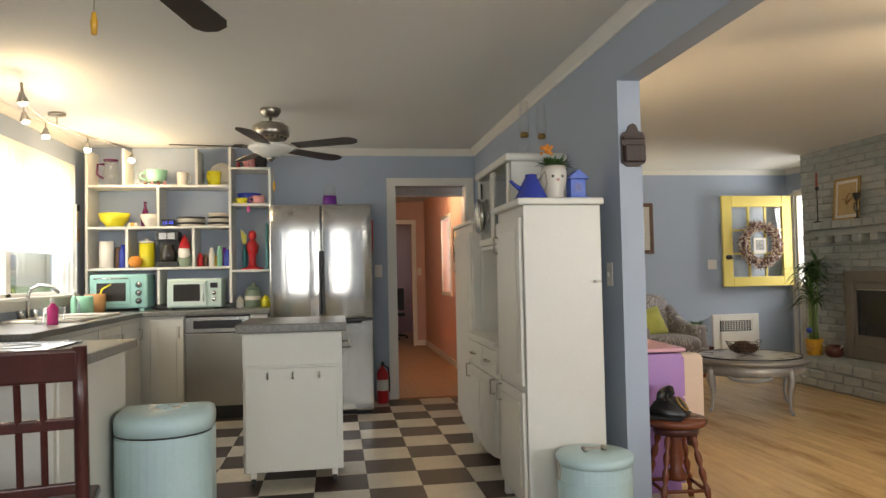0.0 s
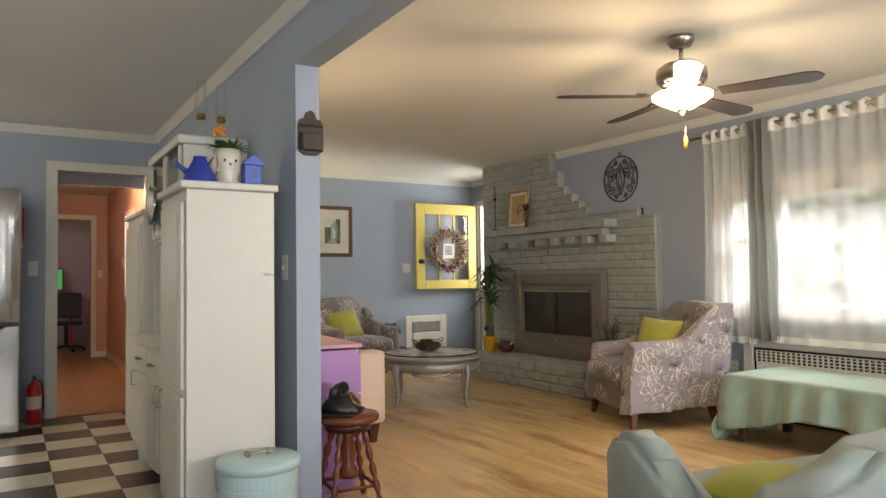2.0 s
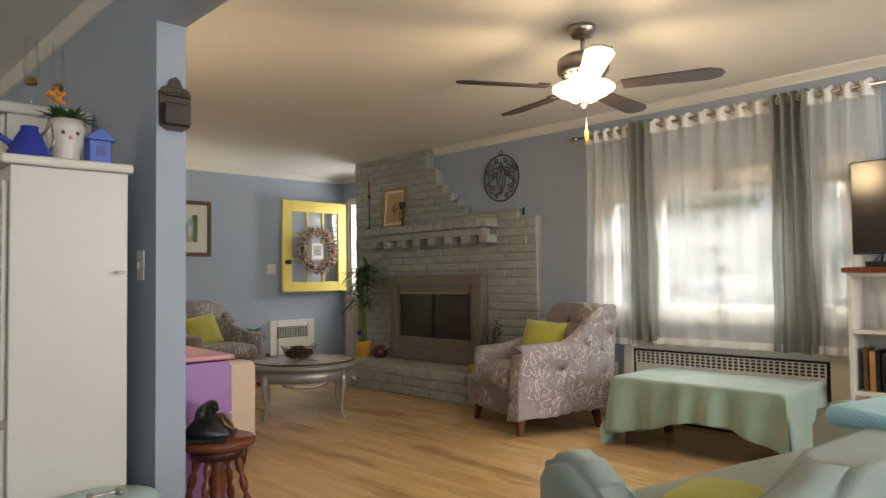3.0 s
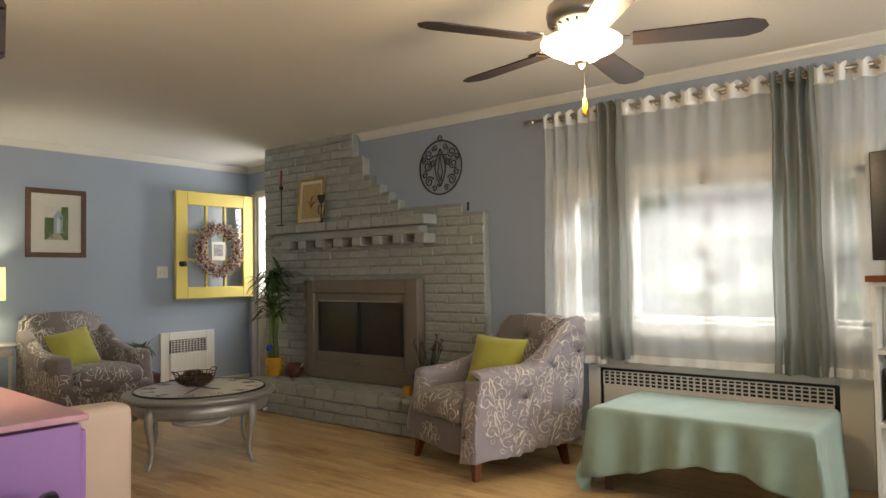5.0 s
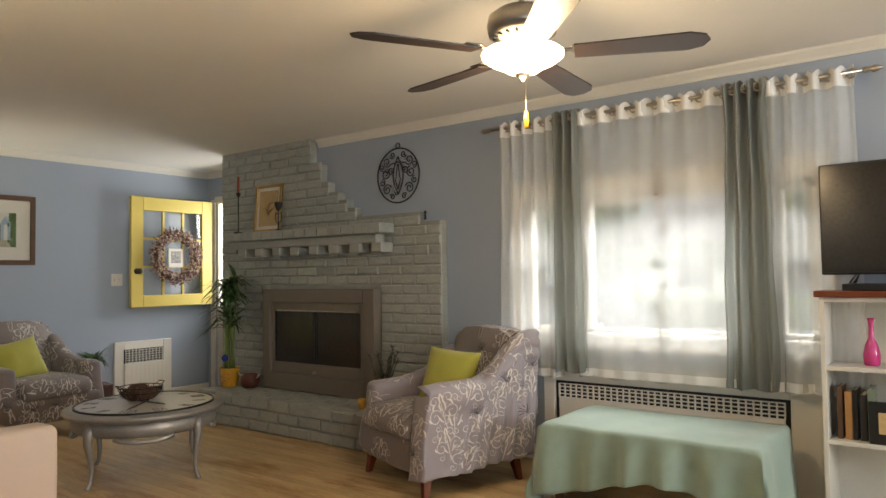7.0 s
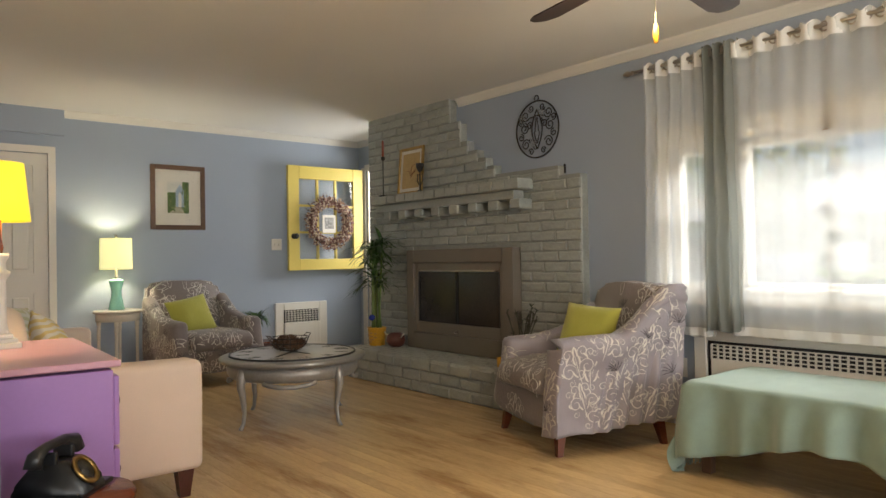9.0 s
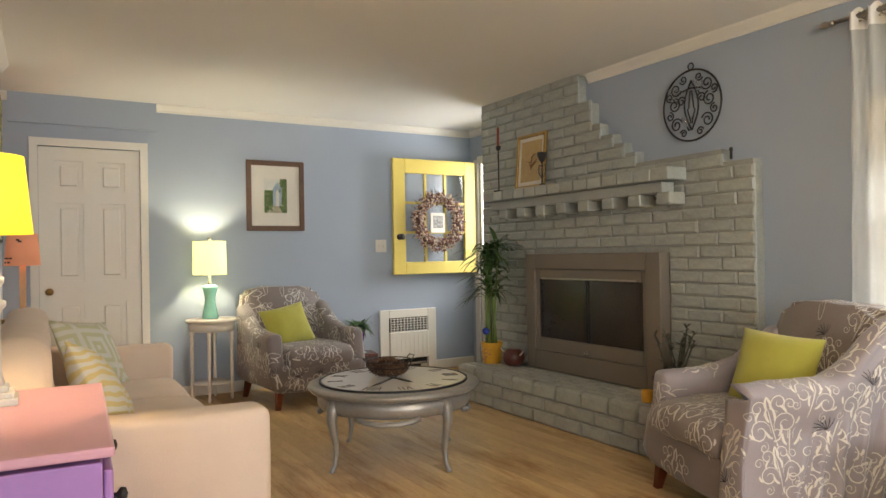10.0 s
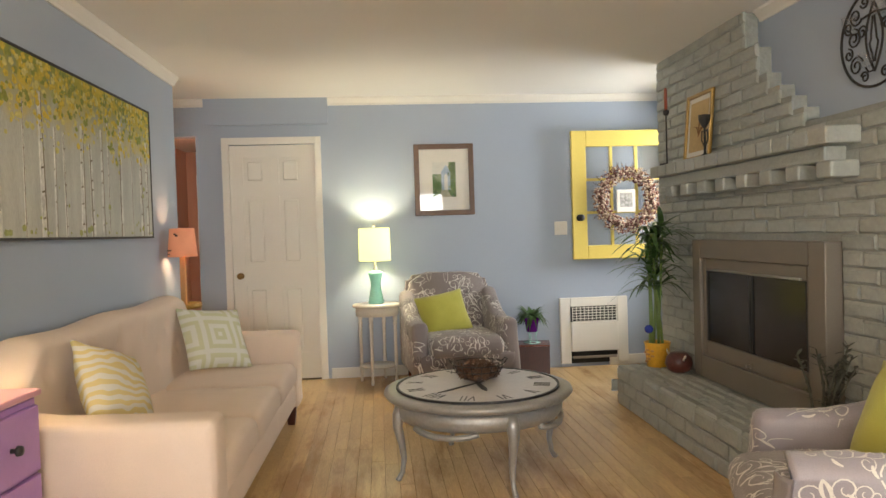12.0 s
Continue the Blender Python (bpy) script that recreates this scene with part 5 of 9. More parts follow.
for k, (a, z) in enumerate(((200, 1.17), (215, 1.17), (230, 1.17), (203, 1.145), (222, 1.145), (255, 1.28), (262, 1.27))):
    part("printed_mark", moved(boxes((0.094 - 0.05 * (z - 1.13), 0.0985 - 0.05 * (z - 1.13), -0.009, 0.009, z, z + 0.010)), Matrix.Rotation(radians(a), 4, "Z")), M_BLACK, s)
lamp("floor_lamp_bulb", "POINT", pose(2.54, 7.50, 1.20), 7, WARM, 0.03)


# ---- living room: walls ----
def picture(name, m, w, h, fw, frame_mat, mat_w, art, label, category="picture", glassy=True):
    """A framed picture; local x across, z up, face to local -y."""
    t = thing(name, m, label, category)
    part("frame", boxes((-w / 2, -w / 2 + fw, -0.022, 0, 0, h), (w / 2 - fw, w / 2, -0.022, 0, 0, h), (-w / 2 + fw, w / 2 - fw, -0.022, 0, 0, fw), (-w / 2 + fw, w / 2 - fw, -0.022, 0, h - fw, h), r=0.005), frame_mat, t)
    part("backing", boxes((-w / 2 + fw, w / 2 - fw, -0.008, -0.002, fw, h - fw)), M_PAPER, t, "pale mat board")
    art(t, w - 2 * fw - 2 * mat_w, h - 2 * fw - 2 * mat_w, fw + mat_w)
    if glassy:
        part("glazing", boxes((-w / 2 + fw, w / 2 - fw, -0.0145, -0.0135, fw, h - fw)), M_GLASS, t)
    return t


M_ART_G = mat("garden_print", (0.10, 0.17, 0.05), 0.8, 0.7, 28, 0.0)
M_ART_B = mat("pale_blue_print", (0.35, 0.45, 0.55), 0.8, 0.2, 20, 0.0)
M_ART_L = mat("light_leaf_print", (0.27, 0.32, 0.12), 0.8, 0.4, 40, 0.0)
M_ART_P = mat("path_print", (0.42, 0.40, 0.28), 0.8, 0.3, 30, 0.0)
M_ART_W = mat("white_print", (0.66, 0.66, 0.60), 0.8, 0.1, 20, 0.0)
M_ART_T = mat("tan_print", (0.50, 0.36, 0.17), 0.8, 0.15, 14, 0.0)
M_ART_S = mat("sepia_ink", (0.22, 0.11, 0.04), 0.8, 0.2, 14, 0.0)


def garden_art(t, w, h, z0):
    c = part("print", boxes((-w / 2, w / 2, -0.0095, -0.0085, z0, z0 + h)), M_ART_G, t)
    part("pale_sky", boxes((-w / 2, w * 0.2, -0.0102, -0.0096, z0 + h * 0.66, z0 + h)), M_ART_W, c)
    part("path", prism([(-w * 0.42, z0), (w * 0.3, z0), (w * 0.12, z0 + h * 0.24), (-w * 0.04, z0 + h * 0.24)], "y", -0.0102, -0.0096), M_ART_P, c)
    part("gate_house", prism([(-w * 0.12, z0 + h * 0.2), (w * 0.27, z0 + h * 0.2), (w * 0.27, z0 + h * 0.72), (w * 0.08, z0 + h * 0.92), (-w * 0.12, z0 + h * 0.72)], "y", -0.0108, -0.0103), M_ART_B, c)
    part("doorway", prism([(w * 0.0, z0 + h * 0.2), (w * 0.15, z0 + h * 0.2), (w * 0.15, z0 + h * 0.6), (w * 0.075, z0 + h * 0.68), (w * 0.0, z0 + h * 0.6)], "y", -0.0113, -0.0109), M_ART_W, c)
    random.seed(14)
    for ink, n in ((M_ART_G, 60), (M_ART_L, 40)):
        bm = bmesh.new()
        for k in range(n):
            side = random.choice((-1, 1))
            x = side * w * random.uniform(0.16, 0.46) + 0.02 * w
            z = z0 + h * random.uniform(0.06, 0.62 if side < 0 else 0.94)
            s = w * random.uniform(0.015, 0.045)
            bm.faces.new([bm.verts.new((x + s * math.cos(a + k), -0.0115 - 0.0001 * (k % 5), z + s * math.sin(a + k))) for a in (5.0, 3.8, 2.6, 1.3, 0)])
        tagged(part("painted_leaves", bm, ink, c), "", "", "", "stuff")


def plant_art(t, w, h, z0):
    c = part("print", boxes((-w / 2, w / 2, -0.0095, -0.0085, z0, z0 + h)), M_ART_T, t)
    random.seed(8)
    for k in range(9):
        a, l = random.uniform(0.2, 2.9), random.uniform(0.05, 0.11)
        x, z = 0.0, z0 + h * 0.42 + random.uniform(-0.05, 0.05)
        part("ink_stem", tube([(x, -0.0105, z), (x + l * 0.5 * math.cos(a), -0.0105, z + l * 0.6 * math.sin(a)), (x + l * math.cos(a), -0.0105, z + l * math.sin(a) * 0.9)], 0.0028, 4), M_ART_S, c)


picture("picture", pose(4.452, YF, 1.39), 0.525, 0.625, 0.045, M_BROWN, 0.115, garden_art, "dark wood framed garden print with pale mat")
tp = picture("picture", pose(5.945, 6.82, 1.652, 0, 0, -90) @ pose(0, -0.035, 0, -5), 0.36, 0.43, 0.025, M_GOLD, 0.03, plant_art, "tan botanical print leaning on the mantel", "picture", False)


def birch_painting():
    """Canvas of pale birch trunks under yellow leaves, in a thin dark frame."""
    t = thing("painting", pose(2.3765, 6.235, 1.275, 0, 0, 89.1), "long canvas of birch trunks under yellow leaves", "painting")
    w, h = 1.83, 0.785
    sky = mat("birch_canvas", (0.47, 0.48, 0.44), 0.8, 0.2, 5, 0.2, 90, stretch=(3, 1, 0.5))
    n, l = sky.node_tree.nodes, sky.node_tree.links
    bs = n["Principled BSDF"]
    base = bs.inputs["Base Color"].links[0].from_socket
    tc, sp, nz, ad, mr, rp, mx = (n.new("ShaderNode" + k) for k in ("TexCoord", "SeparateXYZ", "TexNoise", "Math", "MapRange", "ValToRGB", "Mix"))
    nz.inputs["Scale"].default_value, nz.inputs["Detail"].default_value = 7, 5
    ad.operation = "MULTIPLY_ADD"
    ad.inputs[1].default_value = 0.55
    mr.inputs["From Min"].default_value, mr.inputs["From Max"].default_value = 0.74, 1.0
    rp.color_ramp.elements[0].color, rp.color_ramp.elements[1].color = (0.20, 0.24, 0.05, 1), (0.58, 0.46, 0.06, 1)
    rp.color_ramp.elements[0].position, rp.color_ramp.elements[1].position = 0.38, 0.60
    mx.data_type = "RGBA"
    l.new(tc.outputs["Object"], sp.inputs[0])
    l.new(tc.outputs["Object"], nz.inputs["Vector"])
    l.new(nz.outputs["Fac"], ad.inputs[0])
    l.new(sp.outputs["Z"], ad.inputs[2])
    l.new(ad.outputs[0], mr.inputs["Value"])
    l.new(nz.outputs["Fac"], rp.inputs["Fac"])
    l.new(mr.outputs["Result"], mx.inputs["Factor"])
    l.new(base, mx.inputs["A"])
    l.new(rp.outputs["Color"], mx.inputs["B"])
    l.new(mx.outputs["Result"], bs.inputs["Base Color"])
    part("canvas", boxes((-w / 2, w / 2, -0.030, 0, 0, h)), sky, t)
    part("edge", boxes((-w / 2 - 0.012, -w / 2, -0.034, 0, -0.012, h + 0.012), (w / 2, w / 2 + 0.012, -0.034, 0, -0.012, h + 0.012), (-w / 2, w / 2, -0.034, 0, -0.012, 0), (-w / 2, w / 2, -0.034, 0, h, h + 0.012)), M_IRON, t, "thin dark frame")
    bark = mat("painted_birch_bark", (0.60, 0.60, 0.56), 0.8, 0.5, 24, 0.3, 90, stretch=(1, 1, 0.4))
    dark = mat("painted_dark_trunk", (0.20, 0.17, 0.12), 0.8, 0.5, 24, 0.3, 90)
    random.seed(21)
    for k in range(13):
        x = -w / 2 + 0.03 + (w - 0.06) * (k + random.uniform(0.1, 0.9)) / 13
        tw = random.choice((0.007, 0.010, 0.014, 0.022, 0.026))
        top = h * random.uniform(0.6, 0.95)
        lean = random.uniform(-0.012, 0.012)
        part("trunk", prism([(x - tw, 0.002), (x + tw, 0.002), (x + tw * 0.6 + lean, top), (x - tw * 0.6 + lean, top)], "y", -0.0325 - 0.0003 * (k % 4), -0.0302), bark, t)
        sh = random.choice((-1, 1))
        part("trunk_shade", prism([(x + sh * tw * 0.55, 0.002), (x + sh * tw, 0.002), (x + sh * tw * 0.6 + lean, top), (x + sh * tw * 0.4 + lean, top)], "y", -0.0345 - 0.0002 * (k % 4), -0.0338), dark, t)
        for q in range(5):
            zq = top * (0.12 + 0.17 * q + random.uniform(-0.04, 0.04))
            part("bark_mark", prism([(x - tw * 0.8, zq), (x + tw * 0.3, zq + 0.004), (x + tw * 0.2, zq + 0.012), (x - tw * 0.8, zq + 0.008)], "y", -0.0343, -0.0337), dark, t)
    for col, n, lo, seed in (((0.58, 0.44, 0.05), 330, 0.58, 1), ((0.24, 0.27, 0.05), 230, 0.66, 2), ((0.56, 0.51, 0.18), 260, 0.54, 3), ((0.32, 0.34, 0.12), 45, -0.02, 4)):
        random.seed(seed)
        bm = bmesh.new()
        for k in range(n):
            x = random.uniform(-w / 2 + 0.02, w / 2 - 0.02)
            edge = lo + 0.26 * noise.noise(Vector((x * 4, seed * 0.3, 0)))
            z = h * (edge + (1 - edge) * random.random() ** (0.75 if seed < 4 else 5))
            s = random.uniform(0.006, 0.024)
            z = min(max(z, 0.02), h - 0.02)
            vs = [bm.verts.new((x + s * math.cos(a + k), -0.0352 - 0.0002 * (k % 7), z + s * 0.8 * math.sin(a + k))) for a in (0, 1.3, 2.6, 3.8, 5.0)]
            bm.faces.new(vs)
        tagged(part("painted_foliage", bm, mat("leaf_paint", col, 0.7, 0.3, 30, 0.1), t), "", "", "", "stuff")


birch_painting()


def medallion():
    t = thing("wall_medallion", pose(XR, 5.375, 2.035, 0, 0, -90), "round wrought iron scroll medallion with glass cups", "wall decor")
    R = 0.215

    def arc(cx, cz, r, a0, a1, n=14):
        return [(cx + r * math.cos(radians(a0 + (a1 - a0) * k / n)), -0.012, cz + r * math.sin(radians(a0 + (a1 - a0) * k / n))) for k in range(n + 1)]

    def curl(cx, cz, r, a0, turns, s):
        return [(cx + s * r * (1 - 0.75 * k / 22) * math.cos(radians(a0) + turns * 2 * math.pi * k / 22), -0.012, cz + r * (1 - 0.75 * k / 22) * math.sin(radians(a0) + turns * 2 * math.pi * k / 22)) for k in range(23)]
    part("outer_ring", tube(arc(0, 0, R, 0, 360, 40)[:-1], 0.006, 8, closed=True), M_IRON, t, smooth=True)
    for s in (-1, 1):
        part("oval", tube([(s * 0.052 * math.sin(math.pi * k / 16), -0.012, -0.15 + 0.30 * k / 16) for k in range(17)], 0.005, 6), M_IRON, t, smooth=True)
        for cx, cz, r, a0, tr in ((0.115, 0.115, 0.042, 200, 1.4), (0.13, 0.02, 0.045, 100, 1.5), (0.115, -0.105, 0.045, 160, -1.5), (0.062, -0.165, 0.026, 20, 1.3), (0.058, 0.165, 0.028, -20, -1.3), (0.165, -0.045, 0.030, 90, 1.3), (0.165, 0.075, 0.028, 250, 1.3)):
            part("scroll", tube(curl(s * cx, cz, r, a0, tr, s), 0.0045, 6), M_IRON, t, smooth=True)
        part("lyre_stem", tube([(s * (0.006 + 0.022 * math.sin(math.pi * k / 12) ** 2 * (1 if k < 6 else 0.5)), -0.014, -0.11 + 0.20 * k / 12) for k in range(13)], 0.004, 6), M_IRON, t, smooth=True)
        part("scroll", tube(curl(s * 0.075, 0.035, 0.032, 180, -1.3, s), 0.0045, 6), M_IRON, t, smooth=True)
    part("cross_bar", tube([(-0.07, -0.014, 0.095), (0, -0.014, 0.105), (0.07, -0.014, 0.095)], 0.005, 6), M_IRON, t, smooth=True)
    part("crest", tube(arc(0, R + 0.022, 0.020, 0, 360, 14)[:-1], 0.004, 6, closed=True), M_IRON, t, smooth=True)
    for cx, cz in ((-0.10, 0.05), (0.085, 0.07), (0.0, -0.135)):
        c = part("glass_cup", moved(lathe([(0.018, 0), (0.030, 0.03), (0.032, 0.06), (0.030, 0.06), (0.027, 0.032), (0, 0.008)], 16), pose(cx, -0.055, cz)), M_GLASS, t, "clear votive cup", True)
        part("cup_arm", tube([(cx, -0.012, cz - 0.01), (cx, -0.04, cz - 0.02), (cx, -0.055, cz)], 0.004, 6), M_IRON, c)


medallion()


def wreath():
    t = thing("wreath", pose(6.03, 8.497, 1.48) @ Matrix.Scale(1.12, 4), "round wreath of cream and brown berries on the yellow door", "wreath")
    part("vine_ring", tube([(0.205 * math.cos(a), -0.03, 0.205 * math.sin(a)) for a in [2 * math.pi * k / 36 for k in range(36)]], 0.022, 8, closed=True), M_BROWN, t, smooth=True)
    random.seed(9)
    for col, n in (((0.58, 0.47, 0.35), 400), ((0.15, 0.05, 0.04), 430), ((0.34, 0.21, 0.16), 300)):
        bm = bmesh.new()
        for k in range(n):
            a, b = random.uniform(0, 2 * math.pi), random.uniform(0, 2 * math.pi)
            rr = random.uniform(0.028, 0.066)
            p = Vector(((0.205 + rr * math.cos(b)) * math.cos(a), -0.035 - abs(rr * math.sin(b)) * 0.7, (0.205 + rr * math.cos(b)) * math.sin(a)))
            bmesh.ops.create_icosphere(bm, subdivisions=1, radius=random.uniform(0.006, 0.011), matrix=Matrix.Translation(p))
        tagged(part("berry_mass", bm, mat("berry", col, 0.5, 0.3, 40, 0.1), t, smooth=True), "", "", "", "stuff")
    tw = bmesh.new()
    for k in range(130):
        a = random.uniform(0, 2 * math.pi)
        r0, r1 = 0.19 + random.uniform(0, 0.03), 0.27 + random.uniform(-0.02, 0.03)
        tube([(r0 * math.cos(a), -0.03, r0 * math.sin(a)), (r1 * math.cos(a + random.uniform(-0.2, 0.2)), -0.05, r1 * math.sin(a + random.uniform(-0.2, 0.2)))], 0.0016, 4, tw)
    tagged(part("twig_mass", tw, M_BROWN, t), "", "", "", "stuff")
    pl = part("plaque", boxes((-0.075, 0.075, -0.03, -0.018, -0.10, 0.075), r=0.004), M_PAPER, t, "small cream plaque with a faded picture")
    part("faded_picture", boxes((-0.05, 0.05, -0.0325, -0.0305, -0.06, 0.05)), mat("faded_grey_print", (0.34, 0.33, 0.31), 0.8, 0.6, 45, 0.0), pl)


wreath()


def switch_plate(m, w, label, toggles=1):
    t = thing("light_switch", m, label, "light switch")
    part("plate", boxes((-w / 2, w / 2, -0.007, 0, -0.06, 0.06), r=0.004), M_TRIM, t)
    for k in range(toggles):
        x = (k - (toggles - 1) / 2) * 0.046
        part("toggle", boxes((x - 0.005, x + 0.005, -0.018, -0.0072, -0.012, 0.012), r=0.002), M_TRIM, t)


switch_plate(pose(5.485, YF, 1.245), 0.118, "white double switch plate on the blue wall", 2)
switch_plate(pose(1.245, YK, 1.24), 0.072, "white switch plate beside the doorway")
switch_plate(pose(XP0, 3.92, 1.18, 0, 0, -90), 0.072, "white switch plate beside the tall cupboard")
t = thing("wall_outlet", pose(XR, 4.20, 0.36, 0, 0, -90), "white outlet plate low on the wall", "outlet")
part("plate", boxes((-0.036, 0.036, -0.006, 0, -0.06, 0.06), r=0.003), M_TRIM, t)
for z in (-0.025, 0.025):
    part("socket", boxes((-0.014, 0.014, -0.008, -0.0062, z - 0.016, z + 0.016), r=0.002), M_CERAMIC, t)

M_CARVED = mat("carved_dark_wood", (0.035, 0.017, 0.012), 0.5, 0.3, 20, 0.3, 60)
t = thing("wall_plaque", pose(XP0 + 0.07, 3.77, 1.73), "small carved dark wood match holder on the wall's end", "wall decor")
part("back", prism([(-0.06, 0.0), (-0.03, -0.02), (0.03, -0.02), (0.06, 0.0), (0.062, 0.13), (0.05, 0.15), (0.03, 0.155), (0.018, 0.185), (0, 0.195), (-0.018, 0.185), (-0.03, 0.155), (-0.05, 0.15), (-0.062, 0.13)], "y", -0.014, 0), M_CARVED, t)
part("pocket", boxes((-0.052, 0.052, -0.045, -0.0145, 0.0, 0.085), r=0.006), M_CARVED, t)
part("rail", boxes((-0.056, 0.056, -0.03, -0.0145, 0.115, 0.128), r=0.004), M_CARVED, t)

t = setting(thing("wall_heater", pose(5.76, YF, 0), "white recessed gas wall heater with slotted top", "heater"), "", "")
part("frame", boxes((-0.31, -0.215, -0.035, 0, 0.03, 0.62), (0.215, 0.31, -0.035, 0, 0.03, 0.62), (-0.215, 0.215, -0.035, 0, 0.54, 0.62), r=0.006), M_TRIM, t)
part("panel", boxes((-0.214, 0.214, -0.055, -0.0, 0.14, 0.40), r=0.006), M_TRIM, t)
# black sheet gives the slots and lower opening their shaded depth
part("slot_shade_sheet", boxes((-0.214, 0.214, -0.012, -0.004, 0.03, 0.54)), M_BLACK, t)
for k in range(6):
    z = 0.405 + k * 0.024
    part("slat", boxes((-0.20, 0.20, -0.05, -0.036, z, z + 0.006), r=0.002), M_TRIM, t)
for k in range(12):
    x = -0.20 + k * 0.40 / 11
    part("slat_post", boxes((x - 0.0025, x + 0.0025, -0.048, -0.038, 0.401, 0.538)), M_TRIM, t)
for k in range(9):
    x = -0.19 + k * 0.0475
    part("panel_rib", boxes((x - 0.002, x + 0.002, -0.0575, -0.0552, 0.15, 0.39)), M_TRIM, t)
part("burner_rail", tube([(-0.20, -0.03, 0.085), (0.20, -0.03, 0.085)], 0.012, 8), M_NICKEL, t)


# ---- living room: hearth, mantel and small things ----
def leaf_blade(bm, p, d, ln, wd, droop, rng):
    """One arching strap leaf from p along d."""
    d = Vector(d).normalized()
    side = d.cross(Vector((0, 0, 1)))
    side = (side if side.length > 0.05 else Vector((1, 0, 0))).normalized()
    prev = None
    for k in range(6):
        f = k / 5
        c = Vector(p) + d * ln * f + Vector((0, 0, -droop * ln * f * f))
        w = wd * math.sin(math.pi * (0.12 + 0.88 * f) ** 0.8) * (1 if k < 5 else 0.05)
        cur = (bm.verts.new(c - side * w + Vector((0, 0, 0.15 * w))), bm.verts.new(c), bm.verts.new(c + side * w + Vector((0, 0, 0.15 * w))))
        if prev:
            bm.faces.new((prev[0], prev[1], cur[1], cur[0]))
            bm.faces.new((prev[1], prev[2], cur[2], cur[1]))
        prev = cur


def bamboo():
    t = thing("potted_bamboo", pose(5.745, 7.15, 0.275), "tall lucky bamboo in a yellow embossed pot on the hearth", "plant")
    p = part("pot", lathe([(0.068, 0), (0.072, 0.005), (0.085, 0.15), (0.09, 0.165), (0.086, 0.17), (0.078, 0.16), (0.074, 0.14), (0, 0.14)], 28), M_POT, t, "yellow glazed pot with embossed marks", True)
    for a, z, w in ((200, 0.09, 0.03), (200, 0.06, 0.034), (200, 0.12, 0.022), (175, 0.10, 0.02), (225, 0.08, 0.024), (225, 0.115, 0.02), (185, 0.04, 0.03)):
        part("embossing", moved(boxes((0.070 + 0.09 * z, 0.082 + 0.085 * z, -w / 2, w / 2, z - 0.006, z + 0.006), r=0.002), Matrix.Rotation(radians(a), 4, "Z")), M_PINE, p)
    random.seed(4)
    for k in range(7):
        a = 2 * math.pi * k / 7
        x, y = 0.04 * math.cos(a), 0.04 * math.sin(a)
        h = random.uniform(0.62, 0.98)
        lx, ly = random.uniform(-0.08, 0.05), random.uniform(-0.06, 0.06)
        pts = [(x + lx * f, y + ly * f, 0.14 + h * f) for f in (0, 0.25, 0.5, 0.75, 1.0)]
        st = part("stalk", tube(pts, [0.010, 0.009, 0.009, 0.008, 0.006], 8), M_STEM, t, smooth=True)
        bm = bmesh.new()
        for q in range(22):
            f = random.uniform(0.5, 1.0) if q > 6 else 1.0
            pz = Vector((x + lx * f, y + ly * f, 0.14 + h * f))
            an = random.uniform(0, 2 * math.pi)
            leaf_blade(bm, pz, (math.cos(an), math.sin(an), random.uniform(0.2, 1.3)), random.uniform(0.20, 0.40), random.uniform(0.012, 0.020), random.uniform(0.3, 0.9), None)
        part("leaves", bm, M_LEAF, st, smooth=True)
    b = part("glass_ball", moved(lathe([(0, -0.03), (0.018, -0.024), (0.028, -0.010), (0.03, 0), (0.028, 0.010), (0.018, 0.024), (0, 0.03)], 16), pose(-0.06, -0.01, 0.26)), M_COBALT, t, "blue glass ball on a stake", True)
    part("red_swirl", moved(lathe([(0, -0.031), (0.012, -0.028), (0.02, -0.02), (0, -0.018)], 12), pose(-0.065, -0.018, 0.26, 60)), M_REDPAINT, b, smooth=True)
    part("stake", tube([(-0.06, -0.01, 0.14), (-0.06, -0.01, 0.235)], 0.003, 6), M_STEM, b)


bamboo()
t = thing("copper_kettle", pose(5.80, 6.93, 0.275), "dark red-brown round pot with pale handles on the hearth", "pot")
part("body", lathe([(0.045, 0), (0.075, 0.02), (0.088, 0.06), (0.08, 0.10), (0.055, 0.125), (0.05, 0.13), (0, 0.13)], 24), mat("oxblood_glaze", (0.10, 0.028, 0.02), 0.3, 0.3, 9, 0.05, 60), t, smooth=True)
for s in (-1, 1):
    part("handle", tube([(0, s * 0.08, 0.09), (-0.02, s * 0.12, 0.105), (-0.02, s * 0.15, 0.13)], 0.007, 8), M_CERAMIC, t, smooth=True)


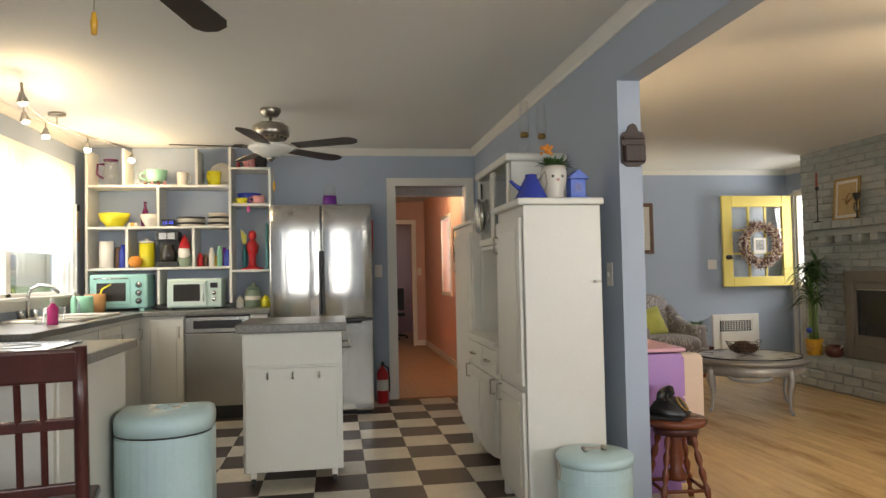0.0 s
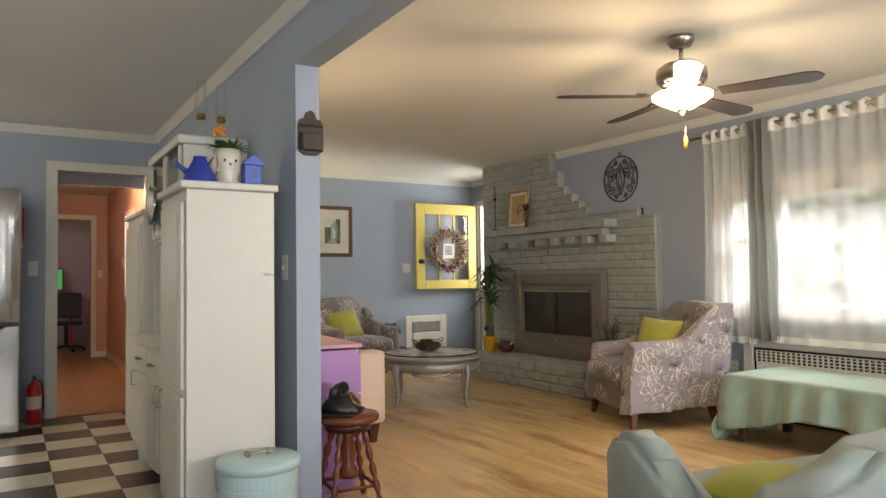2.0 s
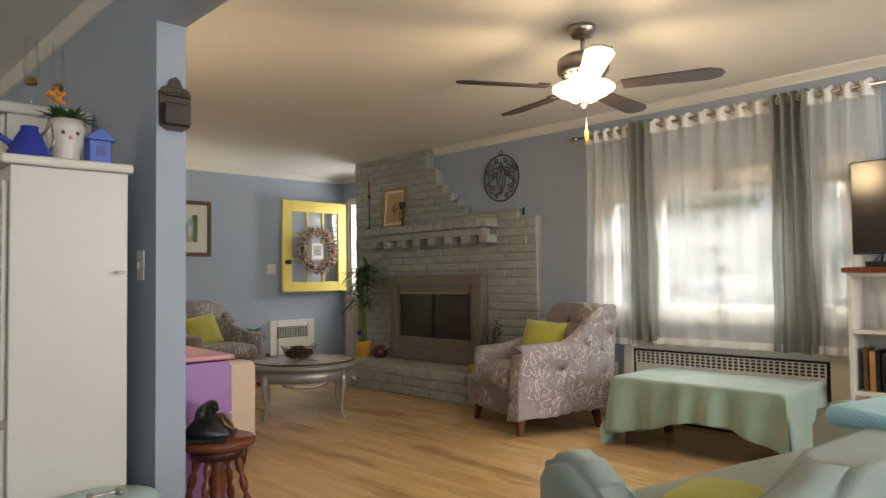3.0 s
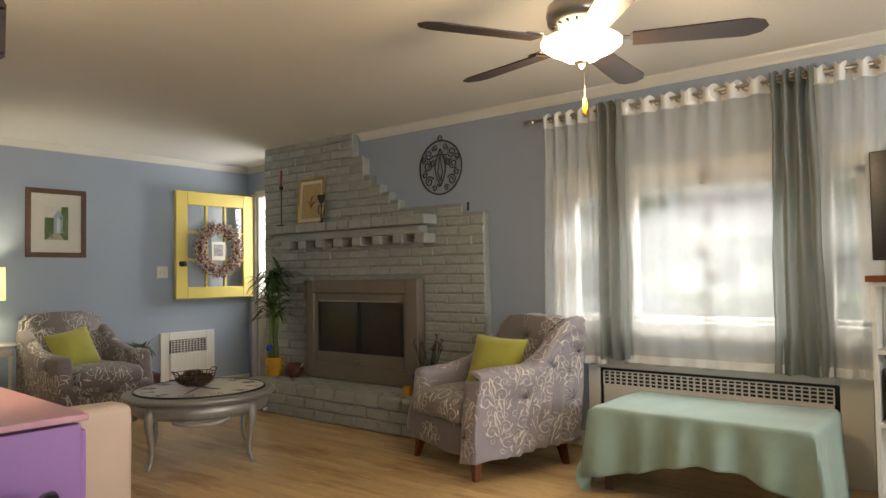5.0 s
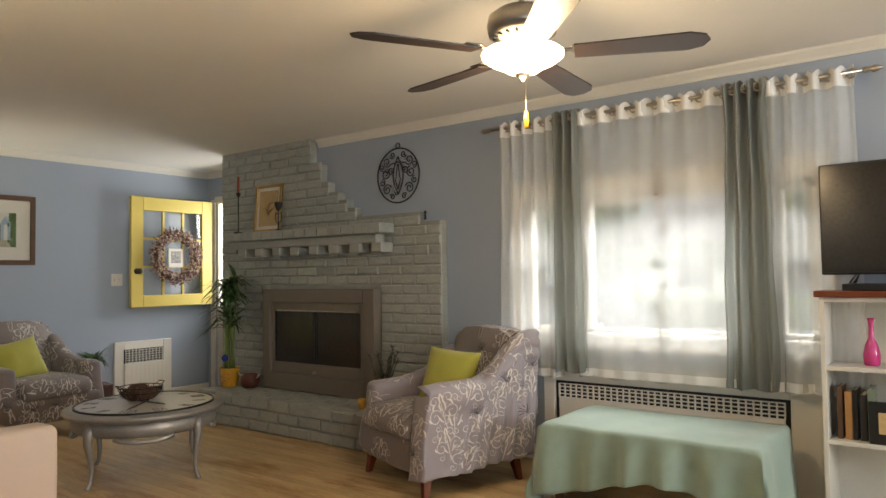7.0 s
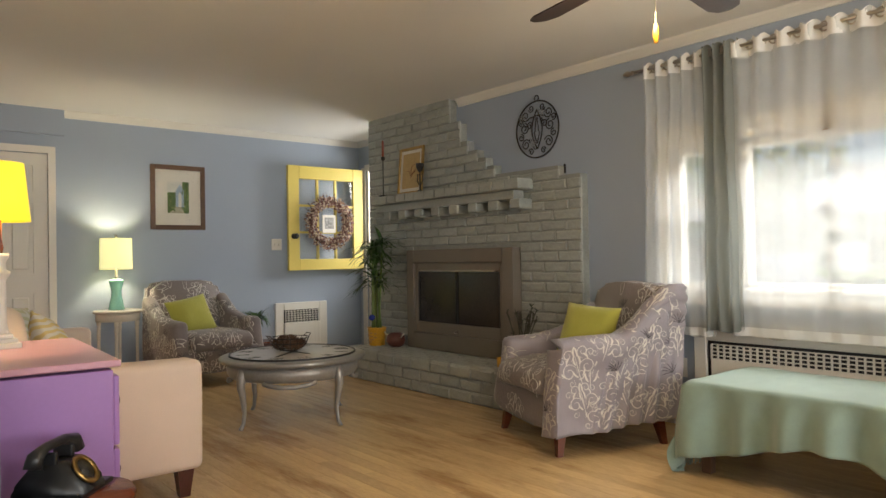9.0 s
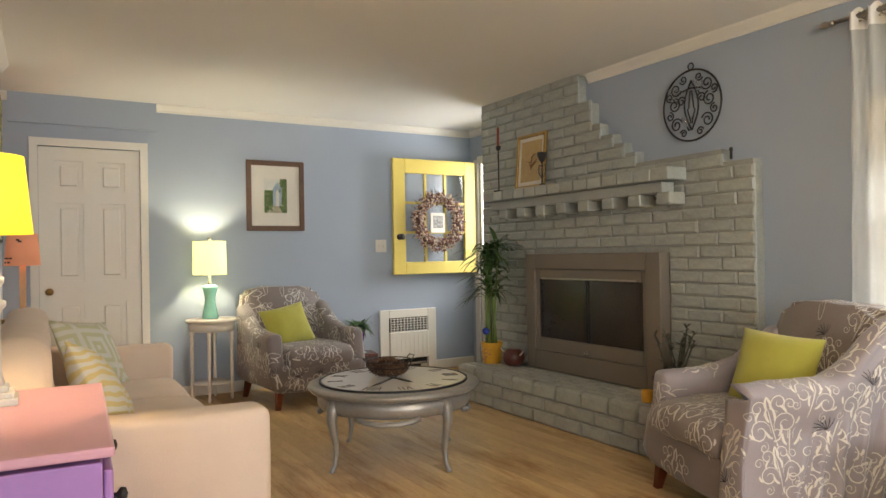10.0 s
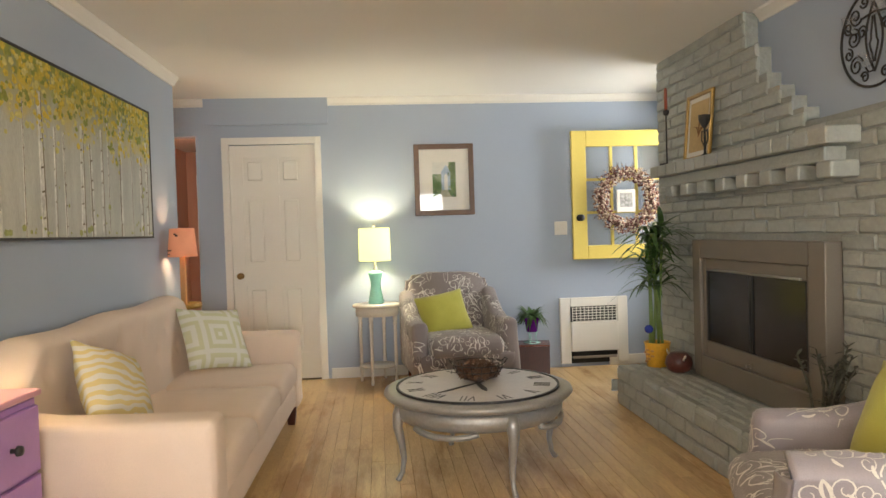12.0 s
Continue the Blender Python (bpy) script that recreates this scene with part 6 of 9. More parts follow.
def dried_plant():
    t = thing("potted_succulent", pose(5.67, 5.25, 0.275) @ Matrix.Scale(1.38, 4), "dark dry branching plant in a shiny violet pot", "plant")
    part("pot", lathe([(0.05, 0), (0.055, 0.005), (0.072, 0.10), (0.078, 0.115), (0.07, 0.112), (0.06, 0.09), (0, 0.09)], 24), M_VIOLET, t, "shiny violet pot", True)
    random.seed(6)
    mt = mat("grey_green_branch", (0.07, 0.075, 0.055), 0.8, 0.3, 20, 0.3, 80)
    for k in range(9):
        a, l = random.uniform(0, 6.28), random.uniform(0.04, 0.10)
        h = random.uniform(0.16, 0.27)
        pts = [(0.02 * math.cos(a), 0.02 * math.sin(a), 0.09), (l * 0.6 * math.cos(a), l * 0.6 * math.sin(a), 0.09 + h * 0.5), (l * math.cos(a + 0.4), l * math.sin(a + 0.4), 0.09 + h)]
        b = part("branch", tube(pts, [0.005, 0.004, 0.002], 6), mt, t)
        bm = bmesh.new()
        for q in range(16):
            f = random.uniform(0.2, 1)
            p = Vector(pts[1]).lerp(Vector(pts[2]), f) if f > 0.5 else Vector(pts[0]).lerp(Vector(pts[1]), f * 2)
            leaf_blade(bm, p, (random.uniform(-1, 1), random.uniform(-1, 1), random.uniform(0, 1)), 0.035, 0.006, 0.2, None)
        part("leaves", bm, mt, b)


dried_plant()
turned("cup", [(0.028, 0), (0.032, 0.004), (0.034, 0.07), (0.031, 0.07), (0.029, 0.01), (0, 0.008)], pose(5.63, 5.40, 0.275), M_POT, "small yellow cup on the hearth", "cup")
t = thing("potted_fern", pose(5.16, 8.47, 0.255), "trailing green plant in a violet pot on a wire stand", "plant")
part("pot", lathe([(0.042, 0.10), (0.046, 0.104), (0.062, 0.20), (0.068, 0.205), (0.068, 0.225), (0.055, 0.22), (0, 0.21)], 22), M_VIOLET, t, "violet pot", True)
for k in range(3):
    a = 2.1 * k
    part("stand_leg", tube([(0.06 * math.cos(a), 0.06 * math.sin(a), 0.0), (0.03 * math.cos(a), 0.03 * math.sin(a), 0.05), (0.045 * math.cos(a), 0.045 * math.sin(a), 0.10)], 0.004, 6), M_MINT, t, smooth=True)
part("stand_dish", lathe([(0, 0), (0.07, 0), (0.075, 0.008), (0, 0.006)], 20), M_MINT, t, smooth=True)
random.seed(12)
bm = bmesh.new()
for k in range(110):
    a = random.uniform(0, 6.28)
    leaf_blade(bm, (0.02 * math.cos(a), 0.02 * math.sin(a), 0.215), (math.cos(a), math.sin(a), random.uniform(0.3, 2.2)), random.uniform(0.13, 0.25), 0.015, random.uniform(0.3, 1.2), None)
part("leaves", bm, M_LEAF, t, smooth=True)
t = thing("wooden_crate", pose(5.14, 8.45, 0, 0, 0, -12), "small dark red wooden box on the floor", "box")
part("sides", boxes((-0.16, 0.16, -0.13, -0.115, 0, 0.25), (-0.16, 0.16, 0.115, 0.13, 0, 0.25), (-0.16, -0.145, -0.114, 0.114, 0, 0.25), (0.145, 0.16, -0.114, 0.114, 0, 0.25)), M_DARKWOOD, t)
part("lid", boxes((-0.165, 0.165, -0.135, 0.135, 0.251, 0.262), r=0.003), M_REDWOOD, t)
t = part("doormat", boxes((5.98, 6.44, 7.80, 8.36, 0.0, 0.012), r=0.004), mat("green_woven_mat", (0.04, 0.11, 0.07), 0.95, 0.6, 30, 0.6, 120))
tagged(t, "dark green woven doormat inside the front door", "doormat")

t = thing("candlestick", pose(5.85, 7.16, 1.652), "tall black iron candlestick with a red candle", "candlestick")
part("foot", tube([(-0.0, -0.05, 0.004), (0, 0, 0.012), (0, 0.05, 0.004)], 0.006, 6), M_IRON, t, smooth=True)
part("foot", tube([(-0.05, 0, 0.006), (0, 0, 0.012), (0.05, 0, 0.006)], 0.006, 6), M_IRON, t, smooth=True)
part("stem", lathe([(0.005, 0.01), (0.005, 0.34), (0.016, 0.345), (0.020, 0.36), (0.020, 0.375), (0.006, 0.38), (0, 0.38)], 12), M_IRON, t, smooth=True)
part("candle", lathe([(0.011, 0.38), (0.010, 0.52), (0.004, 0.53), (0, 0.53)], 12), mat("dull_red_wax", (0.28, 0.06, 0.03), 0.5, 0.1), t, "dull red candle", True)
t = thing("iron_ornament", pose(5.85, 6.60, 1.652), "small dark iron goblet ornament on the mantel", "ornament")
part("stem", lathe([(0.03, 0), (0.03, 0.006), (0.008, 0.02), (0.006, 0.17), (0.02, 0.19), (0.034, 0.22), (0.036, 0.25), (0.03, 0.25), (0.02, 0.21), (0, 0.20)], 16), M_IRON, t, smooth=True)
for s in (-1, 1):
    part("scroll", tube([(0, s * 0.008, 0.06), (0, s * 0.04, 0.10), (0, s * 0.035, 0.16), (0, s * 0.012, 0.15)], 0.004, 6), M_IRON, t, smooth=True)
turned("damper_peg", [(0.008, 0), (0.008, 0.045), (0.011, 0.05), (0.009, 0.066), (0, 0.068)], pose(5.97, 5.06, 1.665), M_IRON, "small dark iron peg on the brickwork", "peg", n=10)


def stool():
    t = thing("stool", pose(2.52, 3.87, 0), "red-brown wooden stool with twisted legs", "stool")
    part("seat", lathe([(0, 0.415), (0.14, 0.415), (0.152, 0.425), (0.155, 0.44), (0.148, 0.453), (0, 0.455)], 36), M_REDWOOD, t, smooth=True)
    part("skirt", lathe([(0, 0.375), (0.11, 0.375), (0.115, 0.414), (0, 0.414)], 28), M_DARKWOOD, t, smooth=True)
    part("post", lathe([(0.045, 0.14), (0.055, 0.16), (0.03, 0.20), (0.04, 0.27), (0.028, 0.33), (0.045, 0.374), (0, 0.374)], 20), M_REDWOOD, t, smooth=True)
    for k in range(4):
        a = radians(40 + 90 * k)
        pts, rr = [], []
        for i in range(15):
            f = i / 14
            r = 0.085 + 0.09 * (1 - f)
            pts.append((r * math.cos(a), r * math.sin(a), 0.012 + 0.37 * f))
            rr.append(0.014 + 0.006 * math.sin(f * 30))
        part("leg", tube(pts, rr, 10), M_REDWOOD, t, smooth=True)
        part("ball_foot", lathe([(0, 0), (0.014, 0.003), (0.018, 0.012), (0.012, 0.022), (0, 0.024)], 12, 0.177 * math.cos(a), 0.177 * math.sin(a)), M_GOLD, t, smooth=True)
        b = a + math.pi / 2
        part("stretcher", tube([(0.15 * math.cos(a), 0.15 * math.sin(a), 0.11), (0.15 * math.cos(b), 0.15 * math.sin(b), 0.11)], 0.009, 8), M_REDWOOD, t, smooth=True)


stool()


def telephone():
    t = thing("rotary_telephone", pose(2.485, 3.875, 0.456, 0, 0, 50) @ Matrix.Scale(0.92, 4), "old black rotary telephone on the stool", "telephone")
    bm = prism([(-0.105, 0.0), (0.105, 0.0), (0.10, 0.035), (0.045, 0.10), (-0.045, 0.10), (-0.10, 0.035)], "x", -0.075, 0.075)
    bmesh.ops.bevel(bm, geom=bm.edges[:], offset=0.012, segments=2, affect="EDGES")
    part("body", bm, M_BLACK, t, smooth=True)
    part("dial", moved(lathe_open([(0.048, 0), (0.048, 0.008), (0.034, 0.008), (0.034, 0)], 24), pose(0.0, -0.075, 0.072, 52)), M_GOLD, t, "worn brass dial ring", True)
    part("dial_hub", moved(lathe([(0.032, 0), (0.032, 0.006), (0, 0.009)], 20), pose(0.0, -0.073, 0.071, 52)), M_IRON, t, smooth=True)
    part("foot_plate", boxes((-0.125, 0.125, -0.10, 0.095, 0.0, 0.016), r=0.005), M_BLACK, t)
    part("handset", tube([(-0.11, 0.01, 0.105), (-0.10, 0.01, 0.135), (-0.05, 0.01, 0.15), (0.05, 0.01, 0.15), (0.10, 0.01, 0.135), (0.11, 0.01, 0.105)], [0.026, 0.022, 0.014, 0.014, 0.022, 0.026], 10), M_BLACK, t, smooth=True)
    for s in (-1, 1):
        part("cradle", boxes((s * 0.045 - 0.008, s * 0.045 + 0.008, -0.02, 0.04, 0.098, 0.135), r=0.005), M_BLACK, t)


telephone()


def bookcase():
    t = thing("bookcase", pose(5.72, 1.50, 0), "white open bookcase under the television", "bookcase")
    d, L, H = 0.30, 0.90, 1.11
    part("side", boxes((0, d, 0, 0.02, 0, H)), M_WHITE, t)
    part("side", boxes((0, d, L - 0.02, L, 0, H)), M_WHITE, t)
    part("back", boxes((d - 0.008, d, 0.02, L - 0.02, 0.05, H)), M_WHITE, t)
    for z in (0.04, 0.40, 0.755, H - 0.022):
        part("shelf", boxes((0.003, d - 0.009, 0.021, L - 0.021, z, z + 0.02)), M_WHITE, t)
    part("kick", boxes((0.02, 0.035, 0.021, L - 0.021, 0, 0.039)), M_WHITE, t)
    b = part("plank_top", boxes((5.69, 6.02, 1.48, 2.42, 1.111, 1.142), r=0.004), M_REDWOOD)
    tagged(b, "red-brown wooden board on the bookcase", "board")


bookcase()
t = thing("television", pose(5.84, 1.95, 1.143, 0, 0, -96), "flat black television on splayed feet", "television")
bm = boxes((-0.46, 0.46, -0.015, 0.03, 0.075, 0.635), r=0.008)
part("housing", bm, M_BLACK, t)
part("screen", boxes((-0.45, 0.45, -0.0165, -0.0152, 0.09, 0.625)), M_SOOT, t, "dark glossy screen")
for s in (-1, 1):
    part("foot", tube([(s * 0.30, 0.01, 0.08), (s * 0.34, -0.07, 0.006)], 0.008, 6), M_BLACK, t)
    part("foot", tube([(s * 0.30, 0.01, 0.08), (s * 0.34, 0.07, 0.006)], 0.008, 6), M_BLACK, t)
t = part("media_box", boxes((5.72, 5.90, 1.72, 2.30, 1.143, 1.175), r=0.004), M_BLACK)
tagged(t, "thin black media box under the television", "media box")
turned("vase", [(0.03, 0), (0.034, 0.004), (0.038, 0.05), (0.028, 0.10), (0.013, 0.13), (0.011, 0.20), (0.017, 0.23), (0.012, 0.225), (0, 0.20)], pose(5.86, 2.20, 0.775), M_MAGENTA, "slim pink glass bud vase on the shelf", "vase")
for k, (w, h, c) in enumerate(((0.022, 0.25, M_BROWN), (0.03, 0.23, M_PINE), (0.02, 0.24, M_BLACK), (0.028, 0.22, M_IRON), (0.024, 0.25, M_SAGEGREEN))):
    y = 2.345 - k * 0.032
    t = thing("book", pose(5.78, y, 0.42), "upright book on the bookcase shelf", "book", "books on the bookcase")
    part("cover", boxes((0, 0.17, -w, -w + 0.003, 0, h), (0, 0.17, -0.003, 0, 0, h), (-0.003, 0.0, -w, 0, 0, h)), c, t)
    part("pages", boxes((0.001, 0.165, -w + 0.0032, -0.0032, 0.003, h - 0.003)), M_PAPER, t)
t = thing("photo_frame", pose(5.745, 2.10, 0.42, 0, 0, -90), "dark framed sepia picture on the shelf", "picture")
part("frame", boxes((-0.11, 0.11, -0.012, 0, 0, 0.20), r=0.003), M_BLACK, t)
part("print", boxes((-0.07, 0.07, -0.0135, -0.0122, 0.05, 0.15)), M_ART_T, t)

# hanging charm inside the window
t = thing("window_charm", pose(5.985, 3.27, 0), "grey metal bell and cross wind charm at the window", "wind charm")
part("bell", lathe([(0.012, 1.80), (0.03, 1.79), (0.035, 1.74), (0.06, 1.70), (0, 1.71)], 16), M_NICKEL, t, smooth=True)
part("ring", tube([(0.0, 0.04 * math.cos(a), 1.84 + 0.04 * math.sin(a)) for a in [2 * math.pi * k / 16 for k in range(16)]], 0.006, 6, closed=True), M_NICKEL, t, smooth=True)
part("cord", tube([(0, 0, 2.24), (0, 0, 0.80)], 0.0025, 5), M_NICKEL, t)
for k, z in enumerate((1.52, 1.33, 1.20, 1.08)):
    y = 0.02 if k % 2 else -0.02
    part("cross", boxes((-0.004, 0.004, y - 0.008, y + 0.008, z - 0.05, z + 0.05), (-0.0035, 0.0035, y - 0.032, y + 0.032, z - 0.006, z + 0.012)), M_NICKEL, t)
part("chime_tube", tube([(0, 0.025, 1.05), (0, 0.025, 0.78)], 0.007, 8), M_NICKEL, t)
part("chime_tube", tube([(0, -0.025, 1.05), (0, -0.025, 0.82)], 0.007, 8), M_NICKEL, t)


# ---- kitchen ----
def kitchen_window():
    t = setting(thing("window_2", pose(0, 0, 0), "bright kitchen window behind white lace curtains", "window"), "", "")
    y0, y1, z0, z1 = KW
    xs = (XL - 0.12, XL - 0.04)
    part("window_frame", boxes((*xs, y0, y1, z0, z0 + 0.05), (*xs, y0, y1, z1 - 0.05, z1), (*xs, y0, y0 + 0.05, z0, z1), (*xs, y1 - 0.05, y1, z0, z1), (*xs, 5.85, 5.92, z0, z1)), M_TRIM, t)
    part("casing", boxes((XL + 0.001, XL + 0.018, y0 - 0.07, y0, z0 - 0.07, z1 + 0.07), (XL + 0.001, XL + 0.018, y1, y1 + 0.07, z0 - 0.07, z1 + 0.07), (XL + 0.001, XL + 0.018, y0, y1, z1, z1 + 0.07), (XL + 0.001, XL + 0.018, y0, y1, z0 - 0.07, z0)), M_TRIM, t)
    part("window_sill", boxes((XL - 0.04, XL + 0.07, y0 - 0.05, y1 + 0.05, z0 - 0.002, z0 + 0.022), r=0.004), M_TRIM, t)
    for a, b in ((y0 + 0.05, 5.85), (5.92, y1 - 0.05)):
        p = part("pane", boxes((XL - 0.085, XL - 0.081, a, b, z0 + 0.05, z1 - 0.05)), M_GLASS, t)
        p.visible_shadow = False


kitchen_window()
M_LACE = sheer("white_lace", (0.90, 0.90, 0.86), 0.30)


def lace(y0, y1, z0, z1, label):
    t = thing("lace_curtain", pose(XL + 0.05, (y0 + y1) / 2, z0), label, "curtain", "kitchen lace curtains")
    bm = bmesh.new()
    n, m = 60, 10
    g = [[bm.verts.new((0.016 * math.sin(i / n * (y1 - y0) * 60) + 0.004, (i / n - 0.5) * (y1 - y0), (z1 - z0) * j / m)) for i in range(n + 1)] for j in range(m + 1)]
    for j in range(m):
        for i in range(n):
            bm.faces.new((g[j][i], g[j][i + 1], g[j + 1][i + 1], g[j + 1][i]))
    part("cloth", bm, M_LACE, t, smooth=True)


lace(4.85, 6.93, 1.86, 2.15, "short white lace valance over the kitchen window")
lace(6.45, 6.95, 1.10, 1.86, "white lace curtain panel at the window's side")
lace(5.15, 6.45, 1.42, 1.86, "half length white lace curtain over the panes")
lace(4.83, 5.15, 1.10, 1.86, "white lace curtain panel at the window's side")


def counter(name, label, *bs):
    ob = part(name, boxes(*bs, r=0.006), M_STONE)
    return tagged(ob, label, "worktop")


CT = 0.93


def panel_door(parent, m, w, h, handle_x, material=M_WHITE, name="cabinet_door"):
    """A framed cupboard door, local x across, z up, face to -y."""
    d = part(name, moved(boxes((0, w, -0.018, 0, 0, h), r=0.003), m), material, parent)
    part("raised_panel", moved(boxes((0.055, w - 0.055, -0.023, -0.0182, 0.055, h - 0.055), r=0.004), m), material, d)
    part("handle", moved(tube([(handle_x, -0.018, h * 0.80), (handle_x, -0.045, h * 0.80), (handle_x, -0.045, h * 0.80 + 0.085), (handle_x, -0.018, h * 0.80 + 0.085)], 0.005, 8), m), M_NICKEL, d, "small metal pull", True)
    return d


def base_cabinets():
    y = YK - 0.60
    t = thing("base_cabinet", pose(0, 0, 0), "white base cabinet beside the dishwasher", "cabinet", "kitchen base cabinets")
    part("body", boxes((-0.72, -0.445, y + 0.02, YK - 0.002, 0.09, CT - 0.042)), M_WHITE, t)
    part("toe_kick", boxes((-0.72, -0.445, y + 0.07, YK - 0.002, 0, 0.089)), M_BLACK, t)
    panel_door(t, pose(-0.715, y + 0.019, 0.11), 0.265, 0.75, 0.235)
    t = thing("corner_cabinet", pose(0, 0, 0), "white base cabinets under the kitchen window", "cabinet", "kitchen base cabinets")
    part("body", boxes((XL + 0.002, -0.80, 4.55, YK - 0.002, 0.09, CT - 0.042), (-0.80, -0.722, 6.75, YK - 0.002, 0.09, CT - 0.042)), M_WHITE, t)
    part("toe_kick", boxes((XL + 0.002, -0.85, 4.56, YK - 0.002, 0, 0.089)), M_BLACK, t)
    for k in range(4):
        panel_door(t, pose(-0.798, 4.58 + k * 0.53, 0.11, 0, 0, 90), 0.50, 0.75, 0.45)
    t = thing("filler_cabinet", pose(0, 0, 0), "narrow white cabinet beside the refrigerator", "cabinet", "kitchen base cabinets")
    part("body", boxes((0.10, 0.25, y + 0.02, YK - 0.002, 0.0, CT - 0.042)), M_WHITE, t)
    part("front_panel", boxes((0.105, 0.245, y, y + 0.019, 0.1, CT - 0.06), r=0.003), M_WHITE, t)
    t = thing("dishwasher", pose(0, 0, 0), "stainless steel dishwasher with a dark control strip", "dishwasher")
    part("body", boxes((-0.44, 0.095, y + 0.03, YK - 0.002, 0.1, CT - 0.045)), M_BLACK, t)
    part("door", boxes((-0.438, 0.092, y + 0.005, y + 0.029, 0.115, 0.735), r=0.005), M_STEEL, t)
    c = part("control_panel", boxes((-0.438, 0.092, y + 0.005, y + 0.029, 0.74, 0.875), r=0.005), M_STEEL, t)
    part("display_strip", boxes((-0.37, 0.03, y + 0.001, y + 0.0045, 0.775, 0.845), r=0.001), M_BLACK, c)
    part("toe_kick", boxes((-0.438, 0.092, y + 0.06, y + 0.08, 0, 0.099)), M_BLACK, t)
    counter("worktop", "grey speckled worktop along two kitchen walls", (XL + 0.003, 0.268, y - 0.02, YK - 0.003, CT - 0.04, CT), (XL + 0.003, -0.775, 4.53, y - 0.0205, CT - 0.04, CT))
    counter("backsplash", "low grey speckled backsplash", (XL + 0.003, 0.268, YK - 0.022, YK - 0.004, CT + 0.001, CT + 0.05))


base_cabinets()


def peninsula():
    t = thing("stove_cabinet", pose(0, 0, 0), "white panelled counter block that holds the cooktop", "cabinet")
    part("body", boxes((XL + 0.01, -0.14, 3.12, 3.93, 0.08, CT - 0.042)), M_WHITE, t)
    part("toe_kick", boxes((XL + 0.01, -0.18, 3.16, 3.89, 0, 0.079)), M_BLACK, t)
    part("side_panel", boxes((-0.139, -0.128, 3.14, 3.92, 0.10, CT - 0.05), r=0.003), M_WHITE, t)
    counter("cooktop_worktop", "grey speckled worktop round the cooktop", (XL + 0.004, -0.085, 3.07, 3.965, CT - 0.04, CT))
    c = thing("cooktop", pose(0, 0, CT), "black glass cooktop with dark knobs", "cooktop")
    part("glass", boxes((-0.98, -0.28, 3.20, 3.78, 0.0005, 0.010), r=0.003), M_SOOT, c)
    for k in range(4):
        x, y = (-0.80, -0.46)[k % 2], (3.36, 3.62)[k // 2]
        part("burner_ring", tube([(x + 0.085 * math.cos(a), y + 0.085 * math.sin(a), 0.011) for a in [2 * math.pi * q / 24 for q in range(24)]], 0.002, 5, closed=True), M_NICKEL, c)
    for k in range(4):
        part("knob", lathe([(0.02, 0.010), (0.018, 0.03), (0.008, 0.034), (0, 0.034)], 14, -0.92 + k * 0.065, 3.82 - 0.055), M_BLACK, c, smooth=True)
    part("steel_rim", boxes((-0.99, -0.27, 3.785, 3.80, 0.0005, 0.012), (-0.99, -0.27, 3.18, 3.195, 0.0005, 0.012)), M_STEEL, c)


peninsula()


def sink():
    t = thing("sink", pose(0, 0, CT), "white double sink with a chrome faucet below the window", "sink")
    part("rim", boxes((-1.34, -0.86, 5.50, 5.54, 0.0005, 0.02), (-1.34, -0.86, 6.36, 6.40, 0.0005, 0.02), (-1.34, -1.30, 5.54, 6.36, 0.0005, 0.02), (-0.90, -0.86, 5.54, 6.36, 0.0005, 0.02), (-1.30, -0.90, 5.93, 5.97, 0.0005, 0.018), r=0.006), M_CERAMIC, t)
    part("faucet", tube([(-1.36, 5.95, 0.0), (-1.36, 5.95, 0.16), (-1.34, 5.95, 0.22), (-1.28, 5.95, 0.25), (-1.20, 5.95, 0.24), (-1.15, 5.95, 0.19)], 0.012, 10), M_STEEL, t, "chrome gooseneck faucet", True)
    for y in (5.83, 6.07):
        part("tap_handle", lathe([(0.022, 0.0), (0.020, 0.04), (0.028, 0.06), (0.02, 0.075), (0, 0.078)], 14, -1.36, y), M_STEEL, t, smooth=True)


sink()
for k, (y, h, r, mm, lb, nm) in enumerate(((5.30, 0.17, 0.032, M_MAGENTA, "pink dish soap bottle on the worktop", "soap_bottle"), (6.45, 0.20, 0.024, M_JADE, "green bottle beside the sink", "bottle"), (6.52, 0.13, 0.022, M_PALEBLUE, "pale blue bottle beside the sink", "bottle"), (5.05, 0.15, 0.028, M_COBALT, "blue bottle beside the sink", "bottle"))):
    t = thing(nm, pose(-1.22 if k != 0 else -0.95, y, CT), lb, "bottle", "bottles by the sink")
    part("body", lathe([(r * 0.9, 0), (r, 0.005), (r, h * 0.62), (r * 0.5, h * 0.75), (r * 0.4, h * 0.8), (0, h * 0.8)], 16), mm, t, smooth=True)
    part("cap", lathe([(r * 0.45, h * 0.8), (r * 0.45, h), (0, h)], 12), M_TRIM, t, smooth=True)
for k in range(4):
    turned("drinking_glass", [(0.026, 0), (0.03, 0.004), (0.034, 0.10), (0.032, 0.10), (0.028, 0.008), (0, 0.007)], pose(-1.05 + 0.03 * (k % 2), 5.36 + k * 0.085, CT), M_GLASS, "clear drinking glass on the worktop", "glass", "glasses by the sink")
t = thing("utensil_crock", pose(-1.20, 6.88, CT), "tan crock holding a yellow brush by the window", "crock")
part("crock", lathe([(0.07, 0), (0.08, 0.01), (0.085, 0.16), (0.078, 0.16), (0.07, 0.02), (0, 0.015)], 22), M_PINE, t, smooth=True)
part("brush", tube([(0.0, 0, 0.03), (0.05, 0.02, 0.20), (0.12, 0.03, 0.24)], 0.008, 8), M_LEMON, t, smooth=True)
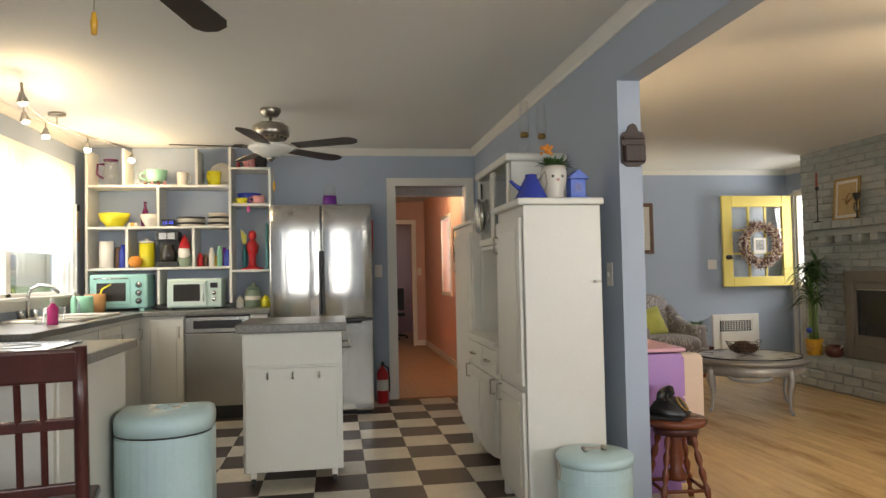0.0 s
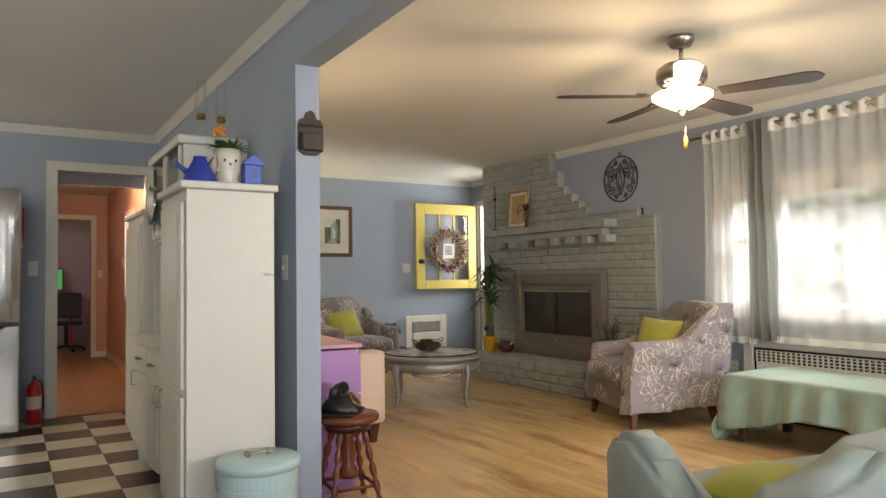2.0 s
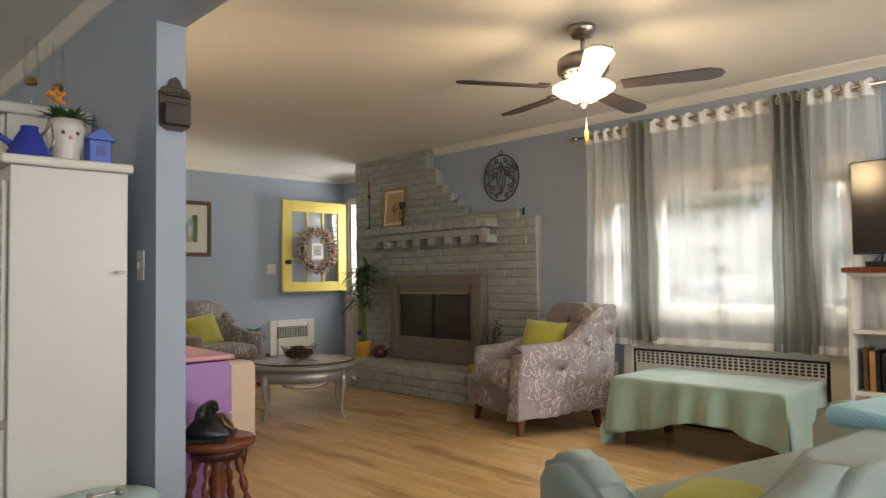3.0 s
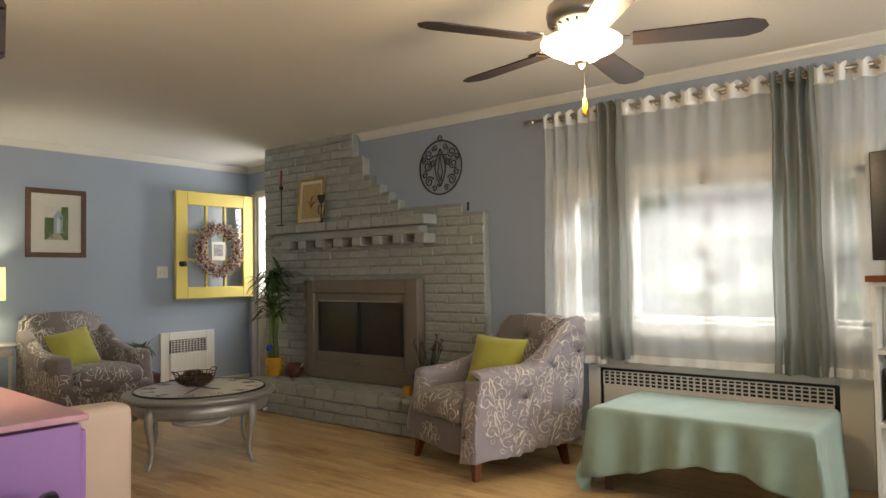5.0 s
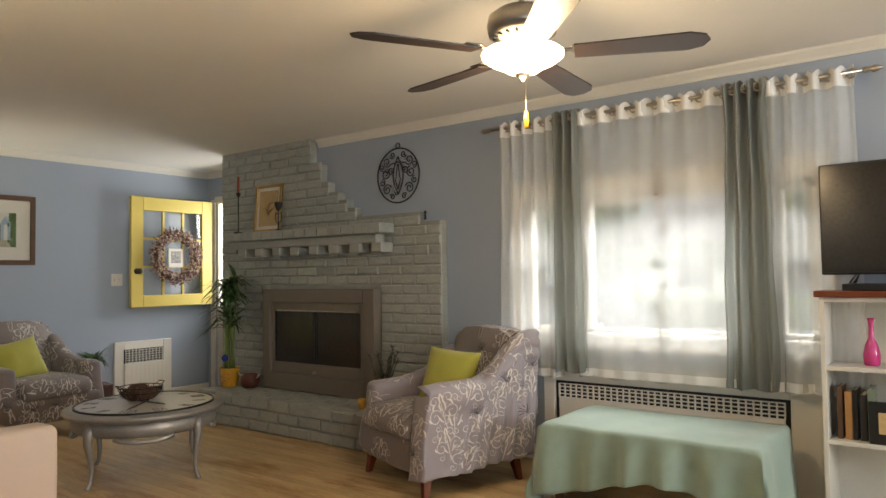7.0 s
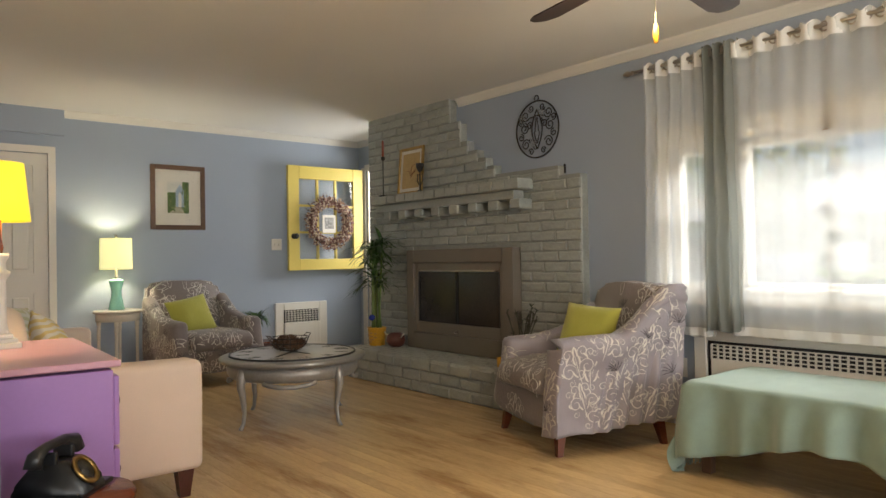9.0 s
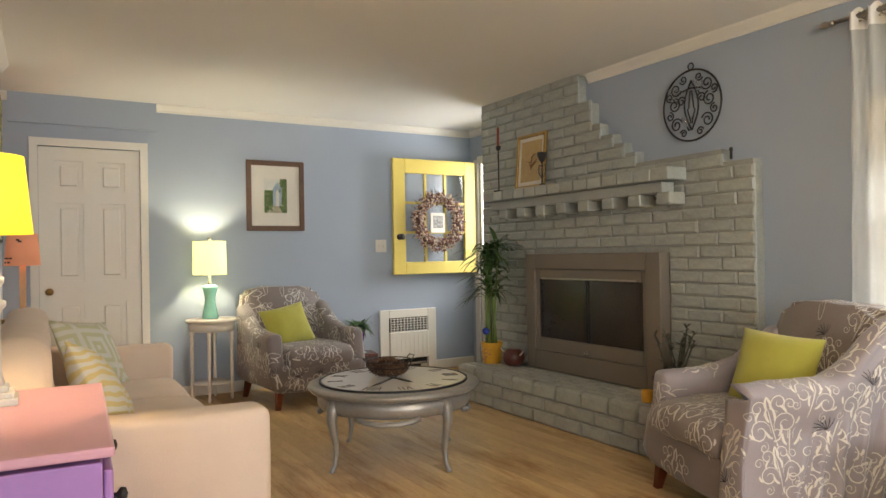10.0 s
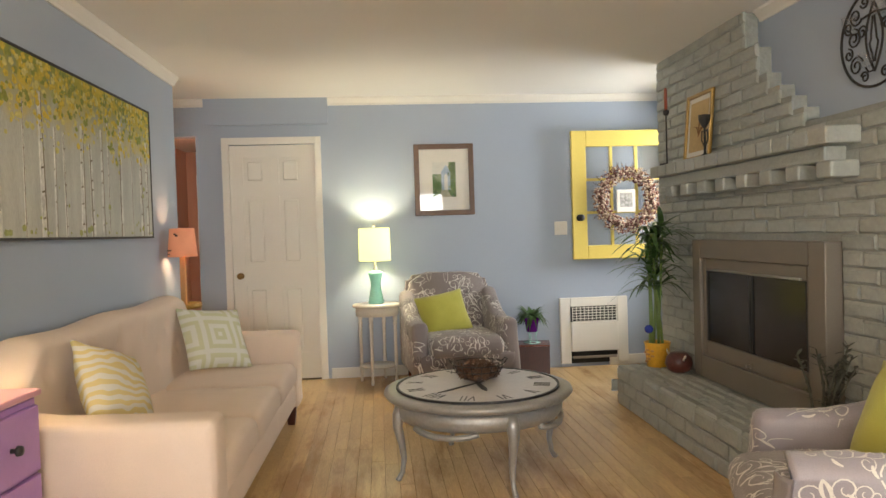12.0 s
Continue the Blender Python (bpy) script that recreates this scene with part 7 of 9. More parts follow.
turned("watering_can", [(0.07, 0), (0.075, 0.005), (0.075, 0.14), (0.06, 0.15), (0, 0.15)], pose(-1.22, 6.66, CT), M_JADE, "sea green tin pitcher near the window", "pitcher")


# ---- open shelves ----
SX0, SX1, SX2 = -1.33, -0.10, 0.25
SY0, SY1 = 7.03, YK - 0.003
ROWS_Z = (2.035, 1.665, 1.30)
RZ = (2.195, 1.865, 1.265)


def open_shelf():
    t = thing("open_shelf", pose(0, 0, 0), "white painted open shelving of uneven cubbies, full of crockery", "shelf")
    th = 0.022

    def board(*b):
        part("board", boxes(b, r=0.002, seg=1), M_WHITE, t)
    for z in ROWS_Z:
        board(SX0 + 0.023, SX1 - 0.013, SY0, SY1 - 0.01, z - 0.011, z + 0.011)
    for z in RZ:
        board(SX1 + 0.013, SX2 - 0.012, SY0, SY1 - 0.01, z - 0.011, z + 0.011)
    for x, z0, z1 in ((SX0 + 0.011, CT + 0.052, 2.36), (SX1, CT + 0.052, 2.40), (SX2, CT + 0.052, 2.195 + 0.011)):
        board(x - 0.0115, x + 0.0115, SY0, SY1, z0, z1)
    for x, z0, z1 in ((-1.01, 2.047, 2.37), (-0.39, 2.047, 2.37), (-0.72, 1.677, 2.023), (-0.985, 1.312, 1.653), (-0.42, 1.312, 1.653), (-0.72, CT + 0.052, 1.288)):
        board(x - 0.0115, x + 0.0115, SY0 + 0.002, SY1 - 0.01, z0, z1)


open_shelf()
YS = 7.15


def mug(x, y, z, r, h, mm, label, handle=0):
    t = thing("mug", pose(x, y, z, 0, 0, handle), label, "mug", "mugs on the shelf")
    part("body", lathe([(r * 0.75, 0), (r * 0.85, 0.004), (r, h), (r * 0.93, h), (r * 0.78, 0.012), (0, 0.01)], 22), mm, t, smooth=True)
    part("handle", tube([(-r * 0.95, 0, h * 0.85), (-r * 1.5, 0, h * 0.7), (-r * 1.45, 0, h * 0.35), (-r * 0.85, 0, h * 0.2)], r * 0.11, 8), mm, t, smooth=True)


def bowl(x, y, z, r, h, mm, label):
    return turned("bowl", [(r * 0.45, 0), (r * 0.5, 0.006), (r * 0.85, h * 0.5), (r, h), (r * 0.96, h), (r * 0.8, h * 0.52), (0, 0.012)], pose(x, y, z), mm, label, "bowl", "bowls on the shelf", 28)


z1, z2, z3 = (z + 0.011 for z in ROWS_Z)
t = thing("glass_pitcher", pose(-1.15, YS, z1), "clear glass pitcher with a purple handle", "pitcher")
part("body", lathe([(0.055, 0), (0.06, 0.005), (0.065, 0.10), (0.055, 0.19), (0.062, 0.225), (0.058, 0.222), (0.05, 0.19), (0.06, 0.1), (0, 0.01)], 22), M_GLASS, t, smooth=True)
part("handle", tube([(-0.055, 0, 0.20), (-0.11, 0, 0.20), (-0.115, 0, 0.11), (-0.062, 0, 0.07)], 0.010, 8), M_PLUM, t, smooth=True)
part("lid", lathe([(0.062, 0.226), (0.064, 0.24), (0, 0.244)], 20), M_PLUM, t, smooth=True)
mug(-0.76, YS, z1 + 0.035, 0.095, 0.11, M_JADE, "large jade green soup mug on the shelf")
t = thing("animal_figurines", pose(-0.78, YS - 0.03, z1), "row of small pink and brown ceramic animals", "figurines")
for k in range(5):
    x = -0.11 + k * 0.055
    part("figurine", lathe([(0.014, 0), (0.02, 0.012), (0.015, 0.024), (0.009, 0.028), (0.012, 0.036), (0, 0.044)], 12, x, -0.05), M_ROSE if k % 2 == 0 else M_BROWN, t, smooth=True)
mug(-0.53, YS - 0.02, z1, 0.05, 0.125, M_CERAMIC, "tall cream mug with brown marks", 180)
t = thing("plate", pose(-0.20, YS + 0.10, z1), "pale yellow plate standing at the back of the shelf", "plate")
part("disc", moved(lathe([(0, 0), (0.07, 0), (0.115, 0.014), (0.115, 0.018), (0.07, 0.005), (0, 0.005)], 28), pose(0, 0, 0.116, 80)), M_CERAMIC, t, smooth=True)
mug(-0.25, YS - 0.03, z1, 0.062, 0.13, M_LEMON, "yellow footed mug on the shelf", 60)
bowl(-1.12, YS, z2, 0.135, 0.125, M_LEMON, "deep bright yellow mixing bowl")
turned("bottle", [(0.032, 0), (0.036, 0.005), (0.038, 0.10), (0.02, 0.16), (0.012, 0.19), (0.013, 0.23), (0.018, 0.235), (0, 0.235)], pose(-0.87, YS + 0.05, z2), M_PLUM, "plum coloured glass bottle on the shelf", "bottle")
bowl(-0.80, YS - 0.05, z2, 0.085, 0.11, M_CERAMIC, "deep white bowl on the shelf")
for k in range(3):
    turned("shaker", [(0.012, 0), (0.017, 0.008), (0.014, 0.03), (0.008, 0.036), (0, 0.042)], pose(-0.98 + k * 0.028, YS - 0.06, z2), M_CERAMIC if k != 1 else M_POT, "tiny cream shaker on the shelf", "shaker", "tiny shakers", 12)
t = thing("digital_clock", pose(-0.64, YS - 0.08, z2), "small black digital clock with blue figures", "clock")
part("case", boxes((-0.055, 0.055, -0.02, 0.03, 0, 0.062), r=0.006), M_BLACK, t)
M_LED = mat("blue_led_digits", (0.02, 0.03, 0.2), 0.4, 0, 1, 0, emit=(0.05, 0.10, 1.0), power=3.0)
for k, c in enumerate("10:20"):
    x = -0.036 + k * 0.018
    for sx, sz, w, h in {"1": ((0, 0.0, 0.003, 0.026),), "0": ((-0.004, 0, 0.002, 0.026), (0.004, 0, 0.002, 0.026), (0, 0.012, 0.010, 0.002), (0, -0.012, 0.010, 0.002)), "2": ((0.004, 0.006, 0.002, 0.013), (-0.004, -0.006, 0.002, 0.013), (0, 0.012, 0.010, 0.002), (0, 0, 0.010, 0.002), (0, -0.012, 0.010, 0.002)), ":": ((0, 0.006, 0.003, 0.003), (0, -0.006, 0.003, 0.003))}[c]:
        part("digit", boxes((x + sx - w / 2, x + sx + w / 2, -0.0215, -0.0202, 0.032 + sz - h / 2, 0.032 + sz + h / 2)), M_LED, t)


def plate_stack(x, y, z, r, n, label):
    t = thing("plate_stack", pose(x, y, z), label, "plates")
    for k in range(n):
        part("plate", lathe([(0, 0), (r * 0.6, 0), (r, 0.012), (r, 0.016), (r * 0.6, 0.005), (0, 0.005)], 28), (M_CERAMIC, M_IRON)[k % 3 == 1], t, smooth=True).location.z = k * 0.017


plate_stack(-0.46, YS, z2, 0.125, 5, "stack of striped dinner plates")
plate_stack(-0.215, YS, z2, 0.105, 7, "taller stack of striped side plates")
turned("paper_roll", [(0.06, 0), (0.06, 0.24), (0.018, 0.24), (0.018, 0.2), (0, 0.2)], pose(-1.19, YS, z3), M_PAPER, "white paper towel roll standing upright", "paper towel")
turned("bottle", [(0.025, 0), (0.03, 0.004), (0.03, 0.15), (0.018, 0.18), (0.018, 0.21), (0, 0.21)], pose(-1.05, YS, z3), M_COBALT, "blue bottle on the shelf", "bottle")
turned("jar", [(0.028, 0), (0.03, 0.004), (0.03, 0.17), (0.02, 0.19), (0, 0.19)], pose(-1.105, YS + 0.05, z3), M_BROWN, "brown jar on the shelf", "jar")
t = thing("canister", pose(-0.845, YS, z3), "tall lime canister with a pale lid", "canister")
part("body", lathe([(0.062, 0), (0.066, 0.005), (0.066, 0.22), (0, 0.22)], 24), M_LEMON, t, smooth=True)
part("lid", lathe([(0.068, 0.22), (0.068, 0.235), (0.02, 0.245), (0.015, 0.26), (0, 0.262)], 24), M_CERAMIC, t, smooth=True)
turned("piggy_bank", [(0.0, 0.0), (0.04, 0.006), (0.058, 0.04), (0.055, 0.075), (0.03, 0.10), (0, 0.105)], pose(-0.92, YS - 0.09, z3), M_ORANGE, "small round orange and white bank", "ornament")
t = thing("coffee_maker", pose(-0.655, YS, z3), "steel and black drip coffee maker", "coffee maker")
part("body", boxes((-0.095, 0.095, -0.08, 0.08, 0, 0.05), (-0.095, 0.095, 0.02, 0.08, 0.05, 0.32), (-0.095, 0.095, -0.08, 0.02, 0.24, 0.32), r=0.008), M_BLACK, t)
part("steel_front", boxes((-0.07, -0.005, -0.083, -0.0805, 0.25, 0.31), (0.005, 0.07, -0.083, -0.0805, 0.25, 0.31)), M_STEEL, t)
part("carafe", lathe([(0.055, 0.052), (0.065, 0.07), (0.066, 0.13), (0.045, 0.18), (0.05, 0.20), (0, 0.20)], 22, 0.0, -0.03), M_SOOT, t, smooth=True)
t = thing("garden_gnome", pose(-0.515, YS - 0.03, z3), "ceramic gnome with a red hat", "ornament")
me_parts = lathe([(0.045, 0), (0.055, 0.02), (0.06, 0.07), (0.05, 0.12), (0.046, 0.15), (0, 0.15)], 18)
part("body", me_parts, M_SAGEGREEN, t, smooth=True)
part("hat", lathe([(0.052, 0.165), (0.045, 0.20), (0.025, 0.25), (0.008, 0.285), (0, 0.29)], 18), M_REDPAINT, t, "red pointed hat", True)
part("beard", lathe([(0.02, 0.05), (0.045, 0.09), (0.05, 0.13), (0.046, 0.166), (0, 0.166)], 18, 0, -0.018), M_TRIM, t, "white beard", True)
for k, (x, mm, h) in enumerate(((-0.375, M_REDPAINT, 0.12), (-0.335, M_BROWN, 0.11), (-0.275, M_CERAMIC, 0.17), (-0.25, M_POT, 0.10), (-0.205, M_JADE, 0.18), (-0.165, M_VIOLET, 0.17), (-0.14, M_COBALT, 0.15))):
    turned("spice_jar", [(0.022, 0), (0.025, 0.004), (0.026, h * 0.7), (0.016, h * 0.85), (0.016, h), (0, h)], pose(x, YS - 0.05 + 0.03 * (k % 2), z3), mm, "small coloured jar on the shelf", "jar", "small jars", 14)

t = thing("toaster_oven", pose(-1.045, 7.13, CT), "mint green toaster oven with chrome trim", "toaster oven")
part("body", boxes((-0.24, 0.24, -0.14, 0.15, 0.025, 0.325), r=0.02, seg=3), M_MINT, t)
d = part("glass_door", boxes((-0.21, 0.10, -0.150, -0.1405, 0.06, 0.275), r=0.008), M_MINT, t)
part("window", boxes((-0.175, 0.065, -0.153, -0.1505, 0.09, 0.25)), M_SOOT, d, "glass window with a rack behind")
part("handle", tube([(-0.19, -0.15, 0.285), (-0.19, -0.175, 0.29), (0.08, -0.175, 0.29), (0.08, -0.15, 0.285)], 0.007, 8), M_STEEL, d, smooth=True)
for z in (0.09, 0.16, 0.23):
    part("knob", moved(lathe([(0.028, 0), (0.026, 0.014), (0.01, 0.018), (0.008, 0.03), (0, 0.03)], 16), pose(0.17, -0.1405, z, 90)), M_STEEL, t, smooth=True)
for s in (-0.19, 0.19):
    part("foot", boxes((s - 0.02, s + 0.02, -0.12, 0.12, 0, 0.0245)), M_MINT, t)
t = thing("microwave", pose(-0.41, 7.14, CT), "pale mint retro microwave oven", "microwave")
part("body", boxes((-0.235, 0.235, -0.14, 0.15, 0.015, 0.275), r=0.018, seg=3), mat("pale_mint_enamel", (0.55, 0.68, 0.60), 0.3, 0.04), t)
d = part("door", boxes((-0.22, 0.105, -0.152, -0.1405, 0.03, 0.26), r=0.02, seg=3), mat("pale_mint_door", (0.60, 0.70, 0.63), 0.3, 0.04), t)
part("window", boxes((-0.175, 0.05, -0.155, -0.1522, 0.075, 0.225)), M_SOOT, d)
part("handle", tube([(0.085, -0.152, 0.07), (0.085, -0.175, 0.075), (0.085, -0.175, 0.22), (0.085, -0.152, 0.225)], 0.006, 8), M_STEEL, d, smooth=True)
part("display", boxes((0.135, 0.20, -0.143, -0.1405, 0.19, 0.235)), M_BLACK, t)
for z in (0.09, 0.145):
    part("dial", moved(lathe([(0.02, 0), (0.018, 0.012), (0, 0.013)], 14), pose(0.168, -0.1405, z, 90)), M_STEEL, t, smooth=True)
for s in (-0.18, 0.18):
    part("foot", boxes((s - 0.015, s + 0.015, -0.11, 0.11, 0, 0.0145)), M_BLACK, t)
bowl(0.055, YS + 0.02, 1.876, 0.11, 0.10, M_COBALT, "wide cobalt blue bowl on the shelf")
mug(0.0, YS - 0.08, 1.876, 0.05, 0.05, M_LEMON, "low yellow cup on the shelf")
mug(0.15, YS - 0.08, 1.876, 0.058, 0.07, M_ROSE, "rounded pink cup on the shelf")
mug(0.06, YS, 2.206, 0.06, 0.12, M_ROSE, "pale pink cup on the top shelf", 90)
turned("sugar_bowl", [(0.03, 0), (0.05, 0.02), (0.06, 0.08), (0.04, 0.12), (0, 0.13)], pose(0.16, YS + 0.03, 2.206), M_IRON, "dark rounded jar on the top shelf", "jar")
turned("salt_shaker", [(0.014, 0), (0.018, 0.02), (0.012, 0.05), (0.015, 0.06), (0, 0.08)], pose(-0.04, YS, 2.206), M_REDPAINT, "little red shaker on the shelf", "shaker", n=12)
t = part("red_statuette", lathe([(0.10, 0), (0.10, 0.012), (0.045, 0.025), (0.035, 0.05), (0.03, 0.12), (0.05, 0.17), (0.06, 0.22), (0.035, 0.26), (0.02, 0.275), (0.035, 0.30), (0.038, 0.33), (0.02, 0.355), (0, 0.36)], 18), M_REDPAINT, smooth=True)
t.matrix_world = pose(0.08, YS, 1.276)
tagged(t, "glossy red statuette on a round base", "statuette")
t = thing("feather_fan", pose(0.0, YS + 0.08, 1.276), "teal and yellow feathers in a slim vase", "ornament")
part("vase", lathe([(0.018, 0), (0.02, 0.004), (0.022, 0.15), (0.014, 0.24), (0, 0.24)], 12), mat("teal_glaze", (0.03, 0.22, 0.25), 0.3), t, smooth=True)
part("feather", prism([(-0.012, 0.22), (0.012, 0.22), (0.02, 0.32), (-0.035, 0.38), (-0.03, 0.30)], "y", -0.003, 0.003), M_LEMON, t)
t = part("cutting_board", boxes((0.205, 0.222, YS - 0.08, YS + 0.12, 1.277, 1.70), r=0.004), mat("teal_paint", (0.08, 0.25, 0.27), 0.5))
tagged(t, "thin teal board standing on edge", "cutting board")
turned("pink_ornament", [(0, 0), (0.02, 0.015), (0.014, 0.035), (0.018, 0.05), (0, 0.06)], pose(0.06, SY0 + 0.02, 1.795), M_MAGENTA, "bright pink ornament hung under a shelf", "ornament", n=10)
for k, (x, h, r, mm, lb) in enumerate(((0.08, 0.23, 0.075, M_SAGEGREEN, "sage green stoneware canister with bands"), (-0.035, 0.11, 0.035, M_CERAMIC, "small cream figurine jar"), (0.19, 0.11, 0.045, M_LEMON, "small yellow ornament jar"))):
    t = thing("stoneware_jar", pose(x, YS, CT), lb, "jar")
    part("body", lathe([(r * 0.9, 0), (r, 0.01), (r, h * 0.62), (r * 0.7, h * 0.75), (0, h * 0.75)], 22), mm, t, smooth=True)
    part("lid", lathe([(r * 0.72, h * 0.75), (r * 0.72, h * 0.84), (r * 0.25, h * 0.9), (r * 0.2, h), (0, h)], 22), mm, t, smooth=True)
    if k == 0:
        part("band", lathe_open([(r + 0.001, h * 0.3), (r + 0.001, h * 0.45), (r - 0.002, h * 0.45), (r - 0.002, h * 0.3)], 22), M_CERAMIC, t)


# ---- refrigerator and loose kitchen pieces ----
def fridge():
    t = thing("refrigerator", pose(0.28, 6.62, 0), "stainless steel french-door refrigerator with bottom freezer", "refrigerator")
    w, h = 0.87, 1.82
    M_FR = mat("polished_steel_door", (0.56, 0.55, 0.53), 0.17, 0.05, 2.0, 0.35, 2.6, metal=1.0, stretch=(4.0, 1, 0.25))
    part("cabinet", boxes((0.005, w - 0.005, 0.065, 0.70, 0.03, h - 0.01)), mat("grey_fridge_side", (0.30, 0.30, 0.30), 0.4), t)
    part("plinth", boxes((0.02, w - 0.02, 0.07, 0.68, 0, 0.029)), M_BLACK, t)
    for a, b, hx in ((0.0, w / 2 - 0.003, w / 2 - 0.045), (w / 2 + 0.003, w, w / 2 + 0.045)):
        bm = boxes((a, b, 0.0, 0.06, 0.83, h), r=0.014, seg=3)
        bmesh.ops.subdivide_edges(bm, edges=bm.edges[:], cuts=3, use_grid_fill=True)
        for v in bm.verts:
            if v.co.y < 0.03:
                u = (v.co.x - a) / (b - a)
                v.co.y -= 0.012 * math.sin(math.pi * max(0, min(1, u)))
        d = part("door", bm, M_FR, t, smooth=True)
        gx = w / 2 + (0.006 if hx > w / 2 else -0.026)
        part("pocket_handle", boxes((gx, gx + 0.02, -0.006, 0.012, 0.88, 1.42), r=0.004), M_BLACK, d, "dark recessed pull")
    d = part("freezer_drawer", boxes((0, w, 0.0, 0.06, 0.04, 0.815), r=0.014, seg=3), M_FR, t)
    part("pocket_handle", boxes((0.10, w - 0.10, -0.004, 0.012, 0.79, 0.813), r=0.003), M_BLACK, d, "dark recessed pull")


fridge()
t = thing("glass_vase", pose(0.79, 6.95, 1.82), "clear and violet tapered glass vase on the refrigerator", "vase")
part("violet_base", lathe([(0.062, 0), (0.068, 0.004), (0.06, 0.11), (0, 0.11)], 22), M_VIOLET, t, smooth=True)
part("clear_top", lathe_open([(0.06, 0.111), (0.048, 0.20), (0.044, 0.20), (0.056, 0.111)], 22), M_GLASS, t, smooth=True)
t = thing("oven_mitt", pose(1.158, 6.90, 1.40, 0, 0, 90), "red cloth hung on the refrigerator's side", "cloth")
part("cloth", soft(boxes((-0.05, 0.05, -0.014, -0.001, 0, 0.30), r=0.005), 2, 0.006, 9), M_REDPAINT, t, smooth=True)
t = thing("fire_extinguisher", pose(1.255, 7.15, 0), "red fire extinguisher on the floor by the doorway", "fire extinguisher")
part("cylinder", lathe([(0.052, 0), (0.055, 0.01), (0.055, 0.27), (0.04, 0.31), (0.018, 0.33), (0.018, 0.35), (0, 0.35)], 22), M_REDPAINT, t, smooth=True)
part("label", lathe_open([(0.0558, 0.12), (0.0558, 0.22), (0.0545, 0.22), (0.0545, 0.12)], 22), M_PAPER, t)
part("valve", boxes((-0.014, 0.014, -0.06, 0.03, 0.35, 0.385), r=0.005), M_BLACK, t)
part("hose", tube([(0.0, 0.03, 0.36), (0.055, 0.03, 0.32), (0.064, 0.0, 0.2), (0.062, 0, 0.10)], 0.008, 8), M_BLACK, t, smooth=True)


def island():
    t = thing("kitchen_cart", pose(0.30, 4.63, 0), "white rolling kitchen cart with a grey top", "kitchen cart")
    w, d = 0.56, 0.62
    part("body", boxes((0, w, 0.02, d, 0.09, 0.885), r=0.003), M_WHITE, t)
    part("drawer_front", boxes((0.0, w, 0.002, 0.0195, 0.695, 0.88), r=0.004), M_WHITE, t)
    dr = part("door", boxes((0.012, w - 0.03, 0.002, 0.0195, 0.095, 0.68), r=0.004), M_WHITE, t)
    for x in (0.14, 0.28, 0.43):
        part("hook", tube([(x, 0.002, 0.655), (x, -0.012, 0.65), (x, -0.018, 0.635), (x, -0.012, 0.622), (x, -0.006, 0.628)], 0.005, 6), M_NICKEL, dr, "small metal hook", True)
    for z in (0.16, 0.56):
        part("hinge", boxes((-0.003, 0.010, -0.002, 0.0015, z, z + 0.05)), M_NICKEL, dr)
    part("top", boxes((-0.035, w + 0.03, -0.025, d + 0.03, 0.886, 0.935), r=0.006), M_STONE, t, "grey speckled top")
    for x in (0.05, w - 0.05):
        for y in (0.06, d - 0.05):
            c = part("caster_fork", boxes((x - 0.016, x + 0.016, y - 0.02, y + 0.02, 0.05, 0.089), r=0.003), M_TRIM, t)
            part("wheel", moved(lathe([(0.01, -0.012), (0.03, -0.010), (0.03, 0.010), (0.01, 0.012)], 16), pose(x, y, 0.03, 0, 90)), M_BLACK, c, smooth=True)
    part("towel_rail", tube([(w, 0.10, 0.78), (w + 0.05, 0.10, 0.78), (w + 0.05, 0.50, 0.78), (w, 0.50, 0.78)], 0.007, 8), M_NICKEL, t, smooth=True)


island()


def trash_can():
    t = thing("trash_can", pose(0.085, 3.74, 0, 0, 0, 4), "pale mint half-round enamel step can", "trash can")
    ol = [(-0.20, 0.13)] + [(0.20 * math.cos(a), -0.02 + 0.20 * math.sin(a) * 0.9) for a in [math.pi + math.pi * k / 18 for k in range(19)]] + [(0.20, 0.13)]
    bm = prism(ol, "z", 0.02, 0.545)
    bmesh.ops.bevel(bm, geom=[e for e in bm.edges if abs(e.verts[0].co.z - e.verts[1].co.z) < 1e-5], offset=0.008, segments=2, affect="EDGES")
    part("bin", bm, M_PALEBLUE, t, smooth=False)
    part("gap_band", prism([(x * 0.985, y * 0.985) for x, y in ol], "z", 0.545, 0.553), M_BLACK, t)
    lid = bmesh.new()
    rings = []
    for s, z in ((1.0, 0.553), (1.01, 0.60), (0.97, 0.628), (0.85, 0.642), (0.5, 0.65)):
        rings.append([lid.verts.new((x * s, y * s, z)) for x, y in ol])
    for a, b in zip(rings, rings[1:]):
        for k in range(len(a)):
            lid.faces.new((a[k], a[(k + 1) % len(a)], b[(k + 1) % len(a)], b[k]))
    lid.faces.new(rings[0])
    lid.faces.new(rings[-1])
    L = part("lid", lid, M_PALEBLUE, t, smooth=True)
    random.seed(2)
    for k in range(10):
        a = 2 * math.pi * k / 10
        part("flower_relief", lathe([(0.022, 0.645), (0.018, 0.655), (0, 0.657)], 10, 0.06 * math.cos(a) + random.uniform(-0.03, 0.03), -0.03 + 0.05 * math.sin(a)), M_CERAMIC if k % 2 else M_PALEBLUE, L, smooth=True)
    part("pedal", boxes((-0.05, 0.05, -0.25, -0.17, 0.012, 0.024), r=0.004), M_STEEL, t)
    part("base", prism([(x * 0.97, y * 0.97) for x, y in ol], "z", 0.0, 0.0195), M_BLACK, t)


trash_can()


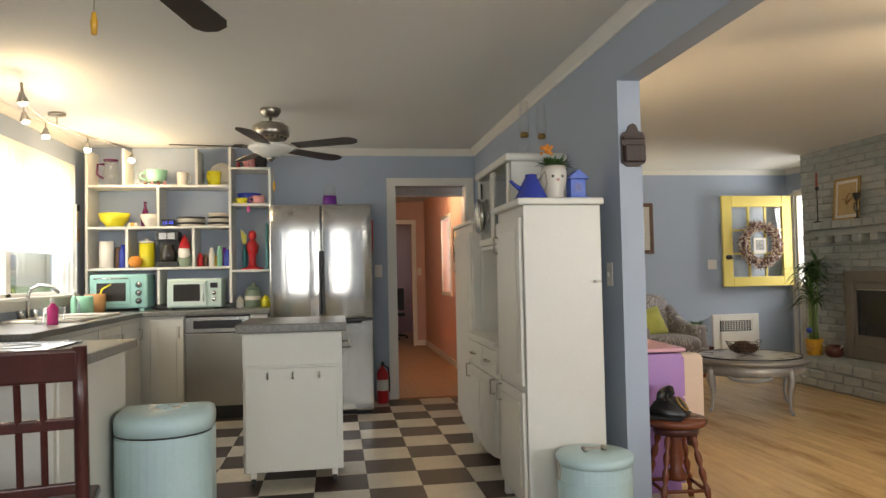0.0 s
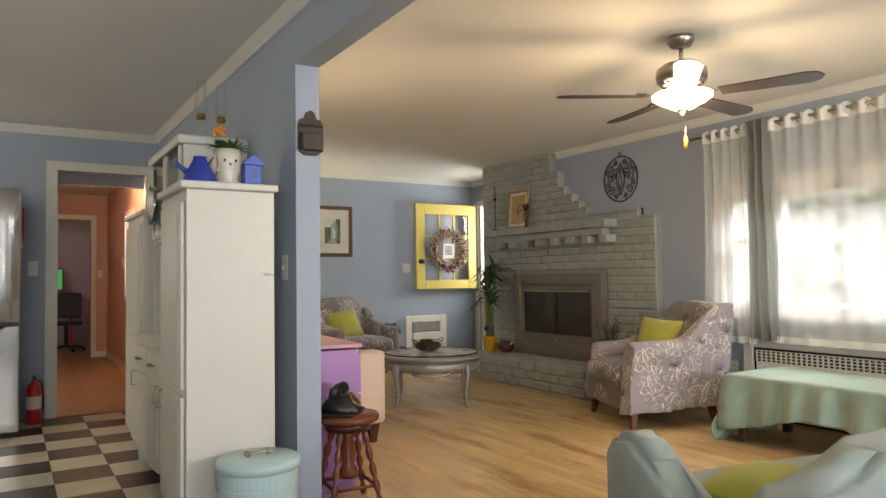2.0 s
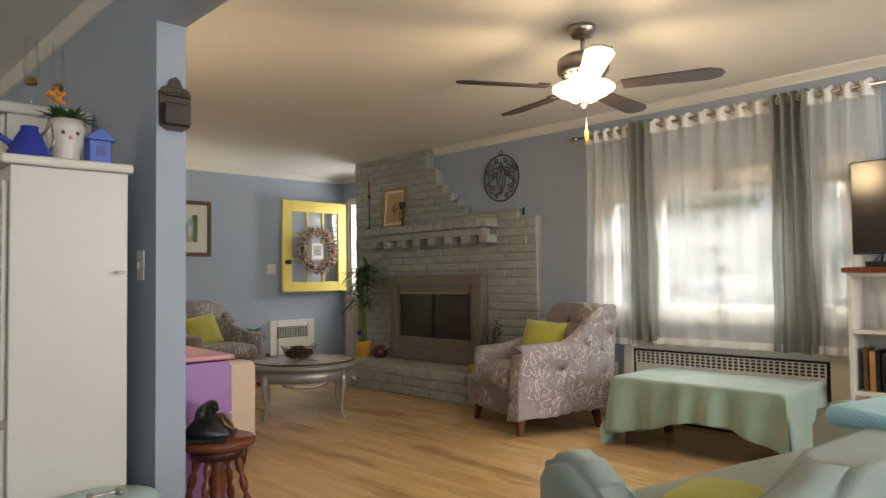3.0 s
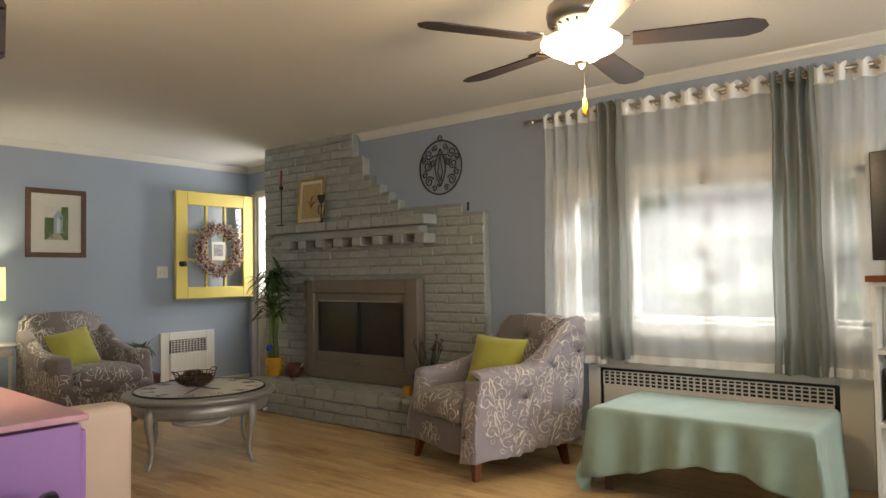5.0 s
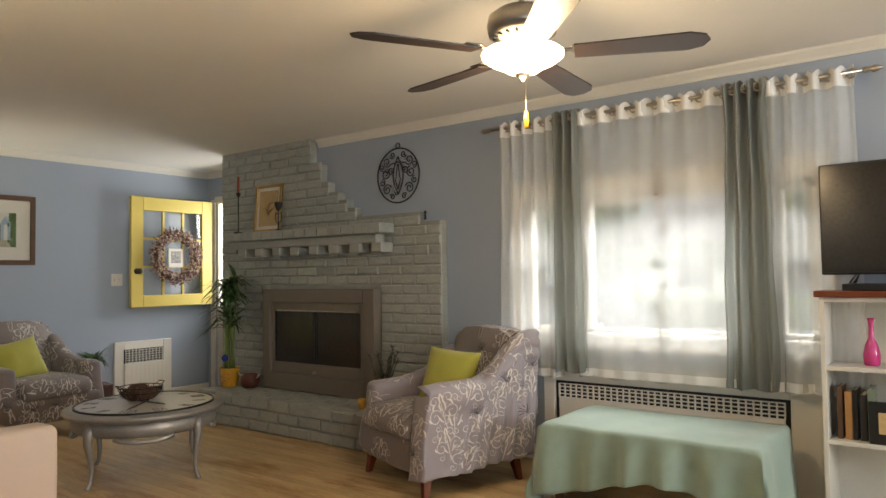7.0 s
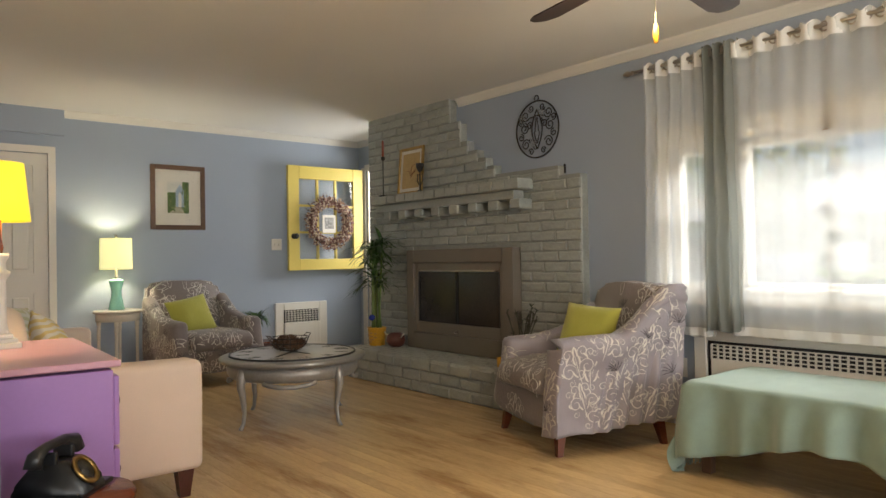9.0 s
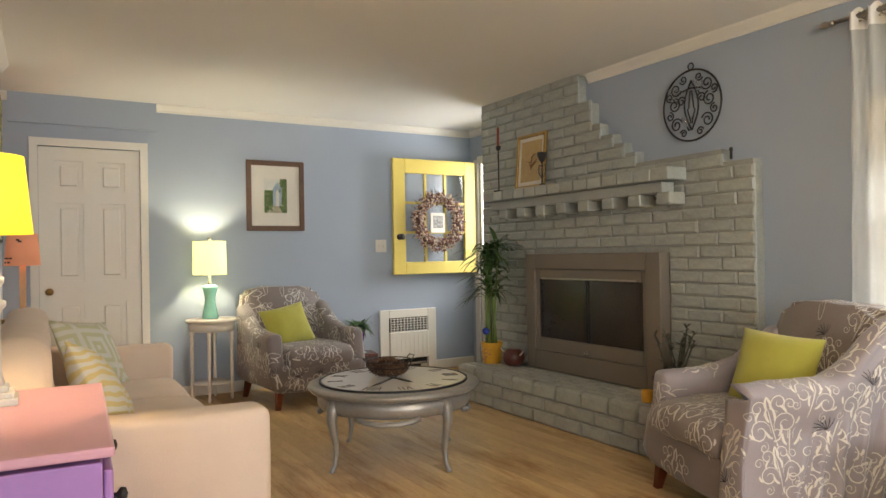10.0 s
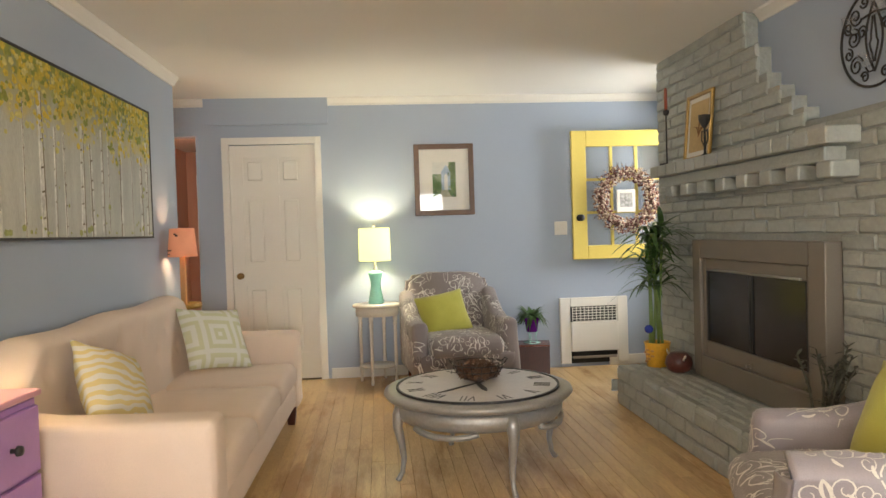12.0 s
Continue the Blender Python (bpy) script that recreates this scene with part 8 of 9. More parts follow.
def dining_chair():
    t = thing("dining_chair", pose(-0.18, 2.97, 0, 0, 0, 192), "dark mahogany dining chair with a lattice back", "chair")
    w = 0.40
    for s in (-1, 1):
        part("back_post", tube([(s * w / 2, 0.20, 0.0), (s * w / 2, 0.19, 0.45), (s * w / 2, 0.235, 0.80), (s * w / 2, 0.27, 1.01)], 0.021, 8), M_DARKWOOD, t, smooth=True)
        part("front_leg", boxes((s * 0.18 - 0.02, s * 0.18 + 0.02, -0.22, -0.18, 0, 0.43), r=0.004), M_DARKWOOD, t)
    part("seat", boxes((-0.21, 0.21, -0.23, 0.20, 0.431, 0.47), r=0.012), M_DARKWOOD, t)
    part("crest_rail", moved(boxes((-w / 2, w / 2, -0.012, 0.012, 0, 0.10), r=0.01), pose(0, 0.262, 0.905, -8)), M_DARKWOOD, t)
    for z, y in ((0.56, 0.203), (0.76, 0.23)):
        part("cross_rail", moved(boxes((-w / 2, w / 2, -0.010, 0.010, 0, 0.035), r=0.005), pose(0, y, z, -6)), M_DARKWOOD, t)
    for x in (-0.10, -0.035, 0.035, 0.10):
        part("slat", tube([(x, 0.20, 0.56), (x, 0.228, 0.76), (x, 0.262, 0.92)], 0.011, 6), M_DARKWOOD, t)
    for x in (-0.18, 0.18):
        part("side_stretcher", boxes((x - 0.01, x + 0.01, -0.18, 0.19, 0.20, 0.225), r=0.003), M_DARKWOOD, t)


dining_chair()


# ---- white cupboards along the partition ----
def tall_cabinet():
    t = thing("tall_cabinet", pose(0, 0, 0), "tall narrow white wooden cupboard by the opening", "cupboard")
    part("body", boxes((1.73, 2.12, 3.785, 4.31, 0.05, 1.525), r=0.004), M_WHITE, t)
    part("top", boxes((1.70, 2.135, 3.765, 4.33, 1.526, 1.56), r=0.008), M_WHITE, t)
    for x in (1.75, 2.10):
        for y in (3.81, 4.285):
            part("foot", boxes((x - 0.02, x + 0.02, y - 0.02, y + 0.02, 0, 0.049)), M_WHITE, t)
    for z0, z1 in ((0.10, 0.62), (0.65, 1.47)):
        panel_door(t, pose(1.729, 4.285, z0, 0, 0, -90), 0.475, z1 - z0, 0.05)


def hutch():
    t = thing("kitchen_hutch", pose(0, 0, 0), "white kitchen hutch with open shelf and glazed top", "hutch")
    y0, y1 = 4.535, 5.44
    part("base", boxes((1.775, 2.21, y0, y1, 0.10, 0.76), r=0.004), M_WHITE, t)
    part("counter", boxes((1.74, 2.215, y0 - 0.01, y1 + 0.01, 0.761, 0.79), r=0.006), M_WHITE, t)
    part("back_panel", boxes((2.19, 2.212, y0, y1, 0.791, 1.86)), M_WHITE, t)
    part("side", boxes((1.87, 2.189, y0, y0 + 0.02, 0.791, 1.86)), M_WHITE, t)
    part("side", boxes((1.87, 2.189, y1 - 0.02, y1, 0.791, 1.86)), M_WHITE, t)
    part("shelf", boxes((1.87, 2.189, y0 + 0.021, y1 - 0.021, 1.36, 1.38)), M_WHITE, t)
    part("shelf", boxes((1.92, 2.189, y0 + 0.021, y1 - 0.021, 1.62, 1.64)), M_WHITE, t)
    part("cornice", boxes((1.835, 2.215, y0 - 0.02, y1 + 0.02, 1.861, 1.91), r=0.012), M_WHITE, t)
    for k in range(2):
        a = y0 + 0.025 + k * 0.43
        d = part("glazed_door", boxes((1.853, 1.868, a, a + 0.04, 1.39, 1.855), (1.853, 1.868, a + 0.385, a + 0.425, 1.39, 1.855), (1.853, 1.868, a + 0.04, a + 0.385, 1.39, 1.43), (1.853, 1.868, a + 0.04, a + 0.385, 1.855, 1.855)), M_WHITE, t)
        part("pane", boxes((1.859, 1.862, a + 0.041, a + 0.384, 1.431, 1.814)), M_GLASS, d)
        panel_door(t, pose(1.774, a + 0.425, 0.13, 0, 0, -90), 0.42, 0.44, 0.04 if k else 0.38)
        dr = part("drawer", boxes((1.757, 1.774, a + 0.005, a + 0.42, 0.60, 0.735), r=0.004), M_WHITE, t)
        part("drawer_pull", tube([(1.757, a + 0.17, 0.66), (1.73, a + 0.17, 0.66), (1.73, a + 0.26, 0.66), (1.757, a + 0.26, 0.66)], 0.005, 8), M_NICKEL, dr, smooth=True)
    for x in (1.80, 2.18):
        for y in (y0 + 0.03, y1 - 0.03):
            part("leg", boxes_taper(x, y, 0, 0.10, 0.018, 0.026), M_WHITE, t)
    part("scalloped_apron", prism([(y0 + 0.06, 0.10), (y0 + 0.2, 0.075), (y0 + 0.45, 0.055), (y1 - 0.2, 0.075), (y1 - 0.06, 0.10)], "x", 1.776, 1.79), M_WHITE, t)
    k = thing("hanging_pan", pose(1.86, 5.34, 1.47), "round steel pan hung at the hutch's end", "pan")
    part("disc", moved(lathe([(0, 0), (0.10, 0), (0.125, 0.03), (0.12, 0.03), (0.095, 0.006), (0, 0.006)], 28), pose(0, 0, 0.13, 0, -90, 0)), M_STEEL, k, smooth=True)
    part("handle", boxes((-0.006, 0.006, -0.012, 0.012, 0.25, 0.36), r=0.004), M_BLACK, k)
    h = thing("paper_heart", pose(1.895, 4.80, 1.27), "bright pink paper heart hung in the hutch", "ornament")
    part("heart", prism([(0, 0), (0.04, 0.05), (0.035, 0.085), (0.015, 0.09), (0, 0.075), (-0.015, 0.09), (-0.035, 0.085), (-0.04, 0.05)], "x", -0.003, 0.0), M_MAGENTA, h)
    f = thing("narrow_cupboard", pose(0, 0, 0), "narrow white cupboard at the end of the hutch", "cupboard")
    part("body", boxes((1.82, 2.215, 5.50, 6.20, 0.06, 1.56), r=0.004), M_WHITE, f)
    part("top", boxes((1.80, 2.217, 5.485, 6.215, 1.561, 1.59), r=0.006), M_WHITE, f)
    part("plinth", boxes((1.84, 2.215, 5.51, 6.19, 0, 0.059)), M_WHITE, f)
    panel_door(f, pose(1.819, 6.17, 0.10, 0, 0, -90), 0.64, 1.40, 0.05)


tall_cabinet()
hutch()
t = thing("blue_kettle", pose(1.83, 3.98, 1.56), "cobalt blue conical kettle with a wire handle", "kettle")
part("body", lathe([(0.085, 0), (0.088, 0.01), (0.045, 0.10), (0.03, 0.125), (0.03, 0.14), (0, 0.145)], 24), M_COBALT, t, smooth=True)
part("spout", tube([(-0.05, 0, 0.06), (-0.09, 0, 0.09), (-0.11, 0, 0.11)], [0.014, 0.010, 0.008], 8), M_COBALT, t, smooth=True)
part("handle", tube([(0.04, 0, 0.11), (0.075, 0, 0.16), (0.085, 0, 0.10), (0.07, 0, 0.05)], 0.006, 8), M_NICKEL, t, smooth=True)
t = thing("dog_planter", pose(1.965, 4.02, 1.56) @ Matrix.Scale(0.9, 4), "white animal-face planter with a flowering plant", "plant")
part("pot", lathe([(0.05, 0), (0.065, 0.01), (0.055, 0.06), (0.072, 0.11), (0.078, 0.17), (0.068, 0.21), (0.06, 0.21), (0.06, 0.17), (0, 0.16)], 24), M_CERAMIC, t, "white planter with painted eyes", True)
for x in (-0.028, 0.028):
    part("painted_eye", moved(lathe([(0.008, 0), (0.006, 0.003), (0, 0.004)], 10), pose(x, -0.071, 0.145, 90)), M_BLACK, t)
part("painted_nose", moved(lathe([(0.009, 0), (0.006, 0.004), (0, 0.005)], 10), pose(0, -0.076, 0.125, 90)), M_ROSE, t)
random.seed(15)
bm = bmesh.new()
for k in range(80):
    a = random.uniform(0, 6.28)
    leaf_blade(bm, (0.03 * math.cos(a), 0.03 * math.sin(a), 0.20), (math.cos(a), math.sin(a), random.uniform(0.4, 2.5)), random.uniform(0.06, 0.13), 0.012, random.uniform(0.1, 0.7), None)
part("leaves", bm, M_LEAF, t, smooth=True)
bm = bmesh.new()
for k in range(26):
    a = random.uniform(0, 6.28)
    bmesh.ops.create_icosphere(bm, subdivisions=1, radius=0.010, matrix=Matrix.Translation((-0.04 + 0.03 * math.cos(a), 0.03 * math.sin(a), 0.30 + random.uniform(-0.02, 0.03))))
part("flowers", bm, M_ORANGE, t, smooth=True)
t = thing("birdhouse", pose(2.077, 4.0, 1.56) @ Matrix.Scale(0.9, 4), "small bright blue wooden birdhouse", "birdhouse")
M_BB = mat("bright_blue_paint", (0.06, 0.13, 0.55), 0.4, 0.08)
part("box", boxes((-0.045, 0.045, -0.04, 0.04, 0.03, 0.13), r=0.003), M_BB, t)
part("base", boxes((-0.055, 0.055, -0.055, 0.05, 0.0, 0.0295), r=0.003), M_BB, t)
part("roof", prism([(-0.065, 0.131), (0.065, 0.131), (0.0, 0.185)], "y", -0.055, 0.05), M_BB, t)
part("door_hole", boxes((-0.018, 0.018, -0.0425, -0.0405, 0.06, 0.105)), M_COBALT, t)
for x, y in ((1.98, 4.62), (2.10, 4.66)):
    t = thing("oil_lamp", pose(x, y, 1.911), "clear glass oil lamp on the hutch", "oil lamp", "glass oil lamps")
    part("font", lathe([(0.04, 0), (0.045, 0.01), (0.02, 0.03), (0.042, 0.07), (0.03, 0.10), (0.02, 0.11), (0, 0.11)], 20), M_GLASS, t, smooth=True)
    part("burner", lathe([(0.022, 0.11), (0.028, 0.125), (0.02, 0.14), (0, 0.14)], 16), M_GOLD, t, smooth=True)
    part("chimney", lathe_open([(0.028, 0.14), (0.038, 0.19), (0.028, 0.25), (0.025, 0.33), (0.022, 0.33), (0.025, 0.25), (0.035, 0.19), (0.025, 0.14)], 20), M_GLASS, t, smooth=True)
t = thing("latch_peg", pose(2.10, 3.785, 1.15), "small white hook on the cupboard's edge", "hook")
part("hook", tube([(0, 0, 0), (0, -0.03, 0.0), (-0.03, -0.035, 0.0)], 0.006, 8), M_TRIM, t, smooth=True)
t = thing("treat_tin", pose(1.985, 3.60, 0), "pale blue lidded tin with a bone handle", "tin")
part("body", lathe([(0.165, 0), (0.168, 0.006), (0.168, 0.33), (0, 0.33)], 40), M_PALEBLUE, t, smooth=False)
part("lid", lathe([(0.174, 0.331), (0.176, 0.36), (0.168, 0.372), (0.05, 0.38), (0, 0.38)], 40), M_PALEBLUE, t, smooth=True)
part("rib", lathe_open([(0.1705, 0.26), (0.1705, 0.268), (0.167, 0.268), (0.167, 0.26)], 40), M_PALEBLUE, t)
part("bone_handle", tube([(-0.04, 0, 0.383), (-0.035, 0, 0.392), (0.035, 0, 0.392), (0.04, 0, 0.383)], 0.006, 8), M_NICKEL, t, smooth=True)
for x in (-0.046, 0.046):
    for y in (-0.012, 0.012):
        part("bone_knob", lathe([(0, 0.380), (0.010, 0.384), (0.012, 0.392), (0.008, 0.40), (0, 0.402)], 10, x, y), M_NICKEL, t, smooth=True)
for s in (-1, 1):
    part("clasp", boxes((s * 0.170 - 0.006, s * 0.170 + 0.006, -0.02, 0.02, 0.26, 0.35), r=0.003), M_NICKEL, t)

# ---- track light ----
t = thing("track_light", pose(0, 0, 0), "curved metal track light with glowing spots", "track light")
part("canopy", lathe([(0.06, CEIL - 0.001), (0.06, CEIL - 0.02), (0.01, CEIL - 0.03), (0, CEIL - 0.03)], 20, -1.16, 5.95), M_NICKEL, t, smooth=True)
track = [(-0.93, 4.80, 2.34), (-1.12, 5.30, 2.34), (-1.18, 5.80, 2.34), (-1.08, 6.35, 2.34), (-0.90, 6.90, 2.34)]
part("track", tube(track, 0.008, 8), M_NICKEL, t, smooth=True)
part("stem", tube([(-1.16, 5.95, 2.34), (-1.16, 5.95, 2.41)], 0.006, 8), M_NICKEL, t)
M_SPOT = mat("glowing_spot_lens", (0.9, 0.85, 0.7), 0.4, 0, 1, 0, emit=(1.0, 0.82, 0.52), power=16.0)
for (x, y, z), tilt in zip(track, (20, 25, 0, -10, -25)):
    s = part("spot_arm", tube([(x, y, z), (x, y, z - 0.06)], 0.005, 6), M_NICKEL, t)
    part("spot_head", moved(lathe([(0.012, 0.0), (0.018, -0.02), (0.034, -0.055), (0.030, -0.055), (0, -0.03)], 16), pose(x, y, z - 0.05, tilt)), M_NICKEL, s, smooth=True)
    part("spot_bulb", moved(lathe([(0, -0.045), (0.026, -0.050), (0.026, -0.062), (0.016, -0.075), (0, -0.078)], 14), pose(x, y, z - 0.05, tilt)), M_SPOT, s, "glowing bulb", True)
for i, (x, y, z) in enumerate(track):
    if i != 2:
        lamp("track_spot", "POINT", pose(x + 0.02, y, z - 0.18), 9, WARM, 0.04)

# ---- hall and far room ----
t = thing("hall_track_light", pose(1.85, 8.9, CEIL), "short ceiling track with two glowing spots in the hall", "track light")
part("bar", boxes((-0.25, 0.25, -0.015, 0.015, -0.03, -0.001), r=0.003), M_NICKEL, t)
for x in (-0.15, 0.15):
    part("spot_bulb", lathe([(0.02, -0.031), (0.034, -0.08), (0.03, -0.10), (0, -0.105)], 14, x), M_SPOT, t, smooth=True)
lamp("hall_spots", "POINT", pose(1.85, 9.2, 2.15), 30, WARM, 0.08)
# fill light added in the far room, where no fixture is known
lamp("far_room_fill", "POINT", pose(1.6, 13.6, 2.2), 5, WARM, 0.1)
t = setting(thing("window_3", pose(0, 0, 0), "small hall window with white blinds", "window"), "", "")
part("window_frame", boxes((2.325, 2.34, 9.55, 9.6, 0.9, 2.0), (2.325, 2.34, 10.3, 10.35, 0.9, 2.0), (2.325, 2.34, 9.6, 10.3, 1.95, 2.0), (2.325, 2.34, 9.6, 10.3, 0.9, 0.95)), M_TRIM, t)
for k in range(32):
    part("blind_slat", moved(boxes((-0.012, 0.012, 9.61, 10.29, -0.001, 0.001)), pose(2.40, 0, 0.97 + k * 0.0305, 0, 35)), M_TRIM, t)
switch_plate(pose(2.24, 12.3, 1.24), 0.072, "cream switch plate in the hall")
picture("picture", pose(2.34, 9.15, 1.35, 0, 0, -90), 0.30, 0.42, 0.03, M_BLACK, 0.03, plant_art, "dark framed orange picture in the hall", "picture", False)
t = thing("far_television", pose(1.60, 14.75, 0.95), "small television showing a green picture in the far room", "television")
part("housing", boxes((-0.30, 0.30, -0.02, 0.03, 0.03, 0.42), r=0.006), M_BLACK, t)
part("screen", boxes((-0.28, 0.28, -0.022, -0.0205, 0.05, 0.40)), mat("green_screen_glow", (0.02, 0.05, 0.02), 0.3, 0.5, 9, 0, emit=(0.08, 0.35, 0.10), power=0.9), t)
part("stand", boxes((-0.12, 0.12, -0.06, 0.08, 0, 0.012), (-0.03, 0.03, 0.0, 0.02, 0.012, 0.03)), M_BLACK, t)
t = thing("red_desk", pose(1.62, 14.62, 0), "dark red desk under the far television", "desk")
part("top", boxes((-0.42, 0.42, -0.22, 0.25, 0.92, 0.949), r=0.004), M_DARKWOOD, t)
for s in (-1, 1):
    part("side", boxes((s * 0.39 - 0.015, s * 0.39 + 0.015, -0.2, 0.24, 0, 0.919)), M_REDPAINT, t)
t = thing("office_chair", pose(1.88, 13.6, 0), "black desk chair in the far room", "chair")
part("seat", boxes((-0.22, 0.22, -0.22, 0.22, 0.43, 0.50), r=0.03), M_BLACK, t)
part("backrest", boxes((-0.20, 0.20, -0.25, -0.20, 0.55, 0.95), r=0.02), M_BLACK, t)
part("column", lathe([(0.03, 0.08), (0.03, 0.43)], 12), M_BLACK, t)
for k in range(5):
    a = 2 * math.pi * k / 5
    part("base_arm", tube([(0, 0, 0.09), (0.26 * math.cos(a), 0.26 * math.sin(a), 0.05)], 0.018, 8), M_BLACK, t)
    part("caster", lathe([(0, 0), (0.02, 0.006), (0.025, 0.025), (0.02, 0.04), (0, 0.048)], 10, 0.26 * math.cos(a), 0.26 * math.sin(a)), M_BLACK, t, smooth=True)
t = thing("wall_ornament", pose(XL, 7.10, 1.55, 0, 0, 90), "small yellow and black hanging ornaments by the window", "wall decor")
part("disc", moved(lathe([(0.03, 0), (0.03, 0.02), (0, 0.024)], 16), pose(0, 0, 0.30, 90)), M_BLACK, t)
part("tag", boxes((-0.03, 0.03, -0.015, -0.001, 0.0, 0.12), r=0.004), M_PINE, t)
part("cord", tube([(0, -0.008, 0.12), (0, -0.008, 0.29)], 0.003, 5), M_POT, t)


# ---- outdoors, seen through windows and door ----
setting(part("ground", boxes((-300, 300, -300, 300, -0.70, -0.45)), M_GRASS), "mown lawn round the house", "lawn")
setting(part("road", boxes((17.0, 23.0, -120, 120, -0.449, -0.40)), M_ROAD), "pale grey street beyond the lawn", "road")
setting(part("driveway", boxes((6.9, 17.0, -2.5, 13.0, -0.449, -0.41)), mat("pale_concrete", (0.66, 0.65, 0.62), 0.9, 0.1, 3, 0.3, 40)), "pale concrete driveway", "driveway")
t = setting(thing("porch", pose(0, 0, 0), "white porch roof over the front windows", "porch"), "", "")
part("roof", boxes((6.70, 8.3, 5.4, 9.2, 2.35, 2.50)), M_TRIM, t)
part("post", boxes((8.1, 8.22, 5.5, 5.62, -0.45, 2.35)), M_TRIM, t)


def tree(x, y, h, seed):
    random.seed(seed)
    t = thing("tree", pose(x, y, -0.45), "broad green street tree in full leaf", "tree", "trees along the street")
    pts = [(0, 0, 0), (0.05, 0.04, h * 0.25), (-0.05, 0.08, h * 0.5), (0.0, 0.0, h * 0.8)]
    tr = part("trunk", tube(pts, [0.20, 0.16, 0.12, 0.04], 8), M_BROWN, t, smooth=True)
    for k in range(7):
        a = 2.4 * k
        z = h * (0.35 + 0.07 * k)
        part("limb", tube([(0, 0, z), (0.8 * math.cos(a), 0.8 * math.sin(a), z + 0.5), (1.5 * math.cos(a), 1.5 * math.sin(a), z + 0.8)], [0.07, 0.05, 0.02], 6), M_BROWN, tr)
    bm = bmesh.new()
    for k in range(2600):
        a, b = random.uniform(0, 6.28), random.uniform(-1, 1)
        r = (0.5 + 0.5 * random.random() ** 0.5) * h * 0.36 * (1 + 0.35 * noise.noise(Vector((math.cos(a) * 1.6, math.sin(a) * 1.6, b * 2 + seed))))
        c = Vector((r * math.cos(a) * math.sqrt(1 - b * b), r * math.sin(a) * math.sqrt(1 - b * b), h * 0.66 + r * b * 0.85))
        s = random.uniform(0.08, 0.2)
        u = Vector((random.uniform(-1, 1), random.uniform(-1, 1), random.uniform(-1, 1))).normalized()
        v = u.orthogonal().normalized()
        bm.faces.new([bm.verts.new(c + q) for q in (u * s, v * s * 0.6, -u * s, -v * s * 0.6)])
    tagged(part("crown", bm, mat("tree_leaf", (0.15, 0.23, 0.07), 0.6, 0.5, 2.0, 0.0), t), "", "", "", "stuff")


tree(26, 4.5, 7.0, 1)
tree(27, 14.0, 8.0, 2)
tree(25, -2.5, 6.5, 3)
tree(-9, 9.5, 6.0, 4)
tree(-8, 13.5, 7.0, 6)
t = thing("hedge", pose(24.2, 8.0, -0.45), "clipped green hedge across the street", "hedge")
random.seed(31)
part("core", boxes((-0.4, 0.4, -5.0, 5.0, 0, 0.75), r=0.1), M_LEAF, t)
bm = bmesh.new()
for k in range(3500):
    c = Vector((random.uniform(-0.55, 0.5), random.uniform(-5.1, 5.1), random.uniform(0.0, 0.95)))
    u = Vector((random.uniform(-1, 1), random.uniform(-1, 1), random.uniform(-1, 1))).normalized() * random.uniform(0.06, 0.12)
    v = u.orthogonal() * 0.6
    bm.faces.new([bm.verts.new(c + q) for q in (u, v, -u, -v)])
tagged(part("leaves", bm, mat("hedge_leaf", (0.17, 0.26, 0.08), 0.6, 0.5, 3.0, 0.0), t), "", "", "", "stuff")


def house(x, y):
    t = thing("house", pose(x, y, -0.45), "pale single-storey house across the street", "house")
    part("wall", boxes((0, 8, 0, 12, 0, 2.9)), mat("pale_siding", (0.76, 0.76, 0.73), 0.8, 0.08, 1.0, 0.3, 6, stretch=(0.2, 0.2, 8)), t)
    part("roof", prism([(-0.5, 2.9), (8.5, 2.9), (4.0, 5.2)], "y", -0.5, 12.5), M_ROAD, t)
    for k in range(3):
        w = part("window", boxes((-0.06, -0.005, 1.2 + k * 3.8, 2.8 + k * 3.8, 1.0, 2.2)), M_TRIM, t)
        part("pane", boxes((-0.075, -0.062, 1.3 + k * 3.8, 2.7 + k * 3.8, 1.1, 2.1)), M_SOOT, w)
    part("door", boxes((-0.06, -0.005, 9.0 - 5.6, 9.9 - 5.6, 0.05, 2.1)), M_REDPAINT, t)


house(30, 1.0)
house(31, 16.5)


def car(m, color):
    t = thing("car", m, "silver grey car parked at the kerb", "car")
    prof = [(-2.1, 0.35), (-2.15, 0.75), (-1.5, 0.92), (-0.9, 1.42), (0.7, 1.45), (1.35, 0.98), (2.1, 0.85), (2.15, 0.40)]
    bm = prism(prof, "y", -0.85, 0.85)
    bmesh.ops.bevel(bm, geom=bm.edges[:], offset=0.07, segments=2, affect="EDGES")
    b = part("body", bm, color, t, smooth=False)
    for s in (-1, 1):
        part("side_window", prism([(-1.2, 0.98), (-0.82, 1.34), (0.62, 1.36), (1.1, 1.0)], "y", s * 0.853, s * 0.857), M_SOOT, b)
        for x in (-1.35, 1.35):
            w = part("wheel", moved(lathe([(0.2, -0.1), (0.31, -0.09), (0.32, 0.0), (0.31, 0.09), (0.2, 0.1)], 20), pose(x, s * 0.78, 0.32, 90)), M_BLACK, t, smooth=True)
            part("rim", moved(lathe([(0, -0.105), (0.19, -0.102), (0.2, 0.0), (0.19, 0.102), (0, 0.105)], 16), pose(x, s * 0.78, 0.32, 90)), M_STEEL, w, smooth=True)


car(pose(18.0, 10.2, -0.40, 0, 0, 90), mat("silver_car_paint", (0.40, 0.41, 0.43), 0.25, 0.03, 2, 0.0, metal=0.6))
